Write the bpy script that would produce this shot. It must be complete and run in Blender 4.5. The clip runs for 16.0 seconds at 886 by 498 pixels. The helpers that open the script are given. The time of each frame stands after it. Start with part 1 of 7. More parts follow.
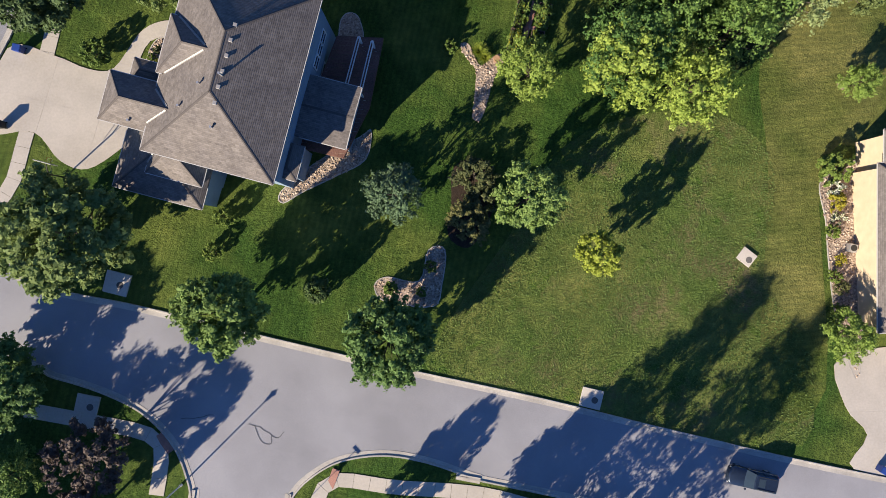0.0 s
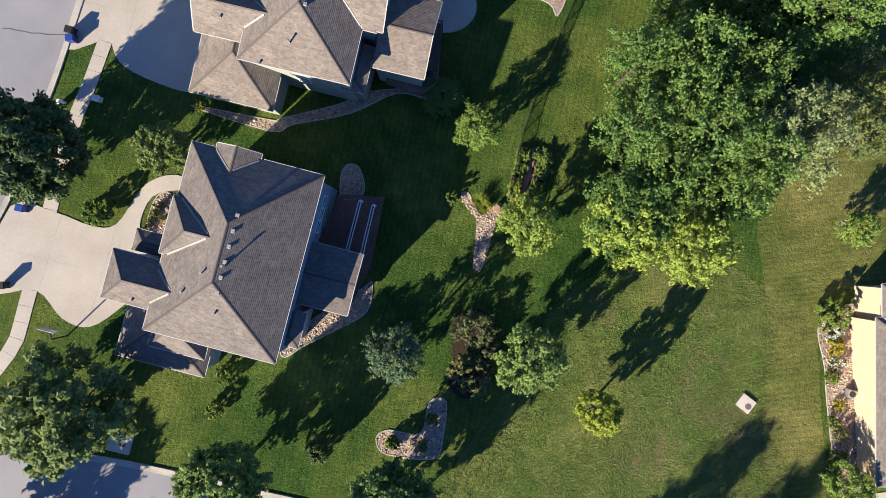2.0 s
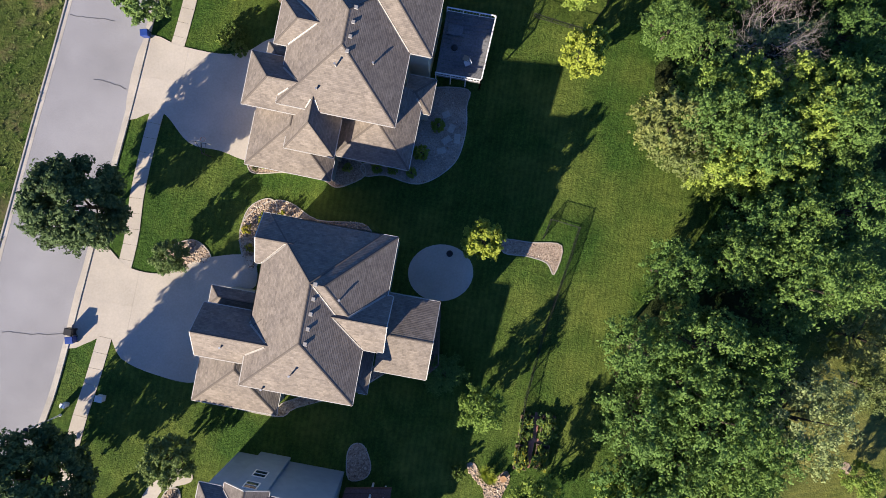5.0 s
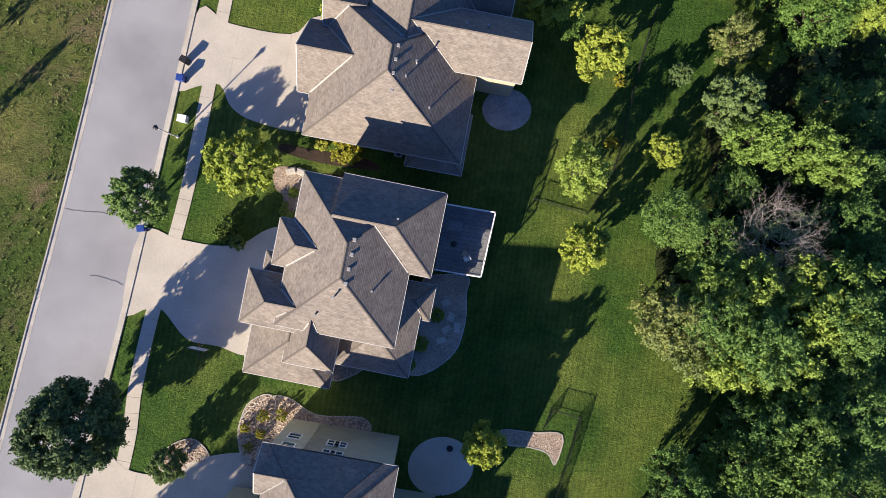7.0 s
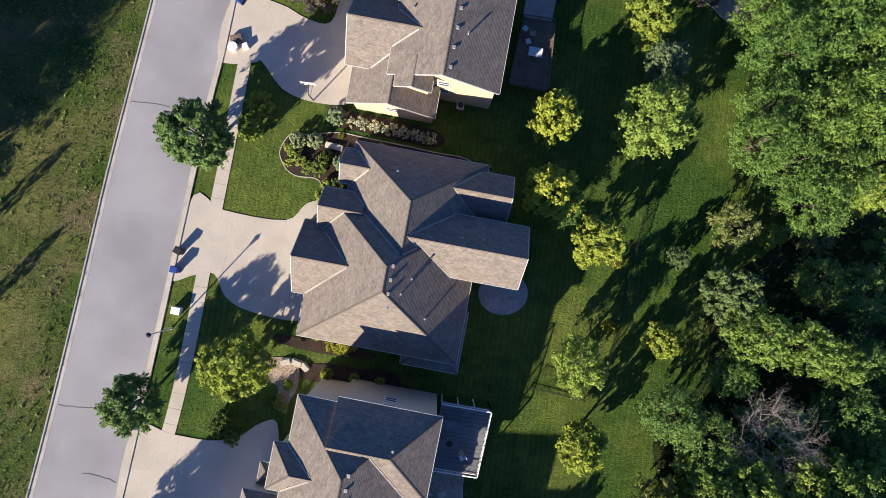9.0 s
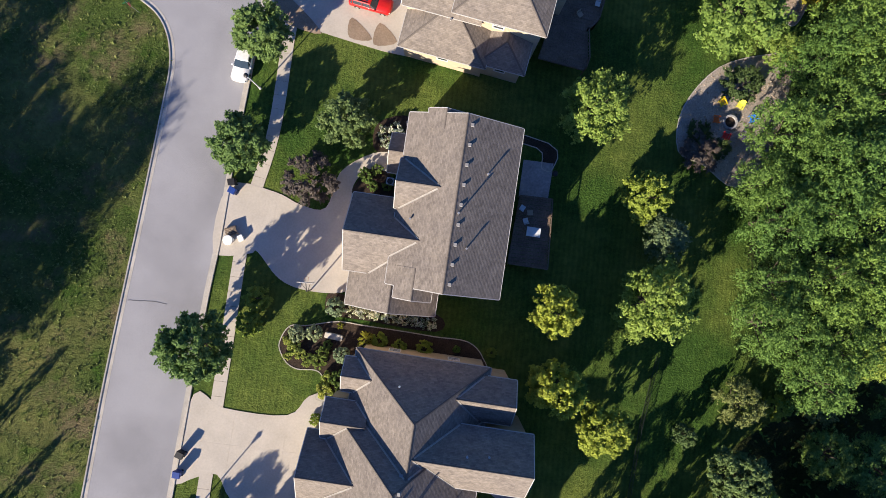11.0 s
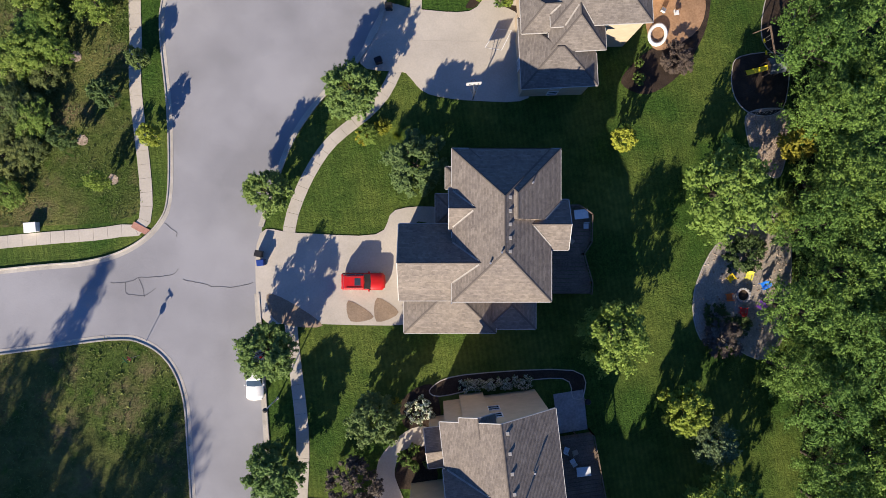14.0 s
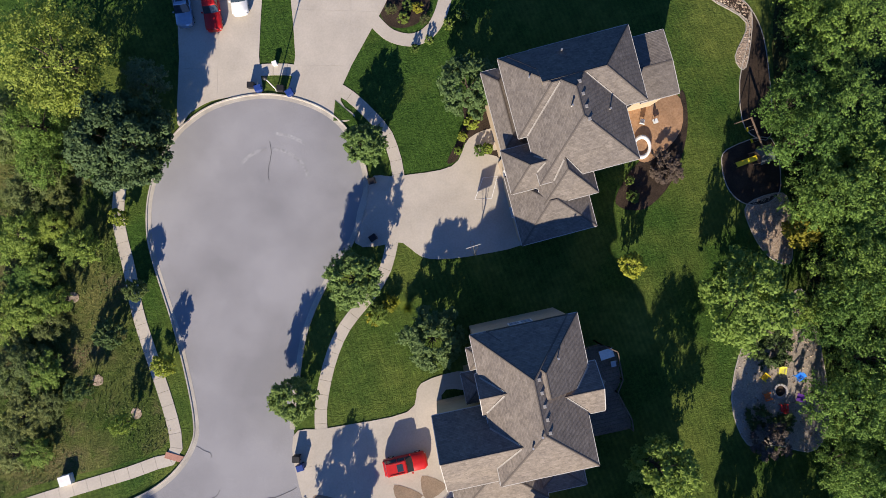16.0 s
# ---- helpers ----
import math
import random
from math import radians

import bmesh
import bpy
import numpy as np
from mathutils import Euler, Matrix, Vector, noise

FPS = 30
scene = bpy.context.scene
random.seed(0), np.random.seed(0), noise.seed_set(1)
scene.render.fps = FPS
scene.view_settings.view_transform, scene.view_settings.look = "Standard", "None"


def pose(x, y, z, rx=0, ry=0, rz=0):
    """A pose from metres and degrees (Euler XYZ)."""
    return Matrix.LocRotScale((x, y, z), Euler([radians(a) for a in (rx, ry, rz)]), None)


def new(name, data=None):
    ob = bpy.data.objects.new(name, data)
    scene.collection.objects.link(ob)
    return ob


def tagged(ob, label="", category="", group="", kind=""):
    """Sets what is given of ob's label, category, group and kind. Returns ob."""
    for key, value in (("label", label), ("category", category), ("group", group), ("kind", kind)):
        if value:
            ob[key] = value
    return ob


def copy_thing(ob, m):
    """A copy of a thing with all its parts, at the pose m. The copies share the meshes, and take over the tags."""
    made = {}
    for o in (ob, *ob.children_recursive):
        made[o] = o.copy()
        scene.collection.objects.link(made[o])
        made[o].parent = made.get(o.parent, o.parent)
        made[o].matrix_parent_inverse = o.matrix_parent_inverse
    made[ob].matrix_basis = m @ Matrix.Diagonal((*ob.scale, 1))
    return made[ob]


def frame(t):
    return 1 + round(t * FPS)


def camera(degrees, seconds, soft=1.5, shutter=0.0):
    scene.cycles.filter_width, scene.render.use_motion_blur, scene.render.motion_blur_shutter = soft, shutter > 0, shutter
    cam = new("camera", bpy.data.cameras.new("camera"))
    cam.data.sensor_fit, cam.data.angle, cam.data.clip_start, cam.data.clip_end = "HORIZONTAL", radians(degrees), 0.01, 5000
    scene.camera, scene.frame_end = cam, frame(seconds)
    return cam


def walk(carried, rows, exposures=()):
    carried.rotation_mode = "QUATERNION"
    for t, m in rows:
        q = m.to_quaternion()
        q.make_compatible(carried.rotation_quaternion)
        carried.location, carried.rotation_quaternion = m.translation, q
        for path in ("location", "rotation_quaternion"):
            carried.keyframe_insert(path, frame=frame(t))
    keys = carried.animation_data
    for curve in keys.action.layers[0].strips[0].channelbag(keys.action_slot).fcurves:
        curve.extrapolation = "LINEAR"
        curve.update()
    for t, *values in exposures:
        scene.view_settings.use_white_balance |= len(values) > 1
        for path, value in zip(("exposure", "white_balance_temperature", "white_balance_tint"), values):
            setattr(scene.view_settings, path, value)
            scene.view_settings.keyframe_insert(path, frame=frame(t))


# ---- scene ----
cam = camera(68.0, 16.0, soft=0.52)
METRES, EYE, TILT, LEAN, TURN = 148.5, 62.0, -90.0, 0.0, 0.0
ROWS = [
    (0, 0.0000, 0.0000, 0.0000, 0.00, 0.00, -0.00),
    (0.5, -0.0001, -0.0007, 0.0239, 0.01, -0.08, 0.02),
    (1, -0.0008, -0.0013, 0.0473, -0.03, 0.04, 0.05),
    (1.5, -0.0012, -0.0017, 0.0728, -0.06, 0.03, 0.09),
    (2, -0.0010, -0.0024, 0.0989, -0.07, 0.08, 0.12),
    (2.5, -0.0006, -0.0029, 0.1267, -0.10, 0.01, 0.17),
    (3, -0.0007, -0.0035, 0.1555, -0.18, 0.07, 0.49),
    (3.5, -0.0005, -0.0042, 0.1862, -0.19, 0.03, 1.12),
    (4, -0.0002, -0.0045, 0.2184, -0.21, -0.02, 2.00),
    (6.5, 0.0049, -0.0014, 0.3831, -0.40, -0.21, 3.16),
    (7, 0.0075, -0.0002, 0.4164, -0.37, -0.22, 3.15),
    (7.5, 0.0104, 0.0008, 0.4491, -0.36, -0.14, 3.15),
    (8, 0.0129, 0.0017, 0.4818, -0.40, -0.10, 3.14),
    (8.5, 0.0155, 0.0027, 0.5143, -0.36, -0.07, 3.17),
    (9, 0.0174, 0.0034, 0.5463, -0.39, 0.03, 3.16),
    (11.5, 0.0280, 0.0088, 0.7137, -0.56, -0.17, 6.94),
    (12, 0.0310, 0.0101, 0.7466, -0.55, -0.21, 9.64),
    (12.5, 0.0336, 0.0112, 0.7784, -0.60, -0.21, 12.15),
    (13, 0.0371, 0.0124, 0.8097, -0.72, -0.22, 14.73),
    (13.5, 0.0426, 0.0132, 0.8403, -0.77, -0.25, 17.30),
    (14, 0.0506, 0.0141, 0.8716, -0.77, -0.41, 19.99),
    (14.5, 0.0592, 0.0152, 0.9022, -0.84, -0.52, 22.94),
    (15, 0.0695, 0.0164, 0.9320, -0.88, -0.56, 25.95),
    (15.5, 0.0807, 0.0176, 0.9616, -1.01, -0.68, 28.97),
    (16, 0.0927, 0.0185, 0.9892, -1.11, -0.78, 31.87),
]
walk(cam, [(t, pose(0, 0, EYE, TILT, LEAN, TURN) @ pose(METRES * x, METRES * y, METRES * z, 90 + pitch, roll, yaw)) for t, x, y, z, yaw, pitch, roll in ROWS],
     exposures=[(0, 1.14), (1.5, 1.28), (4, 1.36), (6.5, 1.37), (9, 1.27), (12, 1.21), (14, 1.08), (16, 0.96)])
# ---- sky and sun ----
SHADE = 45.0      # heading of the shadows, degrees from x
HIGH = 28.0       # the sun's height
world = bpy.data.worlds.new("sky")
scene.world = world
world.use_nodes = True
wn = world.node_tree
sky = wn.nodes.new("ShaderNodeTexSky")
sky.sky_type, sky.sun_disc = "NISHITA", False
sky.ozone_density, sky.dust_density, sky.air_density = 4.0, 0.5, 1.0
sky.sun_elevation, sky.sun_rotation = radians(HIGH), radians(90 - (SHADE + 180))
tint = wn.nodes.new("ShaderNodeMix")
tint.data_type, tint.blend_type = "RGBA", "MULTIPLY"
tint.inputs[0].default_value, tint.inputs[7].default_value = 1.0, (0.64, 0.99, 1.62, 1)
wn.links.new(sky.outputs[0], tint.inputs[6])
wn.links.new(tint.outputs[2], wn.nodes["Background"].inputs[0])
wn.nodes["Background"].inputs[1].default_value = 0.045
sun = new("sun", bpy.data.lights.new("sun", "SUN"))
sun.data.energy, sun.data.angle, sun.data.color = 5.0, radians(0.53), (1.0, 0.872, 0.715)
ray = Vector((math.cos(radians(SHADE)) * math.cos(radians(HIGH)), math.sin(radians(SHADE)) * math.cos(radians(HIGH)), -math.sin(radians(HIGH))))
sun.matrix_world = Matrix.Translation((0, 0, 120)) @ ray.to_track_quat("-Z", "Y").to_matrix().to_4x4()
# ---- materials ----
def node_material(name, rough=0.8, metal=0.0):
    m = bpy.data.materials.new(name)
    m.use_nodes = True
    t = m.node_tree
    b = t.nodes["Principled BSDF"]
    b.inputs["Roughness"].default_value, b.inputs["Metallic"].default_value = rough, metal
    b.inputs["Specular IOR Level"].default_value = 0.3
    return m, t, b


def ramp(t, source, stops):
    r = t.nodes.new("ShaderNodeValToRGB")
    while len(r.color_ramp.elements) < len(stops):
        r.color_ramp.elements.new(0.5)
    for e, (at, col) in zip(r.color_ramp.elements, stops):
        e.position, e.color = at, (*col, 1)
    t.links.new(source, r.inputs[0])
    return r.outputs[0]


def noise_at(t, scale, detail=4, rough=0.55, coords=None, stretch=None):
    n = t.nodes.new("ShaderNodeTexNoise")
    n.inputs["Scale"].default_value, n.inputs["Detail"].default_value, n.inputs["Roughness"].default_value = scale, detail, rough
    if coords is None:
        g = t.nodes.new("ShaderNodeNewGeometry")
        coords = g.outputs["Position"]
    if stretch:
        mp = t.nodes.new("ShaderNodeMapping")
        mp.inputs["Scale"].default_value, mp.inputs["Rotation"].default_value = stretch[0], (0, 0, radians(stretch[1]))
        t.links.new(coords, mp.inputs[0])
        coords = mp.outputs[0]
    t.links.new(coords, n.inputs["Vector"])
    return n.outputs["Fac"]


def blend(t, kind, fac, a, b):
    m = t.nodes.new("ShaderNodeMix")
    m.data_type, m.blend_type = "RGBA", kind
    for sock, v in ((m.inputs[0], fac), (m.inputs[6], a), (m.inputs[7], b)):
        if isinstance(v, (int, float)):
            sock.default_value = v
        elif isinstance(v, tuple):
            sock.default_value = (*v, 1)
        else:
            t.links.new(v, sock)
    return m.outputs[2]


def bump(t, b, height, strength=0.5, distance=0.05):
    n = t.nodes.new("ShaderNodeBump")
    n.inputs["Strength"].default_value, n.inputs["Distance"].default_value = strength, distance
    t.links.new(height, n.inputs["Height"])
    t.links.new(n.outputs[0], b.inputs["Normal"])


def surface(name, dark, light, fine=12.0, coarse=0.4, rough=0.85, relief=0.3, depth=0.02, stain=0.35, metal=0.0):
    """A plain surface with grain and stains."""
    m, t, b = node_material(name, rough, metal)
    grain = ramp(t, noise_at(t, fine, 5), [(0.3, dark), (0.7, light)])
    spots = ramp(t, noise_at(t, coarse, 4), [(0.35, (1 - stain,) * 3), (0.65, (1, 1, 1))])
    t.links.new(blend(t, "MULTIPLY", 1.0, grain, spots), b.inputs["Base Color"])
    bump(t, b, noise_at(t, fine * 2, 3), relief, depth)
    return m


def grass(name, dark, light, dry, amount, stripes=None, tuft=0.25, bare=None):
    """Turf: blades, clumps and dry patches, with mower stripes where wanted."""
    m, t, b = node_material(name, 0.9)
    b.inputs["Specular IOR Level"].default_value = 0.12
    blades = ramp(t, noise_at(t, 5.0, 6, 0.7), [(0.3, dark), (0.72, light)])
    big = ramp(t, noise_at(t, 0.09, 5, 0.6), [(0.5 - amount * 0.2, (0, 0, 0)), (0.78 - amount * 0.2, (1, 1, 1))])
    col = blend(t, "MIX", big, blades, dry)
    col = blend(t, "MULTIPLY", 1.0, col, ramp(t, noise_at(t, 0.7, 5, 0.65), [(0.3, (0.62, 0.66, 0.6)), (0.7, (1.12, 1.08, 1.0))]))
    col = blend(t, "MULTIPLY", 1.0, col, ramp(t, noise_at(t, 2.2, 3, 0.6), [(0.3, (0.75, 0.77, 0.72)), (0.7, (1.1, 1.1, 1.05))]))
    if bare:
        worn = ramp(t, noise_at(t, 0.22, 7, 0.68), [(0.52, (0, 0, 0)), (0.68, (1, 1, 1))])
        col = blend(t, "MIX", worn, col, ramp(t, noise_at(t, 3.0, 5, 0.7), [(0.3, tuple(0.55 * c for c in bare)), (0.7, bare)]))
        lush = ramp(t, noise_at(t, 0.45, 6, 0.7), [(0.54, (1, 1, 1)), (0.66, (0.62, 0.86, 0.52))])
        col = blend(t, "MULTIPLY", 1.0, col, lush)
    if stripes is not None:
        w = t.nodes.new("ShaderNodeTexWave")
        w.inputs["Scale"].default_value, w.inputs["Distortion"].default_value, w.inputs["Detail"].default_value = 0.55, 1.2, 2
        g = t.nodes.new("ShaderNodeNewGeometry")
        mp = t.nodes.new("ShaderNodeMapping")
        mp.inputs["Rotation"].default_value = (0, 0, radians(stripes))
        t.links.new(g.outputs["Position"], mp.inputs[0])
        t.links.new(mp.outputs[0], w.inputs["Vector"])
        col = blend(t, "MULTIPLY", 0.5, col, ramp(t, w.outputs["Fac"], [(0.3, (0.78, 0.8, 0.78)), (0.7, (1.1, 1.08, 1.0))]))
    t.links.new(col, b.inputs["Base Color"])
    bump(t, b, noise_at(t, 3.5, 6, 0.75), 0.9, tuft)
    return m


def leaf(name, dark, light, through_light=0.35):
    m, t, b = node_material(name, 0.65)
    b.inputs["Specular IOR Level"].default_value = 0.15
    g = t.nodes.new("ShaderNodeNewGeometry")
    o = t.nodes.new("ShaderNodeObjectInfo")
    mild = tuple(d + (l - d) * 0.22 for d, l in zip(dark, light))
    full = tuple(d + (l - d) * 0.84 for d, l in zip(dark, light))
    each = ramp(t, g.outputs["Random Per Island"], [(0.0, mild), (1.0, full)])
    tone = ramp(t, o.outputs["Random"], [(0.0, (0.74, 0.82, 0.80)), (0.5, (0.96, 0.97, 0.92)), (1.0, (1.18, 1.1, 0.95))])
    col = blend(t, "MULTIPLY", 1.0, each, tone)
    t.links.new(col, b.inputs["Base Color"])
    tr = t.nodes.new("ShaderNodeBsdfTranslucent")
    t.links.new(col, tr.inputs[0])
    mx = t.nodes.new("ShaderNodeMixShader")
    mx.inputs[0].default_value = through_light
    t.links.new(b.outputs[0], mx.inputs[1])
    t.links.new(tr.outputs[0], mx.inputs[2])
    t.links.new(mx.outputs[0], t.nodes["Material Output"].inputs[0])
    return m


def shingles(name, dark, light):
    """Laminated asphalt shingles: courses along the slope by the roof's own map, tabs of blended tones, a painted shade
    line at each course's lower edge.
    """
    m, t, b = node_material(name, 0.95)
    b.inputs["Specular IOR Level"].default_value = 0.08
    uv = t.nodes.new("ShaderNodeUVMap")
    tabs = []
    for k, (width, shift) in enumerate(((0.33, 0.0), (0.21, 0.37), (0.62, 0.11))):
        mp = t.nodes.new("ShaderNodeMapping")
        mp.inputs["Location"].default_value = (shift, 0.16 * (k == 2), 0)
        t.links.new(uv.outputs[0], mp.inputs[0])
        br = t.nodes.new("ShaderNodeTexBrick")
        br.inputs["Scale"].default_value, br.inputs["Brick Width"].default_value, br.inputs["Row Height"].default_value = 1.0, width, 0.16 if k < 2 else 0.32
        br.inputs["Mortar Size"].default_value, br.inputs["Bias"].default_value = 0.0, 0.0
        br.offset, br.squash = 0.37 + 0.09 * k, 1.0
        br.inputs["Color1"].default_value, br.inputs["Color2"].default_value = (0.0, 0.0, 0.0, 1), (1.0, 1.0, 1.0, 1)
        t.links.new(mp.outputs[0], br.inputs["Vector"])
        tabs.append(br.outputs["Color"])
    mixed = blend(t, "MIX", 0.3, blend(t, "MIX", 0.45, tabs[0], tabs[1]), tabs[2])
    col = ramp(t, mixed, [(0.1, tuple(0.9 * c for c in dark)), (0.5, tuple((d + l) / 2 for d, l in zip(dark, light))), (0.9, tuple(1.08 * c for c in light))])
    col = blend(t, "MULTIPLY", 1.0, col, ramp(t, noise_at(t, 11.0, 4, 0.75), [(0.3, (0.84, 0.84, 0.86)), (0.7, (1.1, 1.09, 1.07))]))
    col = blend(t, "MULTIPLY", 1.0, col, ramp(t, noise_at(t, 0.5, 4), [(0.3, (0.88, 0.88, 0.9)), (0.7, (1.06, 1.05, 1.03))]))
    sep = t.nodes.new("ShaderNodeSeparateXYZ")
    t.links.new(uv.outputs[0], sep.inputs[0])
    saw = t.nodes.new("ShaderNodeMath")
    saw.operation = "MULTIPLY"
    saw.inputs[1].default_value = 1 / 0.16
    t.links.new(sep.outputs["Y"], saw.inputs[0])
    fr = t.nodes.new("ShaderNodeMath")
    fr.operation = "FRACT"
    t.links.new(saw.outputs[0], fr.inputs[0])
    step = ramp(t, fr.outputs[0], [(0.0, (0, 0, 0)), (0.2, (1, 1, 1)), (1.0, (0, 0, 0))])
    # the thin shadow below each course's lower edge, darkened into the colour
    butt_shade = ramp(t, fr.outputs[0], [(0.0, (0.80, 0.80, 0.81)), (0.16, (0.84, 0.84, 0.85)), (0.26, (1.0, 1.0, 1.0))])
    t.links.new(blend(t, "MULTIPLY", 1.0, col, butt_shade), b.inputs["Base Color"])
    bump(t, b, step, 1.0, 0.006)
    return m


def paint(name, col, rough=0.5, metal=0.0, coat=0.0):
    m, t, b = node_material(name, rough, metal)
    t.links.new(ramp(t, noise_at(t, 3.0, 4), [(0.3, tuple(0.85 * c for c in col)), (0.7, col)]), b.inputs["Base Color"])
    b.inputs["Coat Weight"].default_value = coat
    return m


def siding(name, col):
    m, t, b = node_material(name, 0.7)
    w = t.nodes.new("ShaderNodeTexWave")
    w.bands_direction = "Z"
    w.wave_profile = "SAW"
    w.inputs["Scale"].default_value = 1.6
    g = t.nodes.new("ShaderNodeNewGeometry")
    t.links.new(g.outputs["Position"], w.inputs["Vector"])
    t.links.new(ramp(t, noise_at(t, 1.2, 4), [(0.3, tuple(0.85 * c for c in col)), (0.7, col)]), b.inputs["Base Color"])
    bump(t, b, w.outputs["Fac"], 0.6, 0.02)
    return m


ASPHALT = surface("asphalt", (0.265, 0.262, 0.275), (0.35, 0.345, 0.355), 14.0, 0.12, 0.9, 0.45, 0.015, 0.24)
CONCRETE = surface("concrete", (0.455, 0.41, 0.345), (0.515, 0.465, 0.395), 5.0, 0.3, 0.85, 0.1, 0.006, 0.14)
KERB = surface("kerb_concrete", (0.40, 0.37, 0.32), (0.52, 0.48, 0.42), 8.0, 0.6, 0.85, 0.3, 0.01, 0.25)
LAWN = grass("lawn", (0.021, 0.058, 0.012), (0.080, 0.152, 0.030), (0.150, 0.184, 0.045), 0.42, 12)
MEADOW = grass("meadow", (0.028, 0.060, 0.014), (0.130, 0.182, 0.044), (0.20, 0.195, 0.075), 0.42, None, 0.6, (0.20, 0.165, 0.085))
ROUGH = grass("rough_turf", (0.060, 0.110, 0.026), (0.185, 0.255, 0.064), (0.235, 0.235, 0.078), 0.35, None, 0.4, (0.22, 0.19, 0.085))
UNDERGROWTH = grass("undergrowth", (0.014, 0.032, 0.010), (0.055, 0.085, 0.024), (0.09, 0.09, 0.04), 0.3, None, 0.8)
DRY_TURF = grass("dry_turf", (0.042, 0.078, 0.016), (0.135, 0.175, 0.040), (0.215, 0.210, 0.072), 0.7, 85, 0.2)
MULCH = surface("mulch", (0.026, 0.018, 0.013), (0.075, 0.05, 0.034), 9.0, 0.8, 0.95, 0.9, 0.06, 0.4)
STONE = surface("river_stone", (0.22, 0.16, 0.115), (0.56, 0.45, 0.35), 5.0, 1.0, 0.85, 0.9, 0.06, 0.3)
GRAVEL = surface("gravel", (0.23, 0.195, 0.16), (0.46, 0.40, 0.335), 7.0, 0.6, 0.9, 0.6, 0.03, 0.3)
FLAGSTONE = surface("patio_stone", (0.26, 0.25, 0.26), (0.40, 0.38, 0.37), 4.0, 0.8, 0.8, 0.4, 0.02, 0.25)
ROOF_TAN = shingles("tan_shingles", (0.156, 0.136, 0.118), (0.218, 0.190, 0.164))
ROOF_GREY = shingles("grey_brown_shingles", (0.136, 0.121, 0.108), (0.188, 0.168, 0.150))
VENT = paint("vent_metal", (0.30, 0.29, 0.28), 0.5, 0.3)
METAL = surface("valley_metal", (0.28, 0.255, 0.225), (0.38, 0.35, 0.31), 6.0, 0.8, 0.5, 0.1, 0.005, 0.2, 0.2)
GUTTER = paint("white_gutter", (0.46, 0.44, 0.41), 0.45)
SIDING_BLUE = siding("blue_siding", (0.22, 0.30, 0.38))
SIDING_PALE = siding("pale_siding", (0.56, 0.50, 0.41))
SIDING_TAN = siding("tan_siding", (0.50, 0.40, 0.28))
SIDING_GREEN = siding("sage_siding", (0.33, 0.36, 0.30))
SIDING_CREAM = siding("cream_siding", (0.62, 0.49, 0.33))
GLASS = paint("window_glass", (0.03, 0.045, 0.06), 0.05, 0.0, 0.5)
WHITE = paint("white_paint", (0.75, 0.74, 0.72), 0.5)
BLACK = paint("black_plastic", (0.02, 0.02, 0.022), 0.45)
BLUE = paint("blue_plastic", (0.02, 0.05, 0.22), 0.4)
STEEL = paint("galvanised_steel", (0.5, 0.5, 0.5), 0.4, 0.7)
DARK_METAL = paint("dark_metal", (0.05, 0.05, 0.05), 0.45, 0.5)
BARK = surface("bark", (0.05, 0.038, 0.028), (0.14, 0.11, 0.085), 9.0, 1.0, 0.95, 0.9, 0.05, 0.4)
DEAD_WOOD = surface("dead_wood", (0.21, 0.18, 0.165), (0.36, 0.315, 0.295), 9.0, 1.0, 0.9, 0.6, 0.03, 0.3)
DECK_RED = surface("red_brown_decking", (0.13, 0.06, 0.045), (0.22, 0.115, 0.085), 6.0, 0.7, 0.7, 0.4, 0.01, 0.3)
DECK_GREY = surface("grey_decking", (0.115, 0.118, 0.125), (0.185, 0.188, 0.195), 6.0, 0.7, 0.7, 0.4, 0.01, 0.3)
DECK_BROWN = surface("brown_decking", (0.12, 0.085, 0.06), (0.21, 0.155, 0.115), 6.0, 0.7, 0.7, 0.4, 0.01, 0.3)
WET = surface("damp_concrete", (0.24, 0.175, 0.12), (0.33, 0.25, 0.175), 6.0, 0.5, 0.75, 0.2, 0.01, 0.25)
SCUFF = surface("scuffed_asphalt", (0.31, 0.307, 0.315), (0.42, 0.415, 0.42), 5.0, 0.9, 0.9, 0.3, 0.01, 0.3)
TERRACOTTA = surface("stained_patio", (0.33, 0.19, 0.10), (0.46, 0.28, 0.16), 4.0, 0.6, 0.8, 0.3, 0.01, 0.25)
BRICK_RED = surface("red_paver", (0.30, 0.15, 0.11), (0.42, 0.22, 0.17), 12.0, 0.8, 0.85, 0.4, 0.02, 0.2)
TAR = surface("crack_tar", (0.10, 0.10, 0.105), (0.17, 0.17, 0.175), 9.0, 1.0, 0.7, 0.2, 0.005, 0.3)
RED_CAR = paint("red_car_paint", (0.46, 0.012, 0.012), 0.38, 0.0, 0.25)
WHITE_CAR = paint("white_car_paint", (0.75, 0.75, 0.74), 0.25, 0.0, 1.0)
DARK_CAR = paint("dark_blue_car_paint", (0.02, 0.03, 0.05), 0.25, 0.3, 1.0)
SILVER_CAR = paint("pale_blue_car_paint", (0.30, 0.40, 0.52), 0.25, 0.4, 1.0)
RUBBER = paint("tyre_rubber", (0.02, 0.02, 0.02), 0.8)
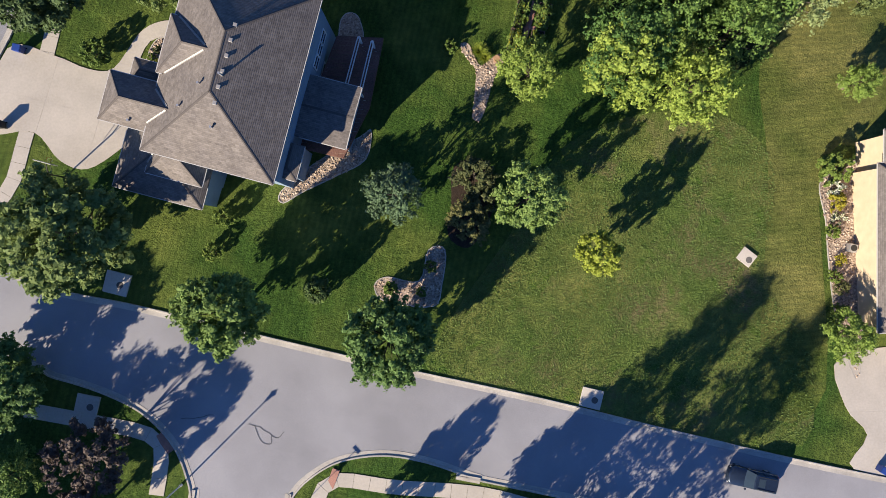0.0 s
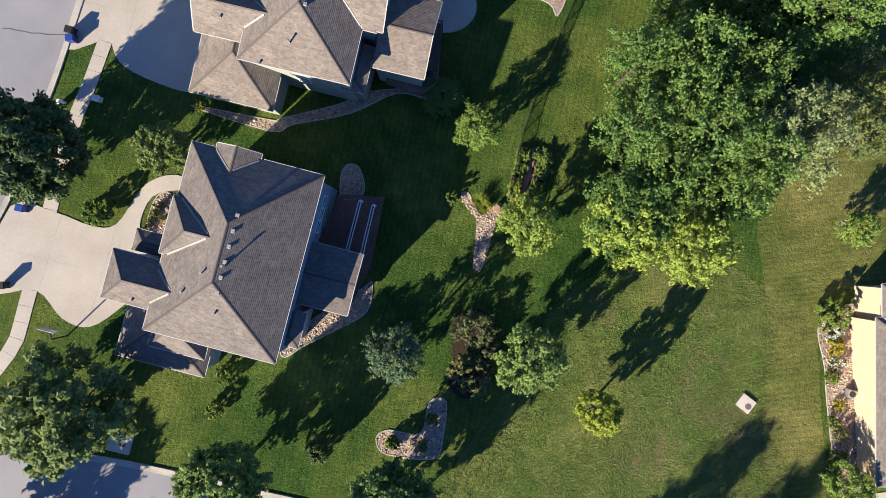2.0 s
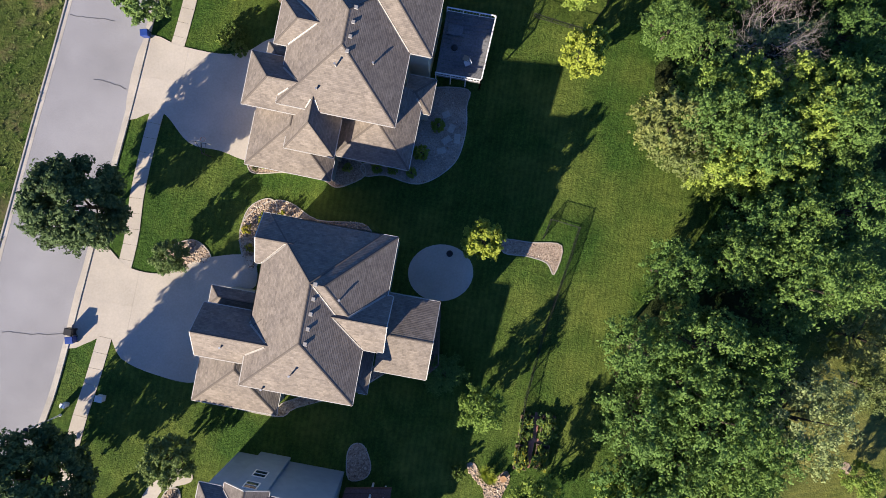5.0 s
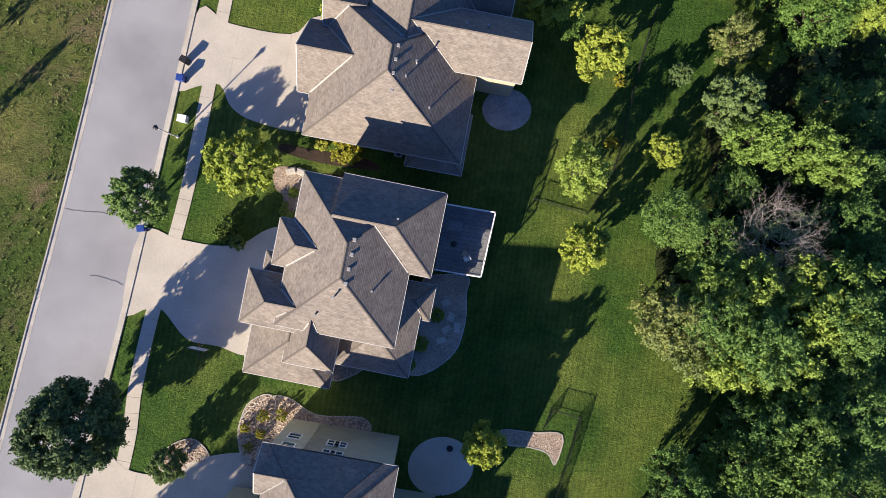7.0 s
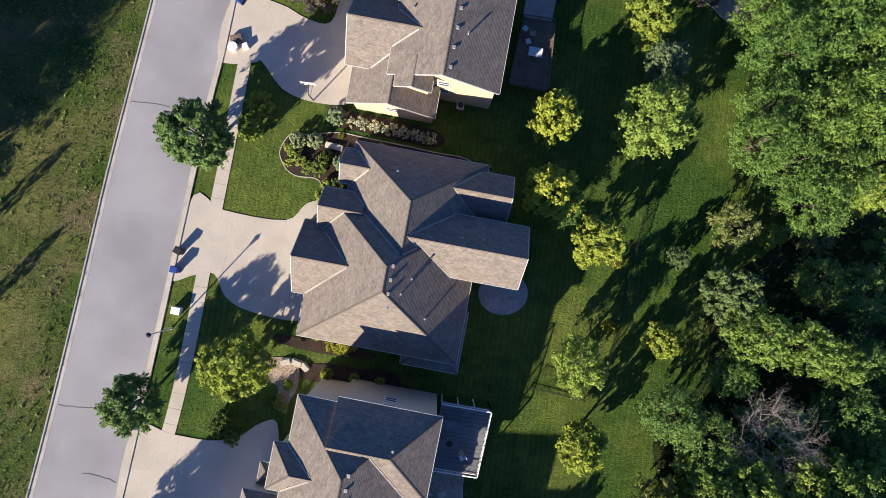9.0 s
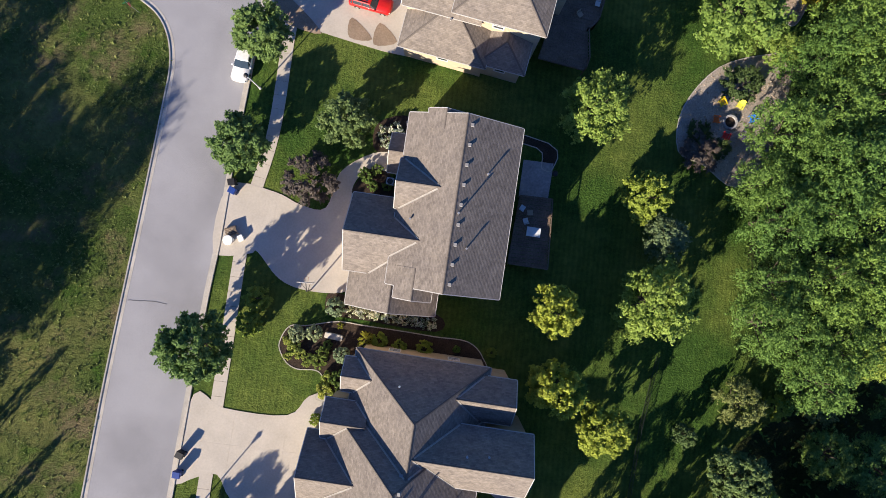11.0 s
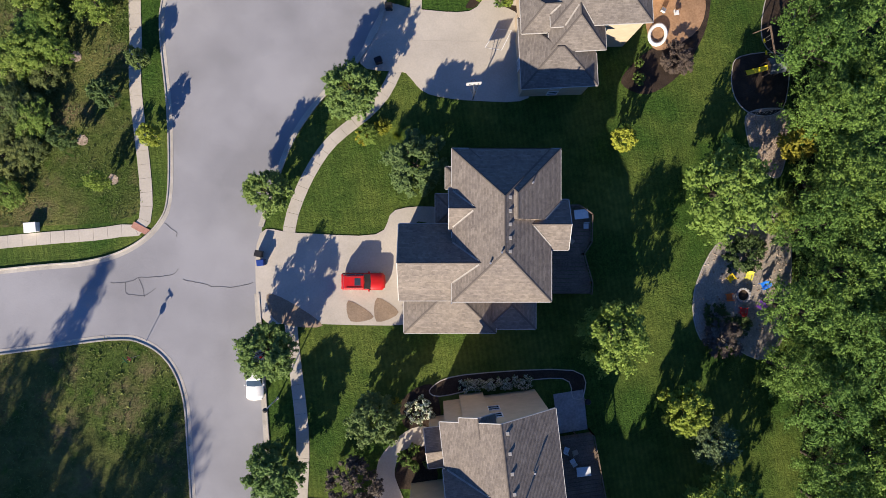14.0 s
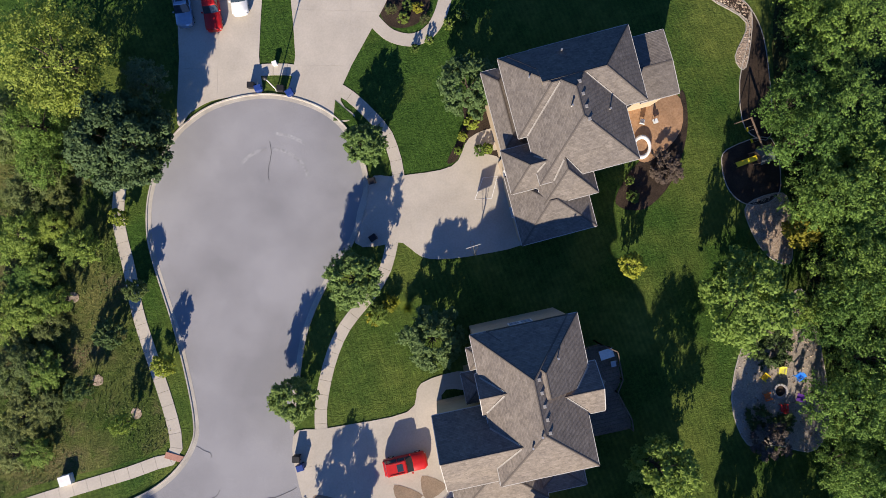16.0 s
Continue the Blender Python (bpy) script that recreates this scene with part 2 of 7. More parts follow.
LEAVES = {
    "maple": leaf("maple_leaves", (0.078, 0.138, 0.042), (0.230, 0.335, 0.104)),
    "ash": leaf("ash_leaves", (0.072, 0.125, 0.042), (0.200, 0.270, 0.102)),
    "spruce": leaf("blue_green_leaves", (0.055, 0.100, 0.050), (0.155, 0.215, 0.112), 0.1),
    "lime": leaf("light_green_leaves", (0.112, 0.195, 0.038), (0.335, 0.425, 0.096), 0.35),
    "yellow": leaf("yellow_green_leaves", (0.165, 0.228, 0.034), (0.455, 0.490, 0.084), 0.35),
    "olive": leaf("olive_leaves", (0.092, 0.124, 0.040), (0.235, 0.272, 0.098), 0.3),
    "wood": leaf("woodland_leaves", (0.046, 0.102, 0.026), (0.180, 0.282, 0.072), 0.3),
    "cotton": leaf("pale_leaves", (0.089, 0.143, 0.055), (0.276, 0.337, 0.161), 0.3),
    "plum": leaf("purple_leaves", (0.052, 0.042, 0.038), (0.150, 0.120, 0.106), 0.15),
    "orange": leaf("orange_leaves", (0.140, 0.140, 0.020), (0.345, 0.325, 0.050), 0.3),
    "rust": leaf("rusty_leaves", (0.052, 0.074, 0.026), (0.172, 0.170, 0.072), 0.2),
    "shrub": leaf("shrub_leaves", (0.060, 0.108, 0.022), (0.190, 0.255, 0.060), 0.2),
    "goldshrub": leaf("gold_shrub_leaves", (0.160, 0.170, 0.020), (0.400, 0.370, 0.050), 0.3),
    "hydrangea": leaf("hydrangea_leaves", (0.040, 0.080, 0.020), (0.130, 0.180, 0.060), 0.2),
    "willow": leaf("willow_leaves", (0.130, 0.195, 0.035), (0.350, 0.400, 0.085), 0.35),
    "oak": leaf("oak_leaves", (0.032, 0.062, 0.027), (0.102, 0.156, 0.064), 0.2),
    "fir": leaf("fir_needles", (0.035, 0.065, 0.026), (0.100, 0.145, 0.058), 0.1),
    "linden": leaf("linden_leaves", (0.080, 0.155, 0.042), (0.240, 0.345, 0.115), 0.3),
    "thicket": leaf("thicket_leaves", (0.046, 0.102, 0.024), (0.215, 0.335, 0.072), 0.3),
    "vegetable": leaf("vegetable_leaves", (0.060, 0.120, 0.030), (0.200, 0.290, 0.080), 0.3),
    "turf": leaf("turf_blades", (0.085, 0.140, 0.034), (0.235, 0.300, 0.085), 0.25),
    "weed": leaf("weed_blades", (0.066, 0.108, 0.032), (0.225, 0.255, 0.085), 0.25),
    "globe": leaf("globe_leaves", (0.115, 0.180, 0.028), (0.340, 0.400, 0.070), 0.2),
    "silver": leaf("silver_green_leaves", (0.150, 0.200, 0.105), (0.380, 0.440, 0.250), 0.2),
    "spurge": leaf("lime_yellow_leaves", (0.190, 0.240, 0.050), (0.480, 0.520, 0.130), 0.3),
    "juniper": leaf("juniper_leaves", (0.031, 0.058, 0.020), (0.092, 0.130, 0.044), 0.1),
}
BLOSSOM = leaf("white_blossom", (0.55, 0.56, 0.45), (0.80, 0.80, 0.72), 0.2)
ROCK, rock_tree, rock_shader = node_material("rock", 0.9)
rock_geo = rock_tree.nodes.new("ShaderNodeNewGeometry")
rock_tree.links.new(ramp(rock_tree, rock_geo.outputs["Random Per Island"], [(0.0, (0.17, 0.12, 0.085)), (0.5, (0.36, 0.27, 0.195)), (1.0, (0.54, 0.44, 0.34))]), rock_shader.inputs["Base Color"])
# ---- plan: places in metres ----
TERRAIN = [(0, 0, -7.565), (1, 0, -3.817), (0, 1, -7.114), (2, 0, -0.750), (1, 1, 0.308), (0, 2, -0.143), (0, 3, 0.821), (1, 2, 0.706), (2, 1, -1.120)]
MAIN_WEST = [(-86, -60), (-72, -30), (-61, 2), (-51, 17), (-45.8, 33), (-42.1, 47.3), (-39.8, 56.3), (-37.1, 66.6), (-34.3, 78.1), (-31.2, 91.3), (-27.0, 107.6), (-24.3, 118.2), (-23.1, 123.5), (-23.4, 127.4), (-25.2, 130.3), (-28.6, 132.1), (-39.3, 134.5), (-79.3, 143.5)]
MAIN_NORTH = [(-77.6, 152.7), (-37.6, 143.2), (-28.7, 140.9), (-23.7, 140.7), (-19.9, 142.2), (-17.8, 145.1), (-15.1, 153.5), (-13.2, 161.7), (-11.8, 165.5), (-9.2, 169.1), (-4.9, 172.4), (0.7, 173.4), (6.3, 171.7), (10.2, 168.4), (12.3, 164.5), (12.4, 160), (10.8, 156), (6.7, 152.2), (1.8, 149.7), (-2.6, 146.6), (-5.9, 142.9), (-9.5, 138)]
MAIN_EAST = [(-12.2, 131.3), (-16.5, 115), (-19.1, 103.9), (-21.2, 96), (-26.1, 75.3), (-30.2, 58.3), (-34, 44.2), (-37.3, 31.6), (-39, 26.6), (-41.9, 17.9), (-52, 0), (-57, -20), (-70, -60)]
CROSS_NORTH = [(-60, 3), (-40.9, -0.7), (-39.3, -2.4), (-35.3, -4), (-28.2, -5.5), (-16.8, -8.4), (-4.5, -11.4), (9.6, -14.6), (23.5, -18.1), (43.7, -22.7), (103.7, -34.7)]
CROSS_SOUTH_WEST = [(-62, -14), (-40.5, -10.8), (-35.6, -11.8), (-31, -13.4), (-27.5, -15.4), (-24.9, -18.3), (-23.6, -21.5), (-23.3, -23.3), (-23.2, -25.6), (-25.1, -61.5)]
CROSS_SOUTH_EAST = [(-17.3, -63.4), (-14.6, -26.1), (-14.5, -24.6), (-14.3, -23.4), (-12.7, -21.6), (-9.8, -20), (-5.6, -19.5), (-1.3, -20.3), (3.6, -22), (9.6, -23.4), (99.6, -43.4)]
WALK_EAST = [(-49, -4), (-41.1, 4.4), (-39.1, 10.2), (-36.1, 25), (-33.9, 32), (-30.6, 43.6), (-29.7, 49.3), (-27.9, 56.7), (-24.3, 68.8), (-20.4, 86.6), (-19.2, 92), (-16.2, 105.4), (-12.7, 115), (-10.1, 126.4), (-7.4, 135.4), (-4.5, 140), (0.2, 144.1), (6, 146.4), (9.3, 148.7), (14.2, 154.7), (16, 159.6), (15.8, 162.9), (14.4, 167.4), (11, 172.2), (4.4, 175.8)]
WALK_WEST = [(-76.5, 156), (-36.8, 146.1), (-24.8, 143), (-20.9, 143.6), (-17.7, 157.1), (-16, 162.2), (-14.2, 167.8), (-11.9, 171.2)]
WALK_SOUTH_A = [(-50.1, -12.7), (-40.4, -14.3), (-33, -15.8), (-27.5, -17.1), (-26.1, -18.8), (-26.7, -24)]
WALK_SOUTH_B = [(-11.9, -23.9), (-10.3, -21.8), (-4.5, -22.6), (3.6, -23.4), (11.7, -25.5), (33.9, -30.8)]
DRIVE_1 = [(-41, 18.9), (-36.8, 18.3), (-33.7, 17.1), (-31.3, 17.2), (-29.1, 20.6), (-27.3, 21.8), (-25.4, 21.9), (-25.1, 20.7), (-28, 19.9), (-29.1, 16.9), (-27.4, 16.1), (-28.4, 14.2), (-29.3, 10.9), (-30.6, 9.3), (-33.4, 7.5), (-35.9, 8.3), (-38.4, 11), (-42.8, 11.1)]
DRIVE_2 = [(-34, 44.2), (-30.7, 41.8), (-27.5, 41), (-25, 41.8), (-23.4, 42.3), (-19.8, 42.5), (-18.4, 41.6), (-18.4, 39.3), (-20.1, 38.5), (-21.2, 35.5), (-22.4, 32.7), (-24.3, 30.2), (-28.3, 31.2), (-31.5, 33), (-32.7, 35.6), (-34.2, 34.8), (-36.7, 34.9)]
DRIVE_3 = [(-28.9, 65), (-25.3, 64.1), (-21.6, 63.2), (-18.8, 63.3), (-16.5, 64.5), (-14.8, 64.4), (-15, 60.2), (-16.7, 59.2), (-17.9, 55.3), (-16.8, 54.3), (-18.6, 52), (-21.6, 53.1), (-24.6, 54), (-26.8, 56.9), (-28.2, 57.3), (-30.8, 57.1)]
DRIVE_4 = [(-22.6, 88.2), (-19.6, 86.5), (-13.3, 85.1), (-10.9, 86.8), (-8.2, 86.8), (-7.8, 84.2), (-9.5, 83.7), (-10.8, 81.1), (-11, 76.7), (-12.4, 74.6), (-17.3, 75.9), (-19.6, 77.5), (-20.7, 79.9), (-22.7, 79.9), (-25.3, 80)]
DRIVE_5 = [(-17.8, 109.6), (-13.1, 108.6), (-10.3, 106.9), (-7.7, 106.4), (-5.9, 110.1), (-2.2, 111.9), (0.2, 111.5), (-0.1, 109.7), (-2.8, 110.2), (-4.6, 108.6), (-4.8, 106.5), (-4.4, 101.9), (-5, 98.4), (-6.7, 97.2), (-10.5, 97.8), (-13.2, 99.3), (-15.2, 102.3), (-16.1, 102.2), (-19.8, 102.9)]
DRIVE_6 = [(-9.9, 137.4), (-6.2, 136.1), (1.9, 133), (4.8, 134.8), (9.7, 133.3), (9, 131.4), (6, 132.5), (3.3, 124.9), (2.4, 122.4), (-9.3, 126.8), (-12.4, 128.1), (-12.4, 131.3)]
DRIVE_7 = [(11.6, 157), (14.7, 155.7), (20.5, 153.5), (23.9, 155.2), (27.3, 154.5), (27.3, 152), (24.1, 153.1), (25.8, 151), (24.8, 145.8), (23.4, 141.8), (17.9, 143.3), (12.8, 145.9), (11.4, 148.5), (10.8, 149.3), (6.7, 151.8)]
DRIVE_8 = [(39.8, -10.6), (52.1, -10.7), (51.4, -21.8), (40.5, -21.7), (42, -18.4), (39.9, -15.6)]
DRIVE_9 = [(9.4, 194.1), (0.9, 180.2), (-3.2, 173.6), (-1.2, 174.0), (1.4, 173.9), (4.0, 172.9), (6.6, 171.8), (8.6, 175.7), (16.9, 189.8)]
DRIVE_10 = [(20.6, 187.6), (12, 173.5), (8.9, 170.1), (10.6, 168.3), (11.8, 166), (12.6, 164.3), (13.6, 164), (14.2, 164.2), (14.6, 167.7), (26.3, 175.1), (31.7, 181.3)]
BED_STONE_1 = [(-6.5, -3.3), (-5.3, -2.7), (-2.3, -3.1), (-1.4, -0.1), (0.2, -0.1), (-0.1, -3.4), (-0.9, -5.5), (-4.7, -5.2), (-6.2, -4.6)]
BED_STONE_2 = [(1.7, 20.3), (2.2, 19.1), (3.2, 17.8), (3.2, 16.3), (3.0, 14.0), (2.9, 12.9), (3.7, 12.7), (4.4, 14.6), (5.0, 16.8), (6.0, 18.6), (5.6, 19.4), (4.6, 18.8), (3.7, 18.2), (3.1, 19.2), (2.5, 20.4)]
BED_MULCH_1 = [(1.1, 8.1), (4.1, 8.7), (5.2, 5.3), (4.1, 2), (2.4, 0.1), (0.5, 1.3), (0.8, 4.3)]
BED_MULCH_2 = [(38.2, 6.5), (39.8, 7.7), (42.5, 7.6), (41.5, -12.4), (39.4, -7.3), (38.8, -1.2), (38.7, 2.8)]
BED_STONE_3 = [(-15.5, 5.5), (-12.4, 8.2), (-8, 10.9), (-7, 11.5), (-7.5, 8.7), (-10.2, 7.1), (-13.4, 5.5), (-15.3, 4.4)]
BED_STONE_4 = [(-10.1, 22), (-9.5, 23.1), (-8.4, 22.9), (-7.8, 20.9), (-8.4, 19.8), (-10, 19.8)]
BED_STONE_H1 = [(-28.4, 16.9), (-28, 19.1), (-27.2, 20.2), (-26.2, 19.9), (-26.4, 17.5), (-26.9, 16.1)]
BED_STONE_H2 = [(-27.5, 41.6), (-26.7, 43.5), (-24.5, 44.2), (-23.1, 43.2), (-22.8, 42), (-24.5, 41.7), (-25.6, 41)]
BED_STONE_H2B = [(-19.5, 42.2), (-19.8, 44.5), (-18.9, 47.1), (-16.9, 48), (-16.1, 46.8), (-17.8, 43.3), (-18.4, 41.1)]
BED_STONE_H2S = [(-24.8, 28.9), (-17, 26.4), (-14.8, 27.1), (-9.2, 28.3), (-4.6, 30.4), (-1.3, 29.7), (-2.4, 30.8), (-7.5, 30.5), (-10.3, 29.2), (-15.9, 27.7), (-17, 27.5)]
BED_STONE_H2N = [(-19.7, 42.6), (-19.6, 45.6), (-17.1, 47.6), (-14.8, 47.5), (-12.1, 45.6), (-7.6, 45), (-7.1, 43.5), (-12.2, 43.6), (-17.2, 42.9), (-18.7, 40.8)]
BED_STONE_H2E = [(6.5, 42.7), (9.7, 42.2), (12.8, 41.7), (11.8, 38.8), (11.1, 40), (9.1, 40.8), (6.7, 41.3)]
BED_STONE_H3 = [(-15.5, 70.8), (-14.2, 71.0), (-13.0, 70.6), (-12.4, 69.4), (-12.7, 67.7), (-13.4, 66.6), (-14.0, 65.6), (-14.8, 65.9), (-14.6, 67.9), (-15.4, 68.8)]
BED_STONE_H3E = [(-0.3, 58.8), (3.9, 58.6), (3.7, 56.8), (3.5, 54.3), (2.5, 51.4), (0.8, 49.8), (-1.2, 48.9), (-2.8, 49.0), (-5.2, 49.9), (-7.1, 49.9), (-7.2, 51.2), (-2.9, 51.0), (-1.9, 53.5), (-0.9, 56.9)]
BED_STONE_H3S = [(-18.6, 52.6), (-18.8, 51.1), (-17.9, 50.6), (-15.4, 50.6), (-13.0, 50.2), (-11.3, 49.6), (-10.3, 48.9), (-9.1, 49.0), (-7.2, 49.9), (-7.4, 51.2), (-9.5, 52.0), (-10.1, 50.8), (-10.9, 50.6), (-15.0, 51.8)]
BED_STONE_H3N = [(-12.2, 70.0), (-11.0, 70.1), (-8.3, 69.8), (-6.6, 69.3), (-2.8, 68.6), (-2.4, 66.9), (-6.1, 67.1), (-10.7, 68.2), (-12.2, 68.9)]
BED_MULCH_H4 = [(-12.8, 93.9), (-13.5, 92.8), (-13.6, 91.9), (-13.0, 90.5), (-11.9, 89.7), (-10.1, 89.4), (-9.4, 88.7), (-9.4, 87.7), (-10.2, 86.4), (-7.6, 85.8), (-6.8, 86.9), (-6.6, 88.6), (-6.2, 90.5), (-2.0, 90.1), (7.0, 87.7), (7.6, 88.9), (6.2, 90.7), (2.7, 91.6), (-0.2, 92.4), (-4.6, 93.5), (-7.4, 94.2), (-10.6, 94.1), (-12.0, 94.3)]
BED_MULCH_H4S = [(-14.5, 73.4), (-12.5, 72.9), (-6, 71.4), (-4.8, 70.2), (-10.6, 71.2), (-14.6, 72.6)]
BED_MULCH_H5 = [(-4.9, 106.6), (-4.8, 108.1), (-2.8, 110.2), (-0.7, 109.8), (-0.8, 105.8)]
BED_MULCH_H5B = [(-2.1, 112.5), (-1.4, 115.2), (2.1, 115.6), (1.8, 111.9), (-0.4, 111.6)]
BED_MULCH_H5N = [(2, 115.3), (5.8, 115.3), (17.2, 111.5), (17.3, 108.6), (16.1, 108.8), (15.8, 111.1), (8.6, 113.1), (2.5, 114.1)]
BED_MULCH_H5S = [(-8.5, 95.2), (-8.2, 97.2), (-6.3, 96.9), (-5.6, 96.4), (3.0, 94.0), (2.9, 92.1), (-4.4, 94.0), (-7.2, 94.7)]
BED_GRAVEL_PIT = [(47.5, 119.3), (42.7, 108.3), (38.3, 104.9), (34.8, 107.7), (32, 109.6), (33.2, 114.5), (38.1, 118.9), (44.5, 120.1)]
BED_MULCH_PLAY = [(47.5, 136.8), (49.3, 138.3), (54.7, 136.6), (52.5, 131.5), (50.1, 130.5), (47.6, 131.7), (46.7, 134.1)]
BED_STONE_PLAY = [(47.6, 131.7), (52.1, 130.5), (51.2, 127.6), (48.9, 124.1), (47.5, 123.5), (46.2, 125.7), (46.3, 129.2)]
BED_MULCH_H7 = [(34.3, 140), (37.3, 142), (40.8, 143), (46.4, 145.2), (48.5, 147.1), (48.3, 145.6), (46, 142.2), (41.5, 138.7), (36.8, 137.7)]
BED_STONE_H7W = [(27.2, 159.8), (25.6, 159.4), (24.6, 157.4), (23.0, 155.9), (20.3, 154.2), (21.4, 153.8), (23.4, 155.1), (26.0, 154.6), (27.6, 156.4), (29.0, 160.3)]
BED_MULCH_H7C = [(23.5, 153.1), (24.6, 154), (26.6, 153.4), (25.5, 151.1)]
BED_MULCH_N1 = [(22.8, 172.4), (24.1, 174), (28.6, 171.4), (26.1, 169.7), (23.5, 170.5)]
BED_MULCH_E = [(58.1, 154.9), (59.8, 152.1), (60.4, 149.1), (55.5, 144.4), (52.7, 139.3), (54.9, 136.9), (59.8, 144.3), (61.8, 149.2), (61.4, 153.1)]
BED_GRAVEL_E = [(58.3, 154.4), (61.4, 152.6), (61.5, 150.1), (57.1, 145.3), (56.7, 147.1), (60.4, 149.9)]
MEADOW_LOT = [(-1.3, -11.9), (9.6, -14.2), (23.5, -17.9), (35.4, -19.4), (36.3, -10.1), (32.5, -3.3), (33.5, 8.1), (29, 13.2), (20.8, 13.7), (12.1, 10.2), (6.4, 1.2), (0.9, -6.5)]
MEADOW_CUL = [(-22.2, 180.2), (-13.4, 171.7), (-15.4, 166.3), (-20, 150.3), (-22.3, 143.9), (-36.4, 147.7), (-58.8, 154.2), (-38.6, 190.5)]
WOODS = [(26.8, 13.8), (16, 14.3), (14.6, 25.8), (16, 32.5), (19.9, 37.3), (29, 44.9), (26.5, 50.1), (22.3, 53.6), (22.1, 61.6), (28.6, 67.6), (28.6, 74), (32.7, 78.6), (39.2, 82.1), (35.7, 87.7), (36.9, 99.8), (36.7, 98.1), (42, 106.9), (43.8, 117.8), (47.5, 123.9), (51.8, 134.6), (55.7, 141.4), (61.7, 150.2), (71.8, 160.5), (95, 190), (90, 110), (80, 60), (44.3, 37.1), (39.3, 29.4), (38.1, 22.4), (33.1, 17.2)]
DRY_STRIP = [(31.5, -14.9), (32.9, 7.4), (32.5, 19), (37.5, 26.2), (49.1, 31.3), (47.7, 11.4), (38.7, 9.1), (38, -13.9)]
WALK_GARDEN = [(21.7, 173.1), (22.5, 170.1), (24.7, 168.2), (27.6, 168.5), (30.7, 171), (33.8, 174.7)]
HOUSE_1 = (-20.82, 23.74, 0.30, -14.8, (
    ("main", 0.0, 11.3, -16.1, 0.0, 7.7, "v", "hh", 0.60),
    ("front", -4.3, 2.6, -14.5, -10.3, 7.2, "u", "hn", 0.80),
    ("gable", -0.2, 5.5, -9.6, -4.7, 8.0, "u", "hn", 0.95),
    ("bay", -0.1, 4.9, -17.8, -12.9, 5.6, "v", "hn", 1.00),
    ("garage", -3.3, 4.8, -19.7, -12.0, 4.0, "v", "hn", 0.60),
    ("dormer", 2.1, 5.9, -2.1, 0.4, 7.8, "v", "ng", 0.50),
    ("rear", 10.3, 15.6, -11.3, -5.7, 3.6, "u", "ng", 0.08),
    ("nook", 10.1, 12.1, -15.2, -12.0, 3.8, "v", "hn", 0.30),
    ("porch", -3.9, -0.5, -10.3, -8.4, 4.8, "u", "hn", 0.50),
))
HOUSE_2 = (-14.29, 45.81, -1.60, -13.4, (
    ("main", 0.0, 9.9, -15.0, 0.0, 7.5, "v", "hh", 0.62),
    ("north", 0.0, 11.2, -10.1, 0.0, 7.5, "u", "hh", 0.60),
    ("east", 5.1, 11.7, -10.0, -5.1, 7.6, "u", "ng", 0.70),
    ("west", -0.55, 2.75, -4.35, 0.02, 7.5, "u", "gn", 0.62),
    ("front", -4.55, 2.25, -13.35, -8.65, 6.6, "u", "gn", 0.95),
    ("garage", -5.05, 2.85, -18.15, -11.75, 3.6, "v", "hn", 0.60),
    ("porch", -4.8, 0.1, -9.1, -7.3, 4.6, "u", "hn", 0.60),
    ("rear", 11.0, 15.8, -12.3, -5.1, 4.4, "u", "ng", 0.40),
    ("nook", 8.6, 10.7, -14.7, -10.3, 3.8, "v", "hn", 0.30),
))
HOUSE_3 = (-10.29, 69.05, -4.20, -14.5, (
    ("main", -0.08, 10.72, -13.72, 0.08, 8.2, "v", "hh", 0.61),
    ("north", 3.42, 12.67, -6.97, 0.58, 8.25, "u", "nh", 0.61),
    ("gable", -1.33, 3.42, -8.52, -4.32, 8.2, "u", "hn", 0.82),
    ("front", -3.43, 4.12, -14.22, -9.32, 7.2, "u", "hn", 0.88),
    ("bay", 0.87, 5.57, -17.27, -11.12, 6.2, "v", "hn", 1.15),
    ("garage", -2.98, 5.32, -19.32, -12.52, 4.2, "v", "hn", 0.60),
    ("south", 5.12, 12.42, -16.82, -9.32, 4.4, "v", "hn", 0.45),
    ("nook", 10.72, 13.32, -11.22, -7.82, 4.2, "u", "nh", 0.40),
    ("porch", -2.88, 0.52, -9.72, -7.62, 4.6, "u", "hn", 0.50),
))
HOUSE_4 = (-11.65, 73.77, -7.00, -13.8, (
    ("main", 0.00, 15.80, -0.17, 14.43, 4.5, "v", "ss", 0.82),
    ("north", 2.30, 15.40, 8.13, 19.48, 4.6, "v", "ns", 0.80),
    ("front", -1.2, 6.0, 3.9, 11.1, 4.5, "u", "gn", 0.97),
    ("gable", 0.2, 4.4, 10.6, 14.5, 5.2, "u", "gn", 0.90),
    ("wing", 1.4, 6.5, 15.2, 18.6, 4.8, "u", "gn", 0.85),
    ("east", 8.40, 18.00, 14.33, 18.73, 5.0, "u", "ng", 0.95),
    ("sunroom", 8.90, 20.10, 8.18, 14.18, 6.4, "u", "ng", 1.10),
    ("south", 10.4, 16.1, -1.2, 5.0, 3.6, "v", "hn", 0.80),
))
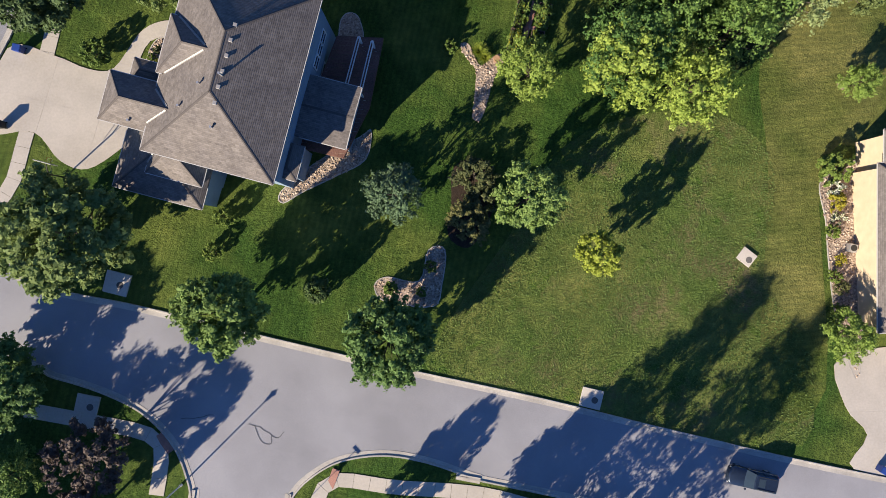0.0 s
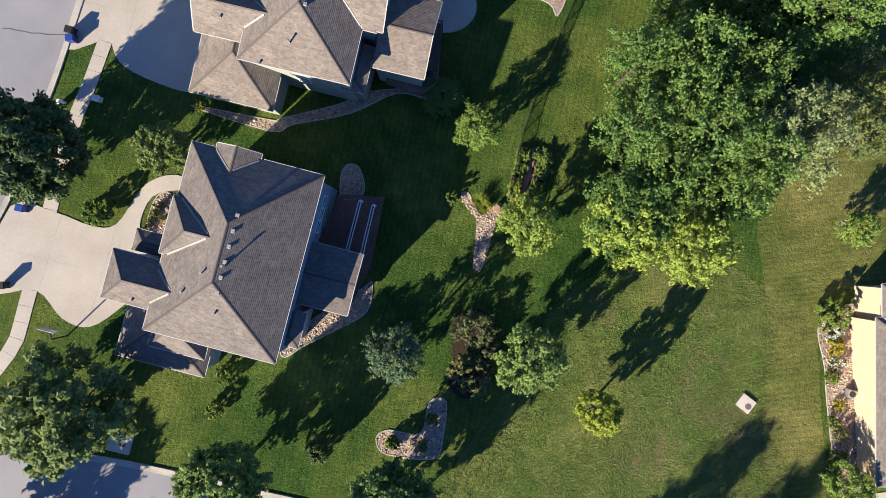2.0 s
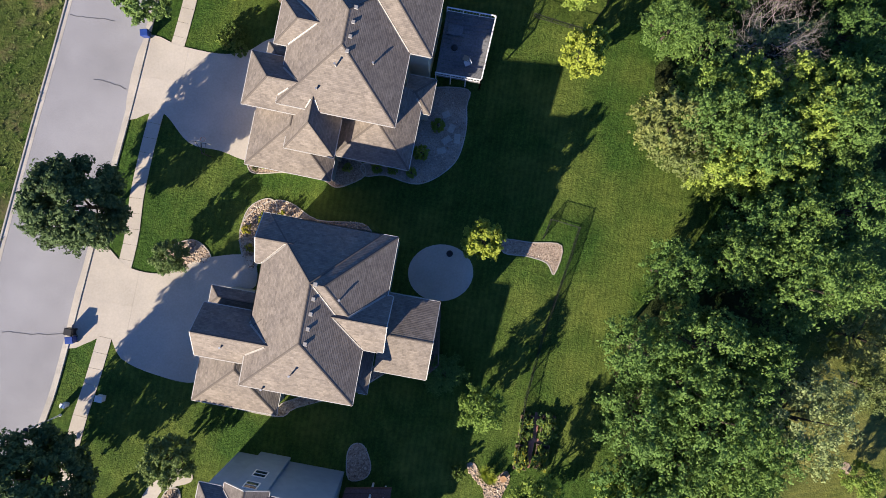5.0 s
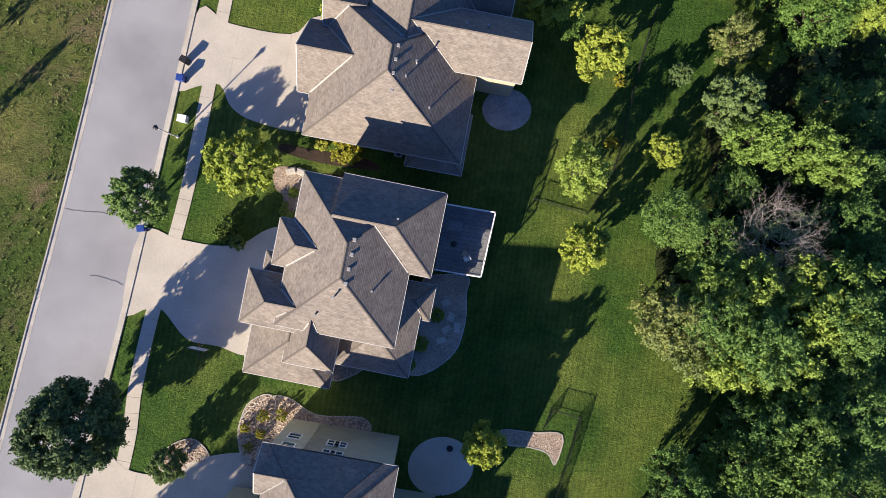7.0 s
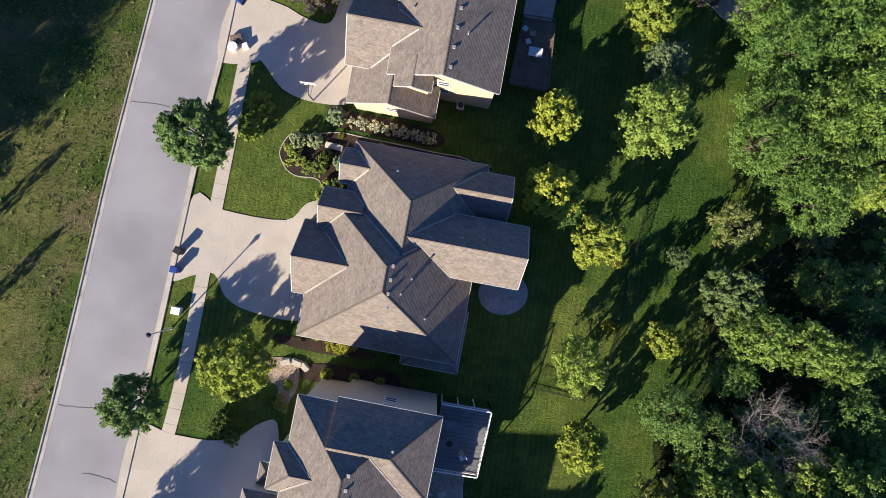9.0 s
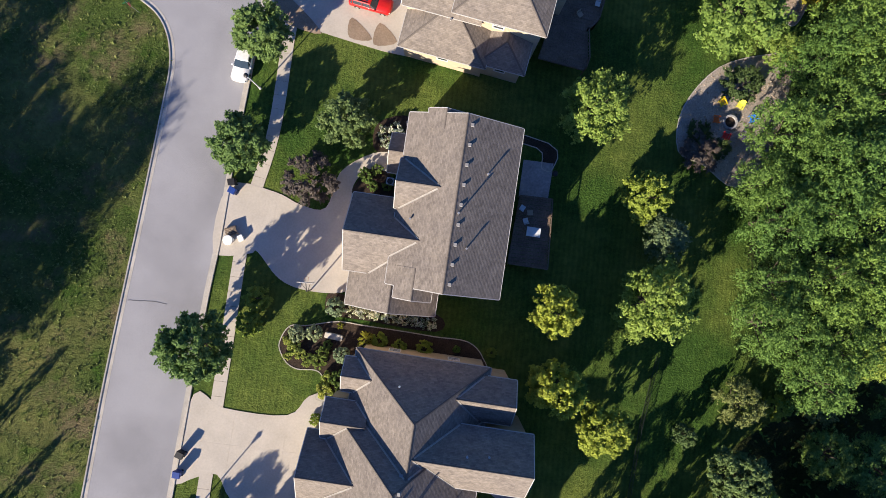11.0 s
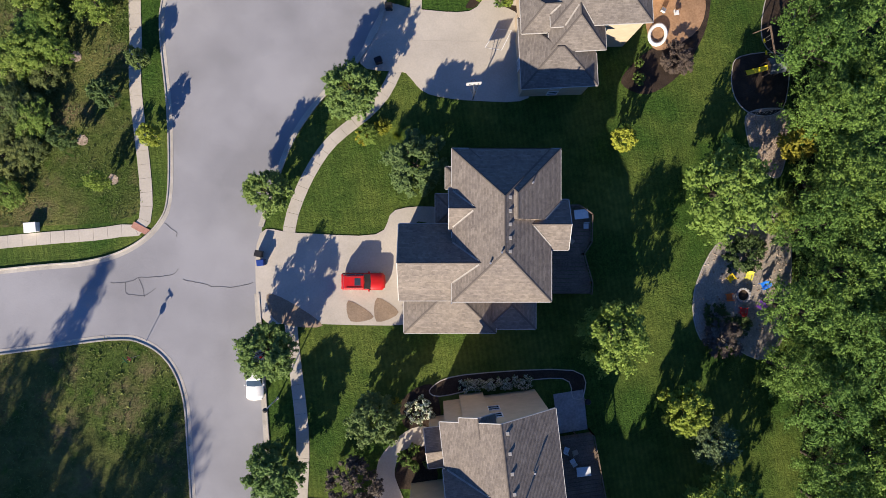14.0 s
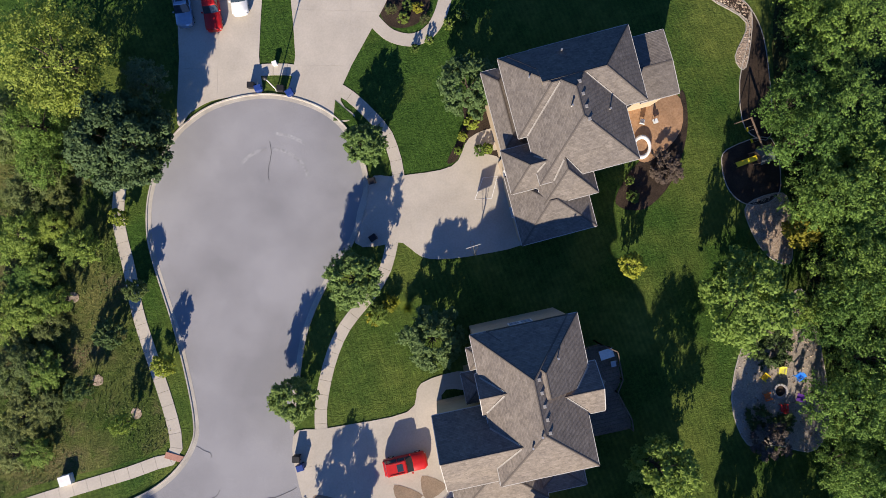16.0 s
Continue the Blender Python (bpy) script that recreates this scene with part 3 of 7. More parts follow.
HOUSE_5 = (2.39, 114.02, -10.00, -13.4, (
    ("main", -0.02, 10.88, -16.32, -0.02, 8.9, "v", "gg", 0.60),
    ("front", -4.4, 3.6, -15.7, -8.1, 7.2, "u", "gn", 0.88),
    ("gable", -0.2, 4.7, -9.2, -4.4, 9.0, "u", "gn", 0.95),
    ("garage", -3.9, 5.1, -19.1, -14.2, 5.8, "v", "gn", 0.69),
    ("porch", -1.7, 0.9, -5.5, -1.5, 5.0, "u", "gn", 0.70),
    ("side", 0.88, 4.48, -17.47, -14.47, 9.47, "v", "gn", 0.60),
    ("bump", 1.78, 5.18, -1.47, 0.43, 10.0, "v", "ng", 0.60),
))
HOUSE_6 = (12.34, 137.82, -11.60, -20.0, (
    ("main", 0.0, 9.6, -14.8, 0.0, 8.2, "v", "hh", 0.64),
    ("north", 1.6, 10.5, -6.9, 0.0, 8.2, "v", "nh", 0.62),
    ("east", 4.4, 11.3, -9.8, -4.9, 8.0, "u", "ng", 0.62),
    ("front", -5.2, 3.1, -14.8, -7.2, 6.6, "u", "gn", 0.88),
    ("gable", -0.3, 3.6, -7.9, -3.8, 8.0, "u", "gn", 0.80),
    ("garage", -4.8, 4.6, -18.3, -12.5, 4.4, "v", "hn", 0.60),
    ("south", 3.5, 8.7, -17.9, -13.1, 4.3, "v", "hn", 0.50),
    ("porch", -1.6, 1.2, -7.3, -4.1, 4.6, "u", "hn", 0.40),
    ("bay", -0.6, 0.6, -3.7, -1.5, 6.0, "v", "hh", 0.40),
))
HOUSE_7 = (29.63, 159.47, -13.60, -17.0, (
    ("main", 0.62, 11.07, -13.42, -0.07, 6.8, "v", "hh", 0.62),
    ("west", -0.28, 5.17, -8.37, -0.10, 6.8, "u", "hn", 0.62),
    ("north", 2.97, 13.37, -7.87, -0.03, 6.8, "u", "nh", 0.62),
    ("porch", -1.93, 1.07, -9.2, -0.37, 4.2, "v", "hh", 0.50),
    ("front", -2.23, 3.17, -13.57, -8.97, 5.6, "u", "hn", 0.85),
    ("bay", 0.57, 6.47, -15.62, -9.67, 5.6, "v", "hn", 0.82),
    ("garage", -2.33, 5.77, -18.97, -11.47, 4.2, "u", "hh", 0.50),
    ("rear", 13.57, 17.87, -7.67, -0.77, 4.0, "u", "ng", 0.10),
))
HOUSE_8 = (41.23, 8.14, -4.40, -0.1, (
    ("main", 0.0, 13.3, -16.1, 0.0, 4.2, "v", "hh", 0.60),
    ("north", 0.6, 13.3, -1.6, 3.2, 4.2, "u", "hh", 0.60),
))
HOUSE_9 = (-42.4, -21.3, 1.3, 5.0, (
    ("main", -15.0, 0.0, -13.0, 0.0, 8.6, "u", "hh", 0.45),
))
MAPLE = [(-19.2, -5.5, 3.9, 8.5), (-4.8, -8.1, 4.2, 8.5), (-27.3, 68.1, 2.9, 6.5), (-20.3, 93.6, 3.6, 8.6), (-12.5, 125.3, 3.2, 5), (-15.6, 113.6, 3.2, 5), (-7.1, 141, 2.6, 4.3), (4.8, 148.4, 3.2, 4.6), (13.4, 160.3, 2.5, 4.3), (-31.2, -23.8, 2.5, 7.0), (-38.7, -11.7, 4.2, 5.6), (-7.1, -27, 2.3, 7), (3.8, -27.7, 3.1, 8)]
ASH = [(-32.2, 1, 5.7, 9.5), (-11.6, -3.8, 1.3, 3.5), (-25.6, 24.1, 2.5, 6), (-25.7, 42.6, 1.8, 4), (32.5, 74.9, 3.2, 7), (28.1, 78.9, 1.3, 3), (-4.3, 115.1, 3, 5.5), (8.6, 138.5, 3.6, 4.7), (-15.8, 159.7, 1.3, 3), (-25.5, 153.8, 1.3, 4.5), (-20.1, 157.1, 1.6, 4), (26.5, 159.8, 3.6, 6)]
SPRUCE = [(-4.4, 5, 3, 7), (28.4, 99.9, 2.7, 5.5), (-3, 178.6, 2.6, 5), (-44.1, 77.2, 0.8, 4.6), (-43.6, 86, 0.8, 4.6)]
LINDEN = [(7.9, 4.7, 3.4, 8)]
YELLOW = [(14.4, -0.5, 2.1, 6.5), (4.4, 42.6, 2.1, 7), (-17.4, 71, 3.4, 6.5), (19, 81, 2.8, 6.5), (15.5, 60.9, 2.5, 7), (25.1, 70.6, 1.9, 5), (38.6, 80.6, 1.5, 3), (14.9, 93.6, 2.6, 9), (14.1, 86.3, 2.8, 9), (26.5, 104.5, 2.7, 6), (31.4, 133.6, 1.4, 4), (-17.1, 151.4, 1.3, 3), (-13.4, 167.5, 1, 2.8)]
LIME_0 = [(16.6, 16.7, 3.8, 11), (23.1, 15, 3.7, 10), (3.2, 26.4, 2.3, 5.5), (8.2, 16.8, 2.9, 6.5), (41.5, 16.7, 1.9, 4.5), (38.8, -8.3, 2.5, 5), (19.7, 18.9, 3.1, 10), (15.9, 68.8, 2.8, 7.5), (33.8, 70.9, 3.1, 10.5), (38.8, 69.3, 3, 10.5), (41.9, 67.5, 2.4, 10), (31.1, 51.4, 4.2, 10), (37, 53.1, 4.2, 10.5), (34.1, 47.9, 3.8, 10)]
LIME_0 += [(28.3, 48.8, 3.3, 9), (31, 56.2, 3.3, 10), (36, 56.8, 3.4, 9.5), (40.9, 56, 3.5, 10.5), (27.8, 56.6, 3, 9), (25.6, 93.5, 4.2, 9), (49.6, 84.8, 2.8, 6), (21.8, 114.4, 3.8, 8), (39.4, 124.2, 5.2, 8.5), (4.8, 143.6, 1.2, 1.6), (-23.3, 163.1, 1.5, 4.5), (-23.6, 148.2, 1.2, 4.5), (-18.2, 166.9, 2.2, 4), (59, 128.8, 2.8, 10), (44.4, 119.6, 1.9, 6)]
LIME_1 = [(-23.6, 171.3, 3, 3.5), (-23.4, 166.9, 1.8, 2.5), (-26.6, 164.6, 2.4, 3), (-28.8, 157.5, 2.4, 2.5), (-20.2, 170.7, 1.8, 2.5), (-33.8, 150.7, 1.8, 2), (-28.7, 164.6, 3, 3)]
LIME = LIME_0 + LIME_1
OAK = [(-36.2, 23.6, 5.0, 10), (-32.1, 47.6, 4.6, 10), (-7.8, 173.2, 5.4, 9)]
WOOD_0 = [(17.1, 18, 4.4, 11), (18, 31.8, 3.5, 13), (23.1, 32.2, 4.1, 14), (28.7, 30.9, 3.2, 13), (17.4, 25.7, 3.7, 13), (23.7, 25, 4.3, 14), (21.3, 28.7, 3.6, 14), (28.6, 23.2, 3.6, 13), (33.1, 37.2, 4.5, 13), (27.5, 39.5, 3.2, 12), (37.9, 37.1, 3.8, 12), (20.2, 21.4, 3.6, 12), (26.5, 20.1, 3.6, 12), (33.3, 42.7, 3.9, 12), (39.7, 43.6, 4.4, 12), (30.6, 50.7, 4.6, 12), (39.4, 52.1, 4, 12), (26.3, 27.4, 3.6, 13), (-0.1, 29.7, 2.1, 3), (25, 63.2, 3.1, 7.5), (27.9, 60.2, 3.5, 8), (32, 66.4, 2.6, 6), (26.8, 53.7, 3.4, 11), (45.5, 59.2, 3, 9)]
WOOD_1 = [(44.8, 52.5, 3.4, 10), (30.5, 42.8, 3.3, 11), (34.3, 39.2, 3.7, 12), (22.3, 38.7, 3.2, 11), (39.5, 47.9, 3.3, 10), (43.2, 62.2, 3.5, 8), (45.6, 67.5, 2.7, 7), (48, 73.6, 3.6, 6), (43.4, 75.1, 3, 5), (-37.2, -19.3, 2.7, 6)]
WOOD = WOOD_0 + WOOD_1
COTTON = [(32, 24.6, 4.4, 13), (34.8, 27, 2.6, 12), (35.6, 59.8, 4.3, 7)]
OLIVE = [(41.9, 31, 3.4, 8), (24.4, 52.8, 3.5, 9), (42.4, 25.9, 2.2, 7), (43.8, 80.6, 2.3, 4), (34.2, 82, 2.5, 6), (23.3, 53.8, 3.2, 9), (25.8, 50.3, 2.8, 8), (-18.6, 181.8, 3.6, 5), (-19.8, 175.4, 2.7, 3.5), (-17.1, 175.9, 2.4, 3.5), (-30.9, 159.5, 2.7, 3), (-32.9, 154.4, 2.4, 2.5), (-30.2, 154.1, 1.7, 2), (-18.2, 173.1, 1.5, 2), (-35.7, 152, 2.4, 2.5), (-29, 163.5, 2.5, 2.5), (-25.9, 161.8, 1.8, 2), (-29.2, 158.9, 2.1, 2.5), (-31.7, 155.3, 2.4, 2.2)]
PLUM = [(-8.8, 109.4, 3.1, 4.5), (-30.9, -18.7, 4.1, 6.2), (34, 109, 2.4, 2.2), (41.3, 140.2, 2.2, 1.6)]
ORANGE = [(50, 126.5, 2.3, 5)]
RUST = [(-17.9, 51.9, 0.6, 0.9), (-18.1, 51.2, 0.4, 0.6), (24, 172.5, 0.8, 1.2), (26.8, 169.5, 0.7, 1), (-27.2, 18.9, 0.5, 0.8), (-28.2, 17.3, 0.5, 0.8), (-28.6, 15.7, 0.4, 0.8), (3, 7, 2.3, 3), (2.1, 2.8, 2.5, 3), (3.6, 4.6, 1.9, 2.5), (39.8, -3.8, 0.9, 1.2)]
SHRUB_0 = [(24.9, 170.9, 0.8, 1.2), (26.1, 171.9, 0.8, 1), (-27.8, 18.2, 0.5, 0.8), (-28.5, 16.5, 0.5, 0.8), (0.8, 19.9, 0.9, 1.5), (-32.5, 18.3, 1.5, 2.2), (-20.4, 2.9, 1.2, 2), (-21.5, -0.3, 1, 1.5), (39.2, 8.2, 1.9, 2.5), (-4.9, -3.8, 0.7, 1), (-2.1, -4.2, 0.6, 1), (-1.2, -1.7, 0.7, 1), (39.1, 1.7, 0.9, 1), (39.1, -2.7, 0.8, 1), (-9.6, 90.5, 1.0, 1.2), (-9.1, 91.2, 0.8, 1.3), (-10.5, 90.7, 0.6, 0.8), (-7.6, 88.5, 1.0, 1.5), (-7.4, 87.4, 0.8, 1.2), (-8.5, 91.9, 0.6, 0.8)]
SHRUB_1 = [(-19.9, 65.5, 0.9, 1.4), (-21, 64.7, 0.7, 1.3), (-19.1, 63.5, 1, 1.5), (-20, 64.3, 0.7, 1.3), (-19.2, 65, 0.7, 1.3), (-20.7, 63.9, 0.6, 1.1), (-3.2, 109.4, 1, 1.2), (-1.9, 110, 0.7, 1), (-2.4, 108.3, 0.7, 1), (-1, 108.1, 0.6, 0.9), (24.2, 153.4, 0.8, 1), (30.9, 167.7, 0.9, 1.4), (29, 167.7, 0.8, 1.2)]
SHRUB_2 = [(26, 167.2, 0.6, 1), (24.1, 167.2, 0.6, 1), (25.9, 157.3, 0.9, 1.2), (36.2, 139.6, 0.9, 1.2), (37, 141.4, 0.6, 1), (-5.1, -3.7, 0.8, 1), (-11.7, -3.9, 1.3, 3), (39.5, -6.3, 1, 1.4)]
SHRUB = SHRUB_0 + SHRUB_1 + SHRUB_2
GOLDSHRUB = [(26.9, 171.1, 0.8, 1), (-27, 17.8, 0.4, 0.8), (21.8, 78.7, 0.8, 1.2), (20.3, 71.9, 0.9, 1.5), (-8.3, 72.3, 1.4, 1.5), (-19, 45, 0.6, 1), (-18.8, 43.1, 0.5, 1), (-17.3, 46, 0.7, 1.2), (-15.4, 46, 0.7, 1.2), (-17.6, 44.3, 0.6, 1), (-7.3, 71.9, 1.2, 1.3), (-2.2, 115.3, 0.7, 1), (4.1, 143.6, 0.9, 1.2), (6.5, 144, 1, 1.4), (-23.8, 28.8, 0.6, 0.7), (39.6, 4.7, 1.1, 1.3), (39.8, -1.1, 0.7, 0.8), (-4.6, 92.1, 1.0, 1.3), (-7.1, 93.8, 0.4, 0.9)]
WILLOW = [(-9.2, 184, 6.4, 11)]
FIR = [(4.8, -30.2, 4.8, 14.6), (11.6, -33.6, 4.8, 14.6), (-50.8, 115.9, 2.7, 13)]
THICKET_0 = [(-62.5, 81, 5.6, 23), (-67, 84, 5.8, 20), (-60, 86, 5.6, 22), (-67, 92, 5.8, 17), (-62, 96, 5.6, 17), (-69, 101, 5.6, 17), (-63, 106, 5.6, 17), (-69, 111, 5.6, 16), (-56.2, 102.9, 5.1, 12.5), (-55.2, 97.4, 5.1, 13), (-54.7, 91, 5, 13), (-54.1, 85.3, 4.5, 12), (-60.3, 105.2, 5.1, 13), (-61.1, 98.4, 5, 13), (41.6, 83.7, 3.8, 9)]
THICKET_0 += [(15.5, 85.5, 2.5, 6), (39.5, 100.6, 4.2, 10), (44.8, 101.7, 4.5, 10), (49.7, 99.2, 4.2, 10), (38.2, 94.1, 3.7, 9), (43.1, 93.2, 4.3, 10), (48, 91.2, 3.9, 10), (39.8, 88, 3.7, 9), (44.7, 86.6, 3.7, 9), (38.4, 104.5, 3, 9), (51.6, 104.1, 3.7, 10), (48.4, 118.8, 3.5, 10), (52.8, 120.7, 4.3, 10), (47, 112.1, 3.9, 10), (51, 113.4, 4, 10), (44.4, 106.4, 3.7, 10)]
THICKET_1 = [(46.8, 106, 4.4, 11), (52.4, 108.2, 3.6, 10), (41.6, 102.1, 3.4, 9), (48, 93.9, 3.8, 11), (36.5, 90.2, 3.4, 10), (54.4, 127.5, 4.3, 10), (54.2, 115.4, 3.7, 10), (54.6, 135.3, 4, 10), (60.6, 135.4, 4.4, 10), (52.4, 128.7, 3.8, 10), (57.7, 127.5, 4.1, 10), (50.6, 121.4, 4, 10), (56, 139.2, 3.2, 9), (64.9, 143.3, 4.4, 10), (70.5, 141.6, 4.5, 10), (61.2, 141, 3.5, 9)]
THICKET_2 = [(57.5, 133.6, 3.2, 8), (59.2, 130.1, 4.3, 10), (55.7, 123.5, 4, 10), (51.9, 117.3, 3.6, 10), (46.1, 117.4, 3.3, 9), (41.6, 110, 3.8, 10), (64, 145.8, 3.2, 8), (66.5, 150.4, 3.9, 9), (69.8, 149.8, 4.5, 10), (-15.2, 180.2, 3.3, 6), (-17.1, 176.5, 2.7, 5), (-25.6, 166.3, 2.5, 2.5)]
THICKET = THICKET_0 + THICKET_1 + THICKET_2
HYDRANGEA = [(-0.6, 114.1, 1, 1.3), (0.7, 114.2, 0.9, 1.3), (-0.5, 112.8, 0.9, 1.2), (0.8, 113, 0.8, 1.2), (-5.8, 95.2, 0.72, 1), (-5, 95, 0.72, 1), (-4.3, 94.8, 0.72, 1), (-3.5, 94.6, 0.72, 1), (-2.7, 94.4, 0.72, 1), (-2, 94.2, 0.72, 1), (-1.2, 94, 0.72, 1), (-0.5, 93.8, 0.72, 1), (0.3, 93.6, 0.72, 1)]
HYDRANGEA += [(1.1, 93.4, 0.72, 1), (1.8, 93.2, 0.72, 1), (2.6, 93, 0.72, 1), (5.4, 114.3, 0.8, 1), (6.2, 114, 0.8, 1), (7.1, 113.8, 0.8, 1), (7.9, 113.5, 0.8, 1), (8.7, 113.3, 0.8, 1), (9.5, 113, 0.8, 1), (10.4, 112.8, 0.8, 1), (11.2, 112.5, 0.8, 1), (12, 112.3, 0.8, 1), (39.7, 6.2, 1.1, 1), (39.8, 3.1, 0.8, 0.9)]
GLOBE = [(-5.9, 50.6, 0.6, 0.8), (-4.3, 50.4, 0.6, 0.8), (-2.4, 50.0, 0.6, 0.8), (-1.3, 52.0, 0.9, 1.1), (0.6, 54.8, 0.8, 1.0), (-13.5, 68.2, 0.6, 0.8), (-14.6, 66.3, 0.55, 0.7), (-9.6, 69.0, 0.7, 0.9), (-6.8, 68.4, 0.6, 0.8), (-4.2, 67.8, 0.6, 0.8), (25.0, 156.5, 0.9, 1.3), (23.3, 155.7, 0.6, 0.8), (22.0, 154.6, 0.5, 0.6), (25.0, 153.1, 0.7, 0.9), (-15.3, 97.4, 1.5, 2.1), (-16.3, 95.0, 1.5, 2.1), (-3.1, 91.8, 0.95, 1.4), (-1.1, 91.0, 0.85, 1.2), (1.5, 90.6, 0.95, 1.4), (4.9, 90.1, 0.45, 0.7), (8.6, 89.4, 0.6, 0.9), (-10.3, 84.4, 0.75, 0.9)]
SILVER = [(-11.6, 93.4, 0.95, 1.4), (-9.8, 93.3, 0.95, 1.4), (-7.1, 90.8, 0.95, 1.5), (-7.4, 95.8, 1.1, 1.7)]
SPURGE = [(-17.0, 51.4, 0.5, 0.5), (-16.2, 51.2, 0.45, 0.5), (-15.4, 51.1, 0.5, 0.5), (-14.2, 50.9, 0.45, 0.5), (-13.0, 50.6, 0.45, 0.5), (-8.9, 50.8, 0.55, 0.6), (-14.0, 65.9, 0.5, 0.5), (-14.4, 67.0, 0.4, 0.5), (-10.5, 73.0, 0.7, 0.7), (-12.1, 92.0, 0.85, 0.8), (-11.4, 91.2, 0.65, 0.7), (-12.6, 92.7, 0.65, 0.7), (-8.9, 88.5, 0.75, 0.8), (-9.3, 87.4, 0.85, 0.8), (-8.4, 86.6, 0.65, 0.7), (-7.5, 86.5, 0.55, 0.7), (-9.6, 86.8, 0.5, 0.5), (-12.8, 91.2, 0.5, 0.5), (-10.9, 90.2, 0.5, 0.5)]
JUNIPER = [(40.3, 116.4, 2.7, 1.2), (34.6, 111.4, 1.6, 1), (36.6, 109.3, 1.5, 1)]
DEAD = [(33.6, 61.4, 4.9, 11)]
VEGETABLE = [(8, 24.5, 0.84, 0.8), (7.9, 23.7, 0.84, 0.8), (7.6, 22.7, 0.84, 0.8), (9.9, 24.2, 0.96, 0.8), (10.4, 23.4, 1.08, 0.8), (9.8, 22.5, 0.84, 0.8), (7.3, 21.2, 0.84, 0.8), (7, 20.3, 0.72, 0.8), (9.4, 21, 0.84, 0.8), (9.1, 20.1, 0.96, 0.8)]
CARS = [(-1.0, 128.6, -20, 5.2), (-15.2, 122.8, -108, 4.1), (29.8, -22.2, 167, 6.0), (4.2, 184.4, -113, 5.7), (6.9, 182.8, -113, 7.7), (10.1, 182.4, -113, 5.6)]
BINS = [(-35.9, 35.9), (-35.8, 35.1), (-24, 82.5), (-24.4, 80.6), (-28.5, 65.3), (-10.6, 135.3), (-10.7, 134.3), (-17.2, 109.9), (-17.2, 109), (11.9, 156.7), (8.7, 151.2), (6.1, 172.9), (6.6, 172.2), (9.3, 170), (8.7, 170.9), (-39.6, 18.7), (-41, 11.5), (43, -21.6)]
LAMPS = [(-37.2, 27.9), (-25.1, 74.6), (-24.3, -21.9), (-13.8, 120), (8.2, 171.2)]
HOOPS = [(-35.4, 6.7), (-22.5, 52.5), (-9.9, 97.8), (17.3, 143.7)]
PADS = [(-30.4, -3.2), (-32.8, -14.4), (14.4, -14.5), (30.3, -0.8)]
CHAIRS = [(37.8, 114.7), (39.9, 114.2), (41.2, 112.6), (36.8, 112.8), (37.7, 110.8), (39.9, 110.7)]
PIT = [(38.5, 112.4)]
SLIDE = [(48, 136.4), (51.8, 135.7)]
BOXES = [(-36.6, 28.9), (-33.3, 29.3), (-24.4, 76.4), (-32.8, 146.4), (9.6, 173.8)]
FENCE_1 = [(10.8, 42.5), (11.8, 44.5), (14.7, 43.5), (13.4, 40.2), (10.4, 33.3), (8, 26.5), (6.6, 20.4)]
FENCE_2 = [(11.4, 66.3), (17, 64.4), (19.4, 67.3), (21.3, 71.5), (23.9, 80.1), (26.7, 87.1)]
PATIO = [(0.1, 39.6), (9.2, 76.1)]
DECK3 = [(2.1, 66), (6.9, 64.9), (5.1, 58.6), (0.6, 59.6)]
DECK1 = [(-9.9, 19.9), (-5.6, 19.7), (-6.9, 13.2), (-9.3, 8.5), (-13.9, 9.6)]
DECK1_PERGOLA = [(-7.6, 19.2), (-8.9, 14.3), (-6.4, 18.8), (-7.5, 14.2)]
DECK2 = [(-4.8, 37.6), (-0.1, 36.7), (-0.6, 30.8), (-2, 29.8), (-5.6, 31)]
DECK5 = [(13.2, 105.8), (16.5, 105.1), (15.3, 97.7), (11.2, 98.7)]
TERRACE5 = [(14.2, 109.9), (17.5, 109.2), (16.4, 105.1), (13.2, 105.8)]
DECK6 = [(20.6, 129.4), (23.6, 128.4), (24.6, 127), (23.5, 124.2), (22.3, 123.3), (22.1, 120.1), (21.6, 119), (16.7, 120.8)]
DECK7 = [(41.5, 148.9), (47.7, 147.2), (45.8, 143.1), (40.5, 142), (39.4, 143.9)]
TUB7 = [(40.5, 143.9)]
TRAILER = [(-18, 103.8)]
RAISED = [(7.9, 23.6), (10.1, 23.4), (7.2, 20.7), (9.3, 20.6)]
PLOT_PATH = [(9.0, 25.0), (9.6, 24.8), (8.85, 22.4), (9.9, 22.1), (9.8, 21.7), (8.7, 22.0), (8.0, 19.5), (7.4, 19.7), (8.1, 22.1), (7.3, 22.3), (7.4, 22.7), (8.25, 22.5)]
CRACK_1 = [(-26.7, 137.9), (-25.2, 137.3), (-23.4, 137.2), (-20.7, 136.4), (-19.4, 136.8)]
CRACK_2 = [(-25.2, 137.3), (-25.5, 136.2), (-23.9, 135.3), (-22.4, 135.5)]
CRACK_3 = [(-19.3, 135.5), (-17.3, 134.3), (-15.6, 133.2), (-12.3, 132.5)]
CRACK_4 = [(-23.7, 137.2), (-23.7, 136.1), (-23.7, 135.1)]
CRACK_5 = [(-18.2, -16.4), (-16.9, -16.9), (-15.6, -17.7), (-15, -17.2)]
CRACK_6 = [(-17.7, -16.5), (-17.1, -18), (-16.2, -18.3), (-16.1, -17.4)]
CRACK_7 = [(-24.4, -15.8), (-23.1, -15.7), (-21.3, -15.5)]
CRACK_8 = [(-33.9, 60.9), (-32.2, 60.5), (-30.7, 59.8)]
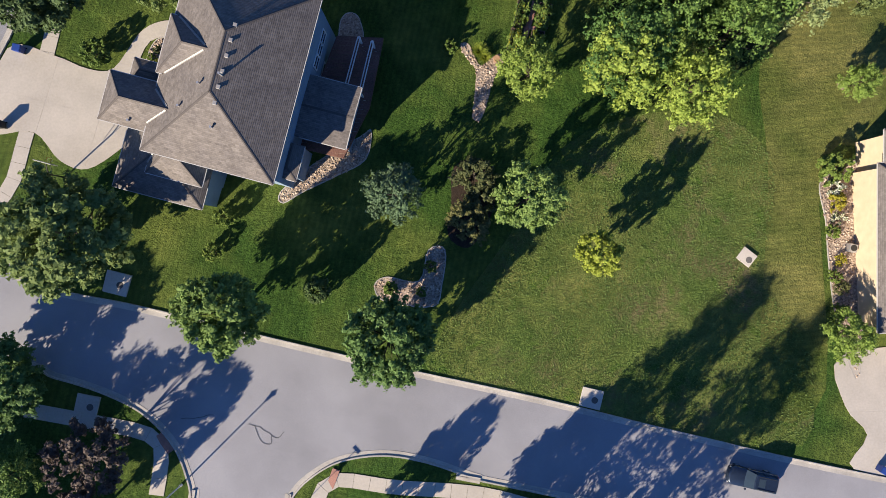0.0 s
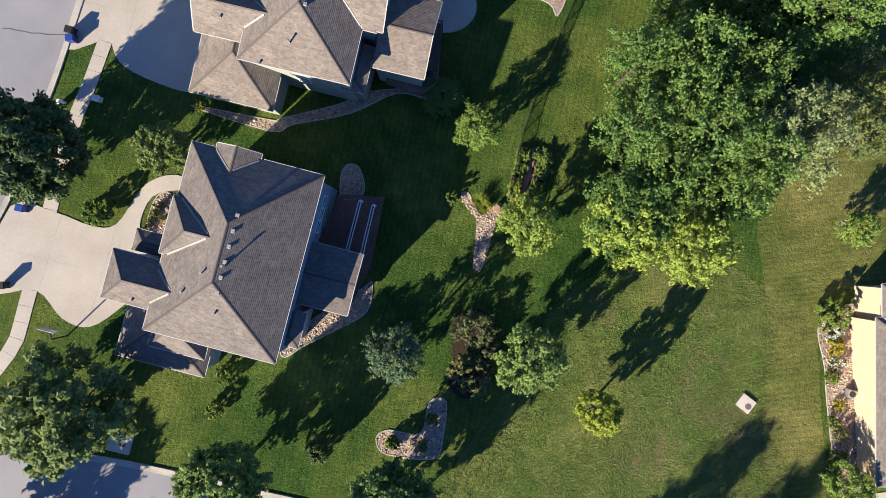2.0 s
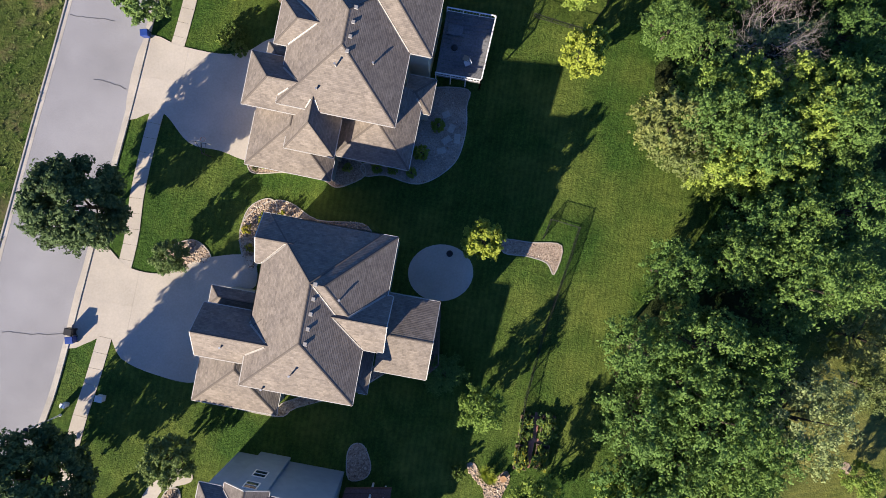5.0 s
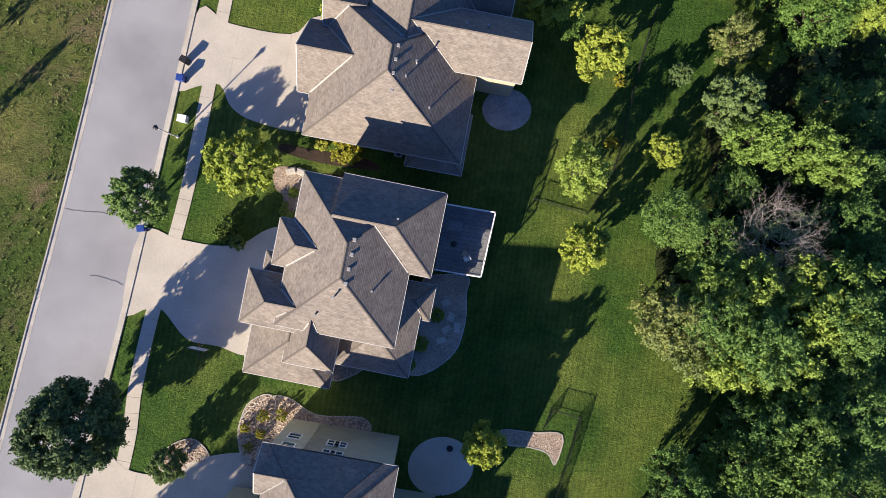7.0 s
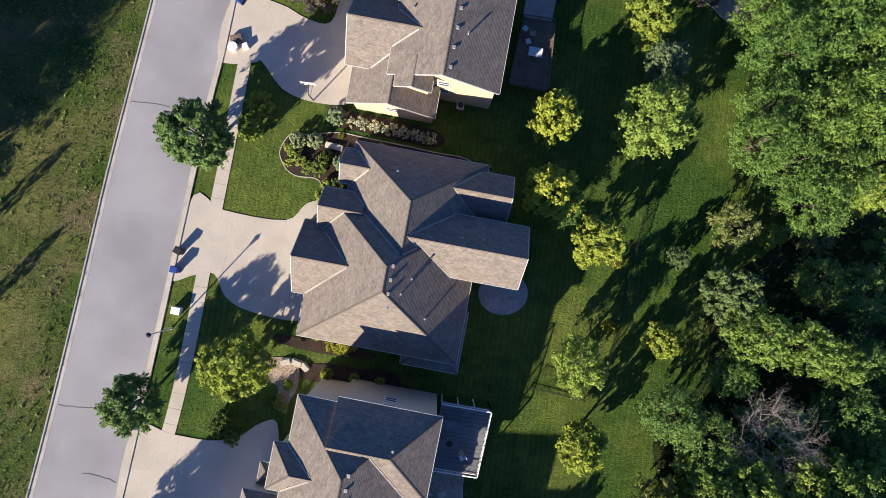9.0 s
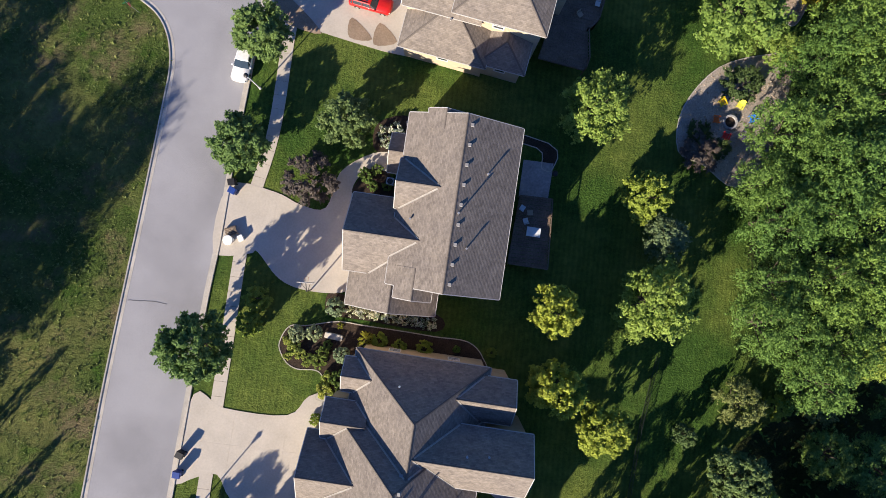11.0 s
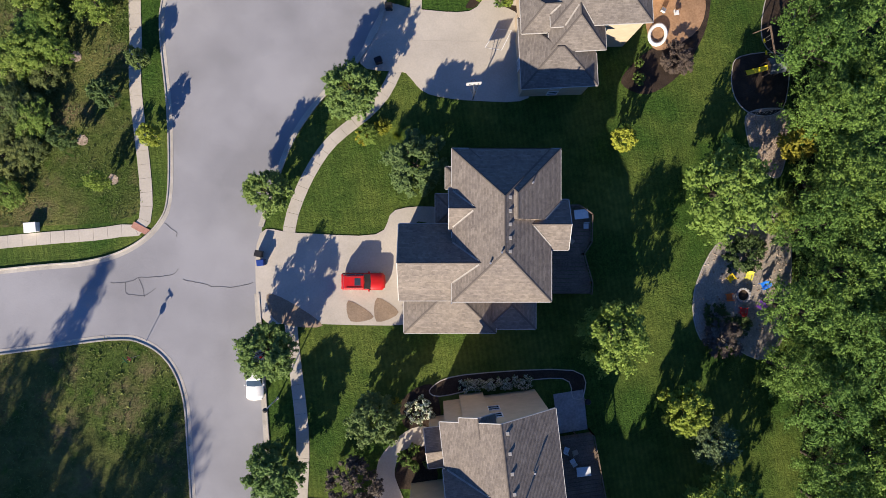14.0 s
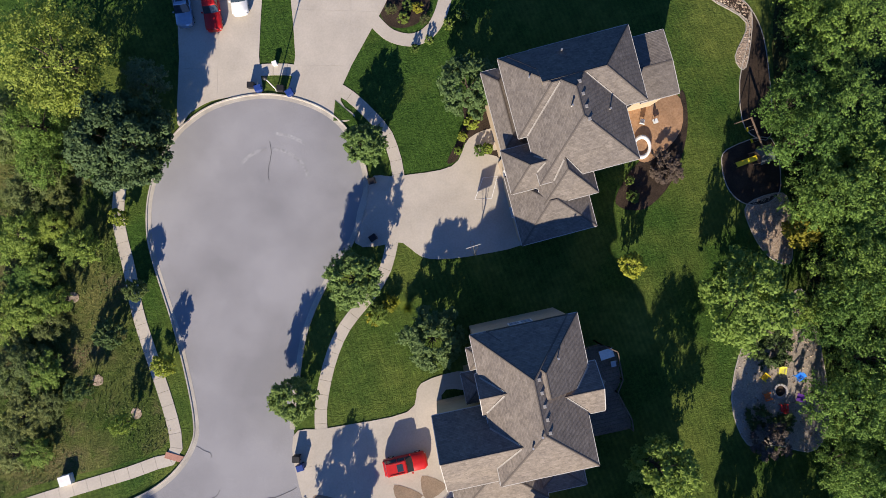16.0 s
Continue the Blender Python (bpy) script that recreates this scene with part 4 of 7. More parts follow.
CRACK_9 = [(-36.2, 67.7), (-34.4, 67.4), (-31.9, 66.9)]
CRACK_10 = [(4.6, 166.6), (3.9, 165.2), (2.8, 164), (2.2, 162.8)]
CRACK_11 = [(-42.6, 36.2), (-41.1, 36), (-39, 35.7), (-36.7, 35.7)]
CRACK_13 = [(-28.9, 98.5), (-26.9, 98.2), (-24.9, 97.7)]
CRACK_14 = [(-19.4, 142), (-18.5, 140.7), (-18.6, 140.1)]
RAMPS = [(-25.8, -18), (-21.9, 142.3), (-10.4, -21.7)]
AC = [(41, 0.1), (-0.6, 108.6), (-2.5, 71.8), (5.8, 96.5)]
TABLES = [(14.2, 101.8), (2.8, 63.8), (23.5, 127.4)]
PATIO_CHAIRS = [(14.1, 103.9), (13.3, 104.5), (13.5, 103.1), (3.7, 61), (3.8, 60.5), (23.6, 126), (21.6, 125), (43.6, 145.6), (42.2, 146.4)]
GRILLS = [(2.6, 62), (-1.3, 31.7), (1.1, 41.5), (17.4, 108)]
RINGS = [(-22.7, 163), (-24.9, 153.8), (-23.1, 148.5), (41.3, 17)]
CORNER_SIGN = [(-26.2, 129.4)]
WEDGE = [(13.2, 166.8), (11.8, 164.9), (14.2, 163.6)]
WET_1 = [(-11.4, 130.8), (-9.5, 129.5), (-6.8, 125.6), (-11.2, 127.6)]
WET_2 = [(-3.3, 127.2), (-1.3, 124.6), (-3.8, 125)]
WET_3 = [(-0.3, 126.4), (1.4, 124.1), (-1.2, 124)]
TURNING = [(2.1, 162.1)]
COURT = [(22.8, 150.5), (24.3, 149.8), (22.4, 148), (20.7, 148.9)]
# ---- ground ----
def ter(x, y):
    """Height of the ground: the street falls to the north, the gardens to the east."""
    u, v = max(-75, min(75, x)) / 50, (max(-45, min(215, y)) - 75) / 80
    return sum(c * u ** a * v ** b for a, b, c in TERRAIN)


def smooth(pts, steps=6, closed=False):
    """A rounded line through the points."""
    n, made = len(pts), []
    for i in range(n if closed else n - 1):
        p = [pts[k % n] if closed else pts[max(0, min(n - 1, k))] for k in (i - 1, i, i + 1, i + 2)]
        for s in range(steps):
            f = s / steps
            made.append(tuple(0.5 * (2 * p[1][k] + (p[2][k] - p[0][k]) * f + (2 * p[0][k] - 5 * p[1][k] + 4 * p[2][k] - p[3][k]) * f * f
                                     + (3 * p[1][k] - p[0][k] - 3 * p[2][k] + p[3][k]) * f ** 3) for k in (0, 1)))
    if not closed:
        made.append(tuple(pts[-1]))
    return made


def mesh_of(name, bm, material):
    me = bpy.data.meshes.new(name)
    bm.normal_update()
    bm.to_mesh(me)
    bm.free()
    for m in material if isinstance(material, (list, tuple)) else [material]:
        me.materials.append(m)
    return me


def part(name, bm, material, parent=None, label=""):
    ob = new(name, mesh_of(name, bm, material))
    if parent is not None:
        ob.parent = parent
    return tagged(ob, label)


def outline_face(pts):
    bm = bmesh.new()
    f = bm.faces.new([bm.verts.new((x, y, 0)) for x, y in pts])
    if sum(a[0] * b[1] - b[0] * a[1] for a, b in zip(pts, pts[1:] + pts[:1])) < 0:
        f.normal_flip()
    bm.normal_update()
    bmesh.ops.triangulate(bm, faces=bm.faces[:], ngon_method="EAR_CLIP")
    bm.normal_update()
    return bm


def cut(bm, co, no, keep=True):
    bmesh.ops.bisect_plane(bm, geom=bm.verts[:] + bm.edges[:] + bm.faces[:], plane_co=co, plane_no=no, clear_outer=not keep)


def lay(bm, height, thick=0.3):
    """Drapes a flat outline on the ground and gives it thickness."""
    for v in bm.verts:
        v.co.z = ter(v.co.x, v.co.y) + height
    rim = [e for e in bm.edges if len(e.link_faces) == 1]
    if rim and thick:
        got = bmesh.ops.extrude_edge_only(bm, edges=rim)
        for v in got["geom"]:
            if isinstance(v, bmesh.types.BMVert):
                v.co.z -= thick
    bmesh.ops.recalc_face_normals(bm, faces=bm.faces[:])
    return bm


def draped(pts, height, step=6.0, thick=0.3):
    bm = outline_face(pts)
    xs, ys = [p[0] for p in pts], [p[1] for p in pts]
    for k, low, high in ((0, min(xs), max(xs)), (1, min(ys), max(ys))):
        c = math.floor(low / step) * step + step
        while c < high:
            cut(bm, (c, 0, 0) if k == 0 else (0, c, 0), (1, 0, 0) if k == 0 else (0, 1, 0))
            c += step
    return lay(bm, height, thick)


def ribbon(pts, profile, closed=False):
    """Sweeps a cross-section of (offset to the left, height) along a line on the ground."""
    bm, rows, n = bmesh.new(), [], len(pts)
    for i in range(n):
        a, b = pts[(i - 1) % n if closed else max(0, i - 1)], pts[(i + 1) % n if closed else min(n - 1, i + 1)]
        d = Vector((b[0] - a[0], b[1] - a[1])).normalized()
        row = []
        for off, h in profile:
            x, y = pts[i][0] - d.y * off, pts[i][1] + d.x * off
            row.append(bm.verts.new((x, y, ter(x, y) + h)))
        rows.append(row)
    for i in range(n if closed else n - 1):
        for k in range(len(profile) - 1):
            bm.faces.new((rows[i][k], rows[i][k + 1], rows[(i + 1) % n][k + 1], rows[(i + 1) % n][k]))
    bmesh.ops.recalc_face_normals(bm, faces=bm.faces[:])
    if sum(f.normal.z for f in bm.faces) < 0:
        bmesh.ops.reverse_faces(bm, faces=bm.faces[:])
    return bm


def box(bm, x0, x1, y0, y1, z0, z1, m=None, taper=0.0):
    vs = []
    for z, k in ((z0, 0.0), (z1, taper)):
        for x, y in ((x0 + k, y0 + k), (x1 - k, y0 + k), (x1 - k, y1 - k), (x0 + k, y1 - k)):
            p = Vector((x, y, z))
            vs.append(bm.verts.new(m @ p if m else p))
    for f in ((3, 2, 1, 0), (4, 5, 6, 7), (0, 1, 5, 4), (1, 2, 6, 5), (2, 3, 7, 6), (3, 0, 4, 7)):
        bm.faces.new([vs[i] for i in f])
    return vs


def tube(bm, a, b, r0, r1=None, sides=8, cap=True):
    a, b = Vector(a), Vector(b)
    q = (b - a).to_track_quat("Z", "Y")
    rings = []
    for p, r in ((a, r0), (b, r0 if r1 is None else r1)):
        rings.append([bm.verts.new(p + q @ Vector((r * math.cos(2 * math.pi * i / sides), r * math.sin(2 * math.pi * i / sides), 0))) for i in range(sides)])
    for i in range(sides):
        j = (i + 1) % sides
        bm.faces.new((rings[0][i], rings[0][j], rings[1][j], rings[1][i]))
    if cap:
        bm.faces.new(rings[1])
        bm.faces.new(rings[0][::-1])


def ground_sheet():
    marks = sorted(set([-1400, -700, -400, -250, -180] + list(range(-130, 131, 3)) + [180, 250, 400, 700, 1400]))
    rows = sorted(set([-1300, -600, -300, -180] + list(range(-110, 270, 3)) + [320, 420, 600, 1000, 1600]))
    me = bpy.data.meshes.new("ground")
    verts = [(x, y, ter(x, y)) for y in rows for x in marks]
    n = len(marks)
    me.from_pydata(verts, [], [(j * n + i, j * n + i + 1, (j + 1) * n + i + 1, (j + 1) * n + i) for j in range(len(rows) - 1) for i in range(n - 1)])
    me.materials.append(LAWN)
    for p in me.polygons:
        p.use_smooth = True
    return tagged(new("ground", me), "mown green lawn running down a gentle slope", "lawn", kind="structure")


ground_sheet()


def setting(name, bm, material, label, category):
    return tagged(part(name, bm, material), label, category, kind="structure")


def inside(x, y, pts):
    hit, j = False, len(pts) - 1
    for i in range(len(pts)):
        (xi, yi), (xj, yj) = pts[i], pts[j]
        if (yi > y) != (yj > y) and x < (xj - xi) * (y - yi) / (yj - yi) + xi:
            hit = not hit
        j = i
    return hit


def inset(pts, by):
    """The outline drawn in by so many metres."""
    made = []
    for i, (x, y) in enumerate(pts):
        a, b = pts[i - 1], pts[(i + 1) % len(pts)]
        n = Vector((a[1] - b[1], b[0] - a[0])).normalized()
        p = (x + n.x * by, y + n.y * by)
        made.append(p if inside(*p, pts) else (x - n.x * by, y - n.y * by))
    return made


west, north, east = smooth(MAIN_WEST), smooth(MAIN_NORTH), smooth(MAIN_EAST)
setting("road", draped(west + north + east, 0.03), ASPHALT, "grey asphalt street ending in a round turning head", "road")
cn, csw, cse = smooth(CROSS_NORTH), smooth(CROSS_SOUTH_WEST), smooth(CROSS_SOUTH_EAST)
setting("road_cross", draped(cn + [(103, -43.5)] + cse[::-1] + csw[::-1], 0.024), ASPHALT, "grey asphalt cross street between mown verges", "road")
KERB_CUT = [(-0.42, 0.0), (-0.42, 0.045), (0.0, 0.05), (0.03, 0.15), (0.17, 0.16), (0.2, 0.0)]
for line, side in ((west, 1), (north, 1), (east, 1), (cn, 1), (csw, -1), (cse, -1)):
    setting("kerb", ribbon(line if side > 0 else line[::-1], [(k, h) for k, h in KERB_CUT]), KERB, "pale concrete kerb and gutter along the street", "kerb")

setting("meadow", draped(west + [(-140, 134), (-140, -60)], 0.012, thick=0.1), MEADOW, "unmown weedy field beside the street", "field")
setting("meadow_lot", draped(smooth(MEADOW_LOT, 4, True), 0.010, thick=0.1), ROUGH, "rough grass on an empty building lot", "grass")
setting("meadow_bank", draped(smooth(MEADOW_CUL, 4, True), 0.010, thick=0.1), MEADOW, "weedy bank below the turning head", "field")


setting("meadow_strip", draped(smooth(DRY_STRIP, 4, True), 0.016, thick=0.1), DRY_TURF, "dry yellowish mown grass strip", "grass")
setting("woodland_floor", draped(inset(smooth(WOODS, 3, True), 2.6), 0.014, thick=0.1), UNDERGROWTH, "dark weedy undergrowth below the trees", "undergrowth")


def tufts(name, pts, count, size, seed, mat, label, clear=()):
    """Weeds and tall grass in clumps, far too many to count."""
    r = np.random.default_rng(seed)
    xs, ys = [p[0] for p in pts], [p[1] for p in pts]
    verts, faces, made = [], [], 0
    while made < count:
        x, y = r.uniform(max(min(xs), -75), max(xs)), r.uniform(max(min(ys), -40), max(ys))
        made += 1
        if not inside(x, y, pts) or noise.noise((x * 0.16, y * 0.16, seed)) < r.uniform(-0.55, 0.25):
            continue
        z, s = ter(x, y), size * r.uniform(0.5, 1.3)
        for k in range(3):
            a, lean = r.uniform(0, 6.28), r.uniform(0.2, 0.9)
            c, d = math.cos(a), math.sin(a)
            n = len(verts)
            w = s * 0.28
            verts += [(x - d * w, y + c * w, z), (x + d * w, y - c * w, z), (x + c * s * lean + d * w * 0.5, y + d * s * lean - c * w * 0.5, z + s * 0.7), (x + c * s * lean * 1.2 - d * w * 0.3, y + d * s * lean * 1.2 + c * w * 0.3, z + s * 0.75)]
            faces.append((n, n + 1, n + 2, n + 3))
    me = bpy.data.meshes.new(name)
    me.from_pydata(verts, [], faces)
    me.materials.append(mat)
    return tagged(new(name, me), label, "weeds", kind="stuff")


field = west + [(-140, 134), (-140, -60)]
tufts("weeds", field, 48000, 0.21, 3, LEAVES["weed"], "tall weeds and grass tufts in a field")
tufts("weeds", field, 9000, 0.28, 4, LEAVES["weed"], "taller weeds scattered over a field")
tufts("weeds", smooth(MEADOW_LOT, 4, True), 42000, 0.13, 5, LEAVES["turf"], "rough grass tufts on an empty lot")
tufts("weeds", smooth(MEADOW_CUL, 4, True), 22000, 0.18, 7, LEAVES["weed"], "tall weeds on a bank")
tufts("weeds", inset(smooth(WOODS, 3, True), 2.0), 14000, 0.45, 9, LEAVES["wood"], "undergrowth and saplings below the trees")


def stones(pts, count, seed, low=0.06, high=0.19):
    """Loose stones on a bed."""
    r = np.random.default_rng(seed)
    xs, ys = [p[0] for p in pts], [p[1] for p in pts]
    verts, faces = [], []
    base = [(1, 0, 0), (0.5, 0.87, 0), (-0.5, 0.87, 0), (-1, 0, 0), (-0.5, -0.87, 0), (0.5, -0.87, 0), (0.35, 0.3, 0.75), (-0.4, 0.25, 0.8), (0.0, -0.45, 0.7)]
    tri = [(0, 1, 6), (1, 2, 7, 6), (2, 3, 7), (3, 4, 8, 7), (4, 5, 8), (5, 0, 6, 8), (6, 7, 8)]
    for _ in range(count):
        x, y = r.uniform(min(xs), max(xs)), r.uniform(min(ys), max(ys))
        if not inside(x, y, pts):
            continue
        s, a, n = r.uniform(low, high) * r.uniform(0.5, 1), r.uniform(0, 6.28), len(verts)
        q = r.uniform(0.6, 1.2, 3)
        for bx, by, bz in base:
            u, v = bx * s * q[0], by * s * q[1]
            px, py = x + u * math.cos(a) - v * math.sin(a), y + u * math.sin(a) + v * math.cos(a)
            verts.append((px, py, ter(px, py) + 0.03 + bz * s * 0.8 * q[2]))
        faces += [tuple(n + i for i in f) for f in tri]
    me = bpy.data.meshes.new("stones")
    me.from_pydata(verts, [], faces)
    me.materials.append(ROCK)
    return tagged(new("stones", me), "loose pale stones covering a planting bed", "stones", kind="stuff")


def slabs(line, width, height, owner, length=1.55):
    """A pavement of separate slabs along a line."""
    pts, run = [Vector(p) for p in smooth(line, 10)], 0.0
    walk_pts = [pts[0]]
    for a, b in zip(pts, pts[1:]):
        d = (b - a).length
        while d > 1e-6 and run + d >= length:
            a = a + (b - a) * ((length - run) / d)
            d = (b - a).length
            walk_pts.append(a.copy())
            run = 0.0
        run += d
    for i in range(len(walk_pts) - 1):
        a, b = walk_pts[i], walk_pts[i + 1]
        pa, pb = walk_pts[max(0, i - 1)], walk_pts[min(len(walk_pts) - 1, i + 2)]
        da, db = (b - pa).normalized(), (pb - a).normalized()
        g = (b - a).normalized() * 0.012
        quad = [(a + g, da, 1), (b - g, db, 1), (b - g, db, -1), (a + g, da, -1)]
        pts4 = [(p.x - d.y * s * width / 2, p.y + d.x * s * width / 2) for p, d, s in quad]
        part("slab", lay(outline_face(pts4), height, 0.1), CONCRETE, owner)


for name, line in (("pavement", WALK_EAST), ("pavement_west", WALK_WEST), ("pavement_south", WALK_SOUTH_A), ("pavement_corner", WALK_SOUTH_B)):
    owner = tagged(new(name), "pale concrete pavement of square slabs", "pavement", kind="structure")
    slabs(line, 1.35, 0.062, owner)


def driveway(name, pts, turn, step=6.0):
    """A concrete drive in panels with open joints."""
    owner = tagged(new(name), "pale concrete driveway in large panels", "driveway", kind="structure")
    line = smooth(pts, 4, True)
    c, s = math.cos(radians(turn)), math.sin(radians(turn))
    us, vs = [c * x + s * y for x, y in line], [-s * x + c * y for x, y in line]
    nu, nv = max(1, round((max(us) - min(us)) / step)), max(1, round((max(vs) - min(vs)) / step))
    du, dv = (max(us) - min(us)) / nu, (max(vs) - min(vs)) / nv
    whole = outline_face(line)
    part("base", draped(line, 0.056, thick=0.1), CONCRETE, owner)
    for i in range(nu):
        for j in range(nv):
            bm = whole.copy()
            for lo, no in ((min(us) + (i + 1) * du - 0.005, (c, s)), (-(min(us) + i * du + 0.005), (-c, -s)),
                           (min(vs) + (j + 1) * dv - 0.005, (-s, c)), (-(min(vs) + j * dv + 0.005), (s, -c))):
                cut(bm, (no[0] * lo, no[1] * lo, 0), (*no, 0), keep=False)
            if bm.faces and sum(f.calc_area() for f in bm.faces) > 0.15:
                part("slab", lay(bm, 0.07, 0.2), CONCRETE, owner)
            else:
                bm.free()
    whole.free()


for name, pts, turn in (("driveway_1", DRIVE_1, -14), ("driveway_2", DRIVE_2, -12), ("driveway_3", DRIVE_3, -13), ("driveway_4", DRIVE_4, -13), ("driveway_5", DRIVE_5, -13),
                        ("driveway_6", DRIVE_6, -20), ("driveway_7", DRIVE_7, -20), ("driveway_8", DRIVE_8, 0), ("driveway_9", DRIVE_9, 58), ("driveway_10", DRIVE_10, 58)):
    driveway(name, pts, turn)

for pts, mat, label in (
        (BED_MULCH_1, MULCH, "m"), (BED_MULCH_2, STONE, "s"), (BED_MULCH_H4, MULCH, "m"), (BED_MULCH_H4S, MULCH, "m"), (BED_MULCH_H5, MULCH, "m"), (BED_MULCH_H5B, MULCH, "m"),
        (BED_MULCH_H5N, MULCH, "m"), (BED_MULCH_H5S, MULCH, "m"), (BED_MULCH_PLAY, MULCH, "m"), (BED_MULCH_E, MULCH, "m"), (BED_MULCH_H7, MULCH, "m"), (BED_MULCH_H7C, MULCH, "m"), (BED_MULCH_N1, MULCH, "m"),
        (BED_STONE_1, STONE, "s"), (BED_STONE_2, STONE, "s"), (BED_STONE_3, STONE, "s"), (BED_STONE_4, STONE, "s"), (BED_STONE_H1, STONE, "s"), (BED_STONE_H2, STONE, "s"), (BED_STONE_H2B, STONE, "s"),
        (BED_STONE_H2S, STONE, "s"), (BED_STONE_H2N, STONE, "s"), (BED_STONE_H2E, STONE, "s"), (BED_STONE_H3, STONE, "s"), (BED_STONE_H3E, GRAVEL, "f"), (BED_STONE_H3S, STONE, "s"), (BED_STONE_H3N, MULCH, "m"),
        (BED_STONE_PLAY, STONE, "s"), (BED_STONE_H7W, MULCH, "m"), (BED_GRAVEL_PIT, GRAVEL, "g"), (BED_GRAVEL_E, STONE, "s")):
    text = {"m": "dark mulch planting bed with a curved edge", "s": "planting bed of pale river stones", "f": "pale gravel bed with flat stepping slabs", "g": "pale gravel seating area with a curved edge"}[label]
    outline = smooth(pts, 4, True)
    setting("planting_bed", draped(outline, 0.04, thick=0.15), mat, text, "garden bed")
    if label != "m" and pts is not BED_STONE_2 and pts is not BED_STONE_H3 or pts is BED_MULCH_H4 or pts is BED_MULCH_E or pts is BED_MULCH_H5N or pts is BED_MULCH_PLAY:
        setting("bed_edging", ribbon(outline, [(-0.05, 0.0), (-0.05, 0.08), (0.05, 0.08), (0.05, 0.0)], True), KERB, "pale edging round a garden bed", "edging")
    if label == "f":
        stones(outline, 1500, 77, 0.05, 0.12)
    if label in "sg":
        area = (max(p[0] for p in pts) - min(p[0] for p in pts)) * (max(p[1] for p in pts) - min(p[1] for p in pts))
        fine = pts is BED_STONE_PLAY or pts is BED_STONE_H2E or pts is BED_STONE_H3 or pts is BED_STONE_H3S
        stones(outline, int(area * (60 if fine else 40 if label == "s" else 5)), int(abs(pts[0][0]) * 10), 0.04 if fine else 0.06, 0.1 if fine else 0.19)
# ---- houses ----
STEEP = {"h": 1.0, "s": 1.28, "g": 1.0, "n": 1.0}  # how much steeper a hipped end is than the long slopes
SKIP_WINDOWS = ("porch", "nook", "bay", "side", "rear", "bump")


def wing_height(w, u, v):
    """The roof's height over the eave line at a place, or None outside the wing."""
    name, u0, u1, v0, v1, ze, axis, ends, pitch = w
    if not (u0 <= u <= u1 and v0 <= v <= v1):
        return None
    a, a0, a1, b, b0, b1 = (u, u0, u1, v, v0, v1) if axis == "u" else (v, v0, v1, u, u0, u1)
    h = min(b - b0, b1 - b)
    if ends[0] in "hs":
        h = min(h, (a - a0) * STEEP[ends[0]])
    if ends[1] in "hs":
        h = min(h, (a1 - a) * STEEP[ends[1]])
    return ze + h * pitch


def wing_faces(w):
    """The slopes of a wing, as corner lists with the eave edge first."""
    name, u0, u1, v0, v1, ze, axis, ends, pitch = w
    a0, a1, b0, b1 = (u0, u1, v0, v1) if axis == "u" else (v0, v1, u0, u1)
    half = (b1 - b0) / 2
    r0 = a0 + (min(half, (a1 - a0) / (2 if ends == "hh" else 1)) / STEEP[ends[0]] if ends[0] in "hs" else 0)
    r1 = a1 - (min(half, (a1 - a0) / (2 if ends == "hh" else 1)) / STEEP[ends[1]] if ends[1] in "hs" else 0)
    mid, zr = (b0 + b1) / 2, ze + half * pitch
    if ends == "hh" and a1 - a0 < b1 - b0:
        zr = ze + (a1 - a0) / 2 * pitch
        mids = (b0 + (a1 - a0) / 2, b1 - (a1 - a0) / 2)
        am = (a0 + a1) / 2
        faces = [[(a0, b1, ze), (a0, b0, ze), (am, mids[0], zr), (am, mids[1], zr)], [(a1, b0, ze), (a1, b1, ze), (am, mids[1], zr), (am, mids[0], zr)],
                 [(a0, b0, ze), (a1, b0, ze), (am, mids[0], zr)], [(a1, b1, ze), (a0, b1, ze), (am, mids[1], zr)]]
        caps = [((am, mids[0], zr), (am, mids[1], zr))] + [((a, b, ze), (am, m, zr)) for b, m in ((b0, mids[0]), (b1, mids[1])) for a in (a0, a1)]
    else:
        faces = [[(a0, b0, ze), (a1, b0, ze), (r1, mid, zr), (r0, mid, zr)], [(a1, b1, ze), (a0, b1, ze), (r0, mid, zr), (r1, mid, zr)]]
        caps = [((r0, mid, zr), (r1, mid, zr))]
        if ends[0] in "hs":
            faces.append([(a0, b1, ze), (a0, b0, ze), (r0, mid, zr)])
            caps += [((a0, b0, ze), (r0, mid, zr)), ((a0, b1, ze), (r0, mid, zr))]
        if ends[1] in "hs":
            faces.append([(a1, b0, ze), (a1, b1, ze), (r1, mid, zr)])
            caps += [((a1, b0, ze), (r1, mid, zr)), ((a1, b1, ze), (r1, mid, zr))]
    if axis == "v":
        faces = [[(b, a, z) for a, b, z in f][::-1] for f in faces]
        faces = [f[-2:] + f[:-2] for f in faces]
        caps = [tuple((b, a, z) for a, b, z in c) for c in caps]
    return faces, caps


def strip(bm, a, b, width, lift, thick=0.05):
    """A flat strip along a line, lying level across."""
    a, b = Vector(a), Vector(b)
    d = b - a
    if d.length < 0.05:
        return
    s = Vector((-d.y, d.x, 0)).normalized() * width / 2
    top = [p + k * s + Vector((0, 0, lift)) for p, k in ((a, 1), (a, -1), (b, -1), (b, 1))]
    low = [p - Vector((0, 0, thick)) for p in top]
    vs = [bm.verts.new(p) for p in low + top]
    for f in ((3, 2, 1, 0), (4, 5, 6, 7), (0, 1, 5, 4), (1, 2, 6, 5), (2, 3, 7, 6), (3, 0, 4, 7)):
        bm.faces.new([vs[i] for i in f])


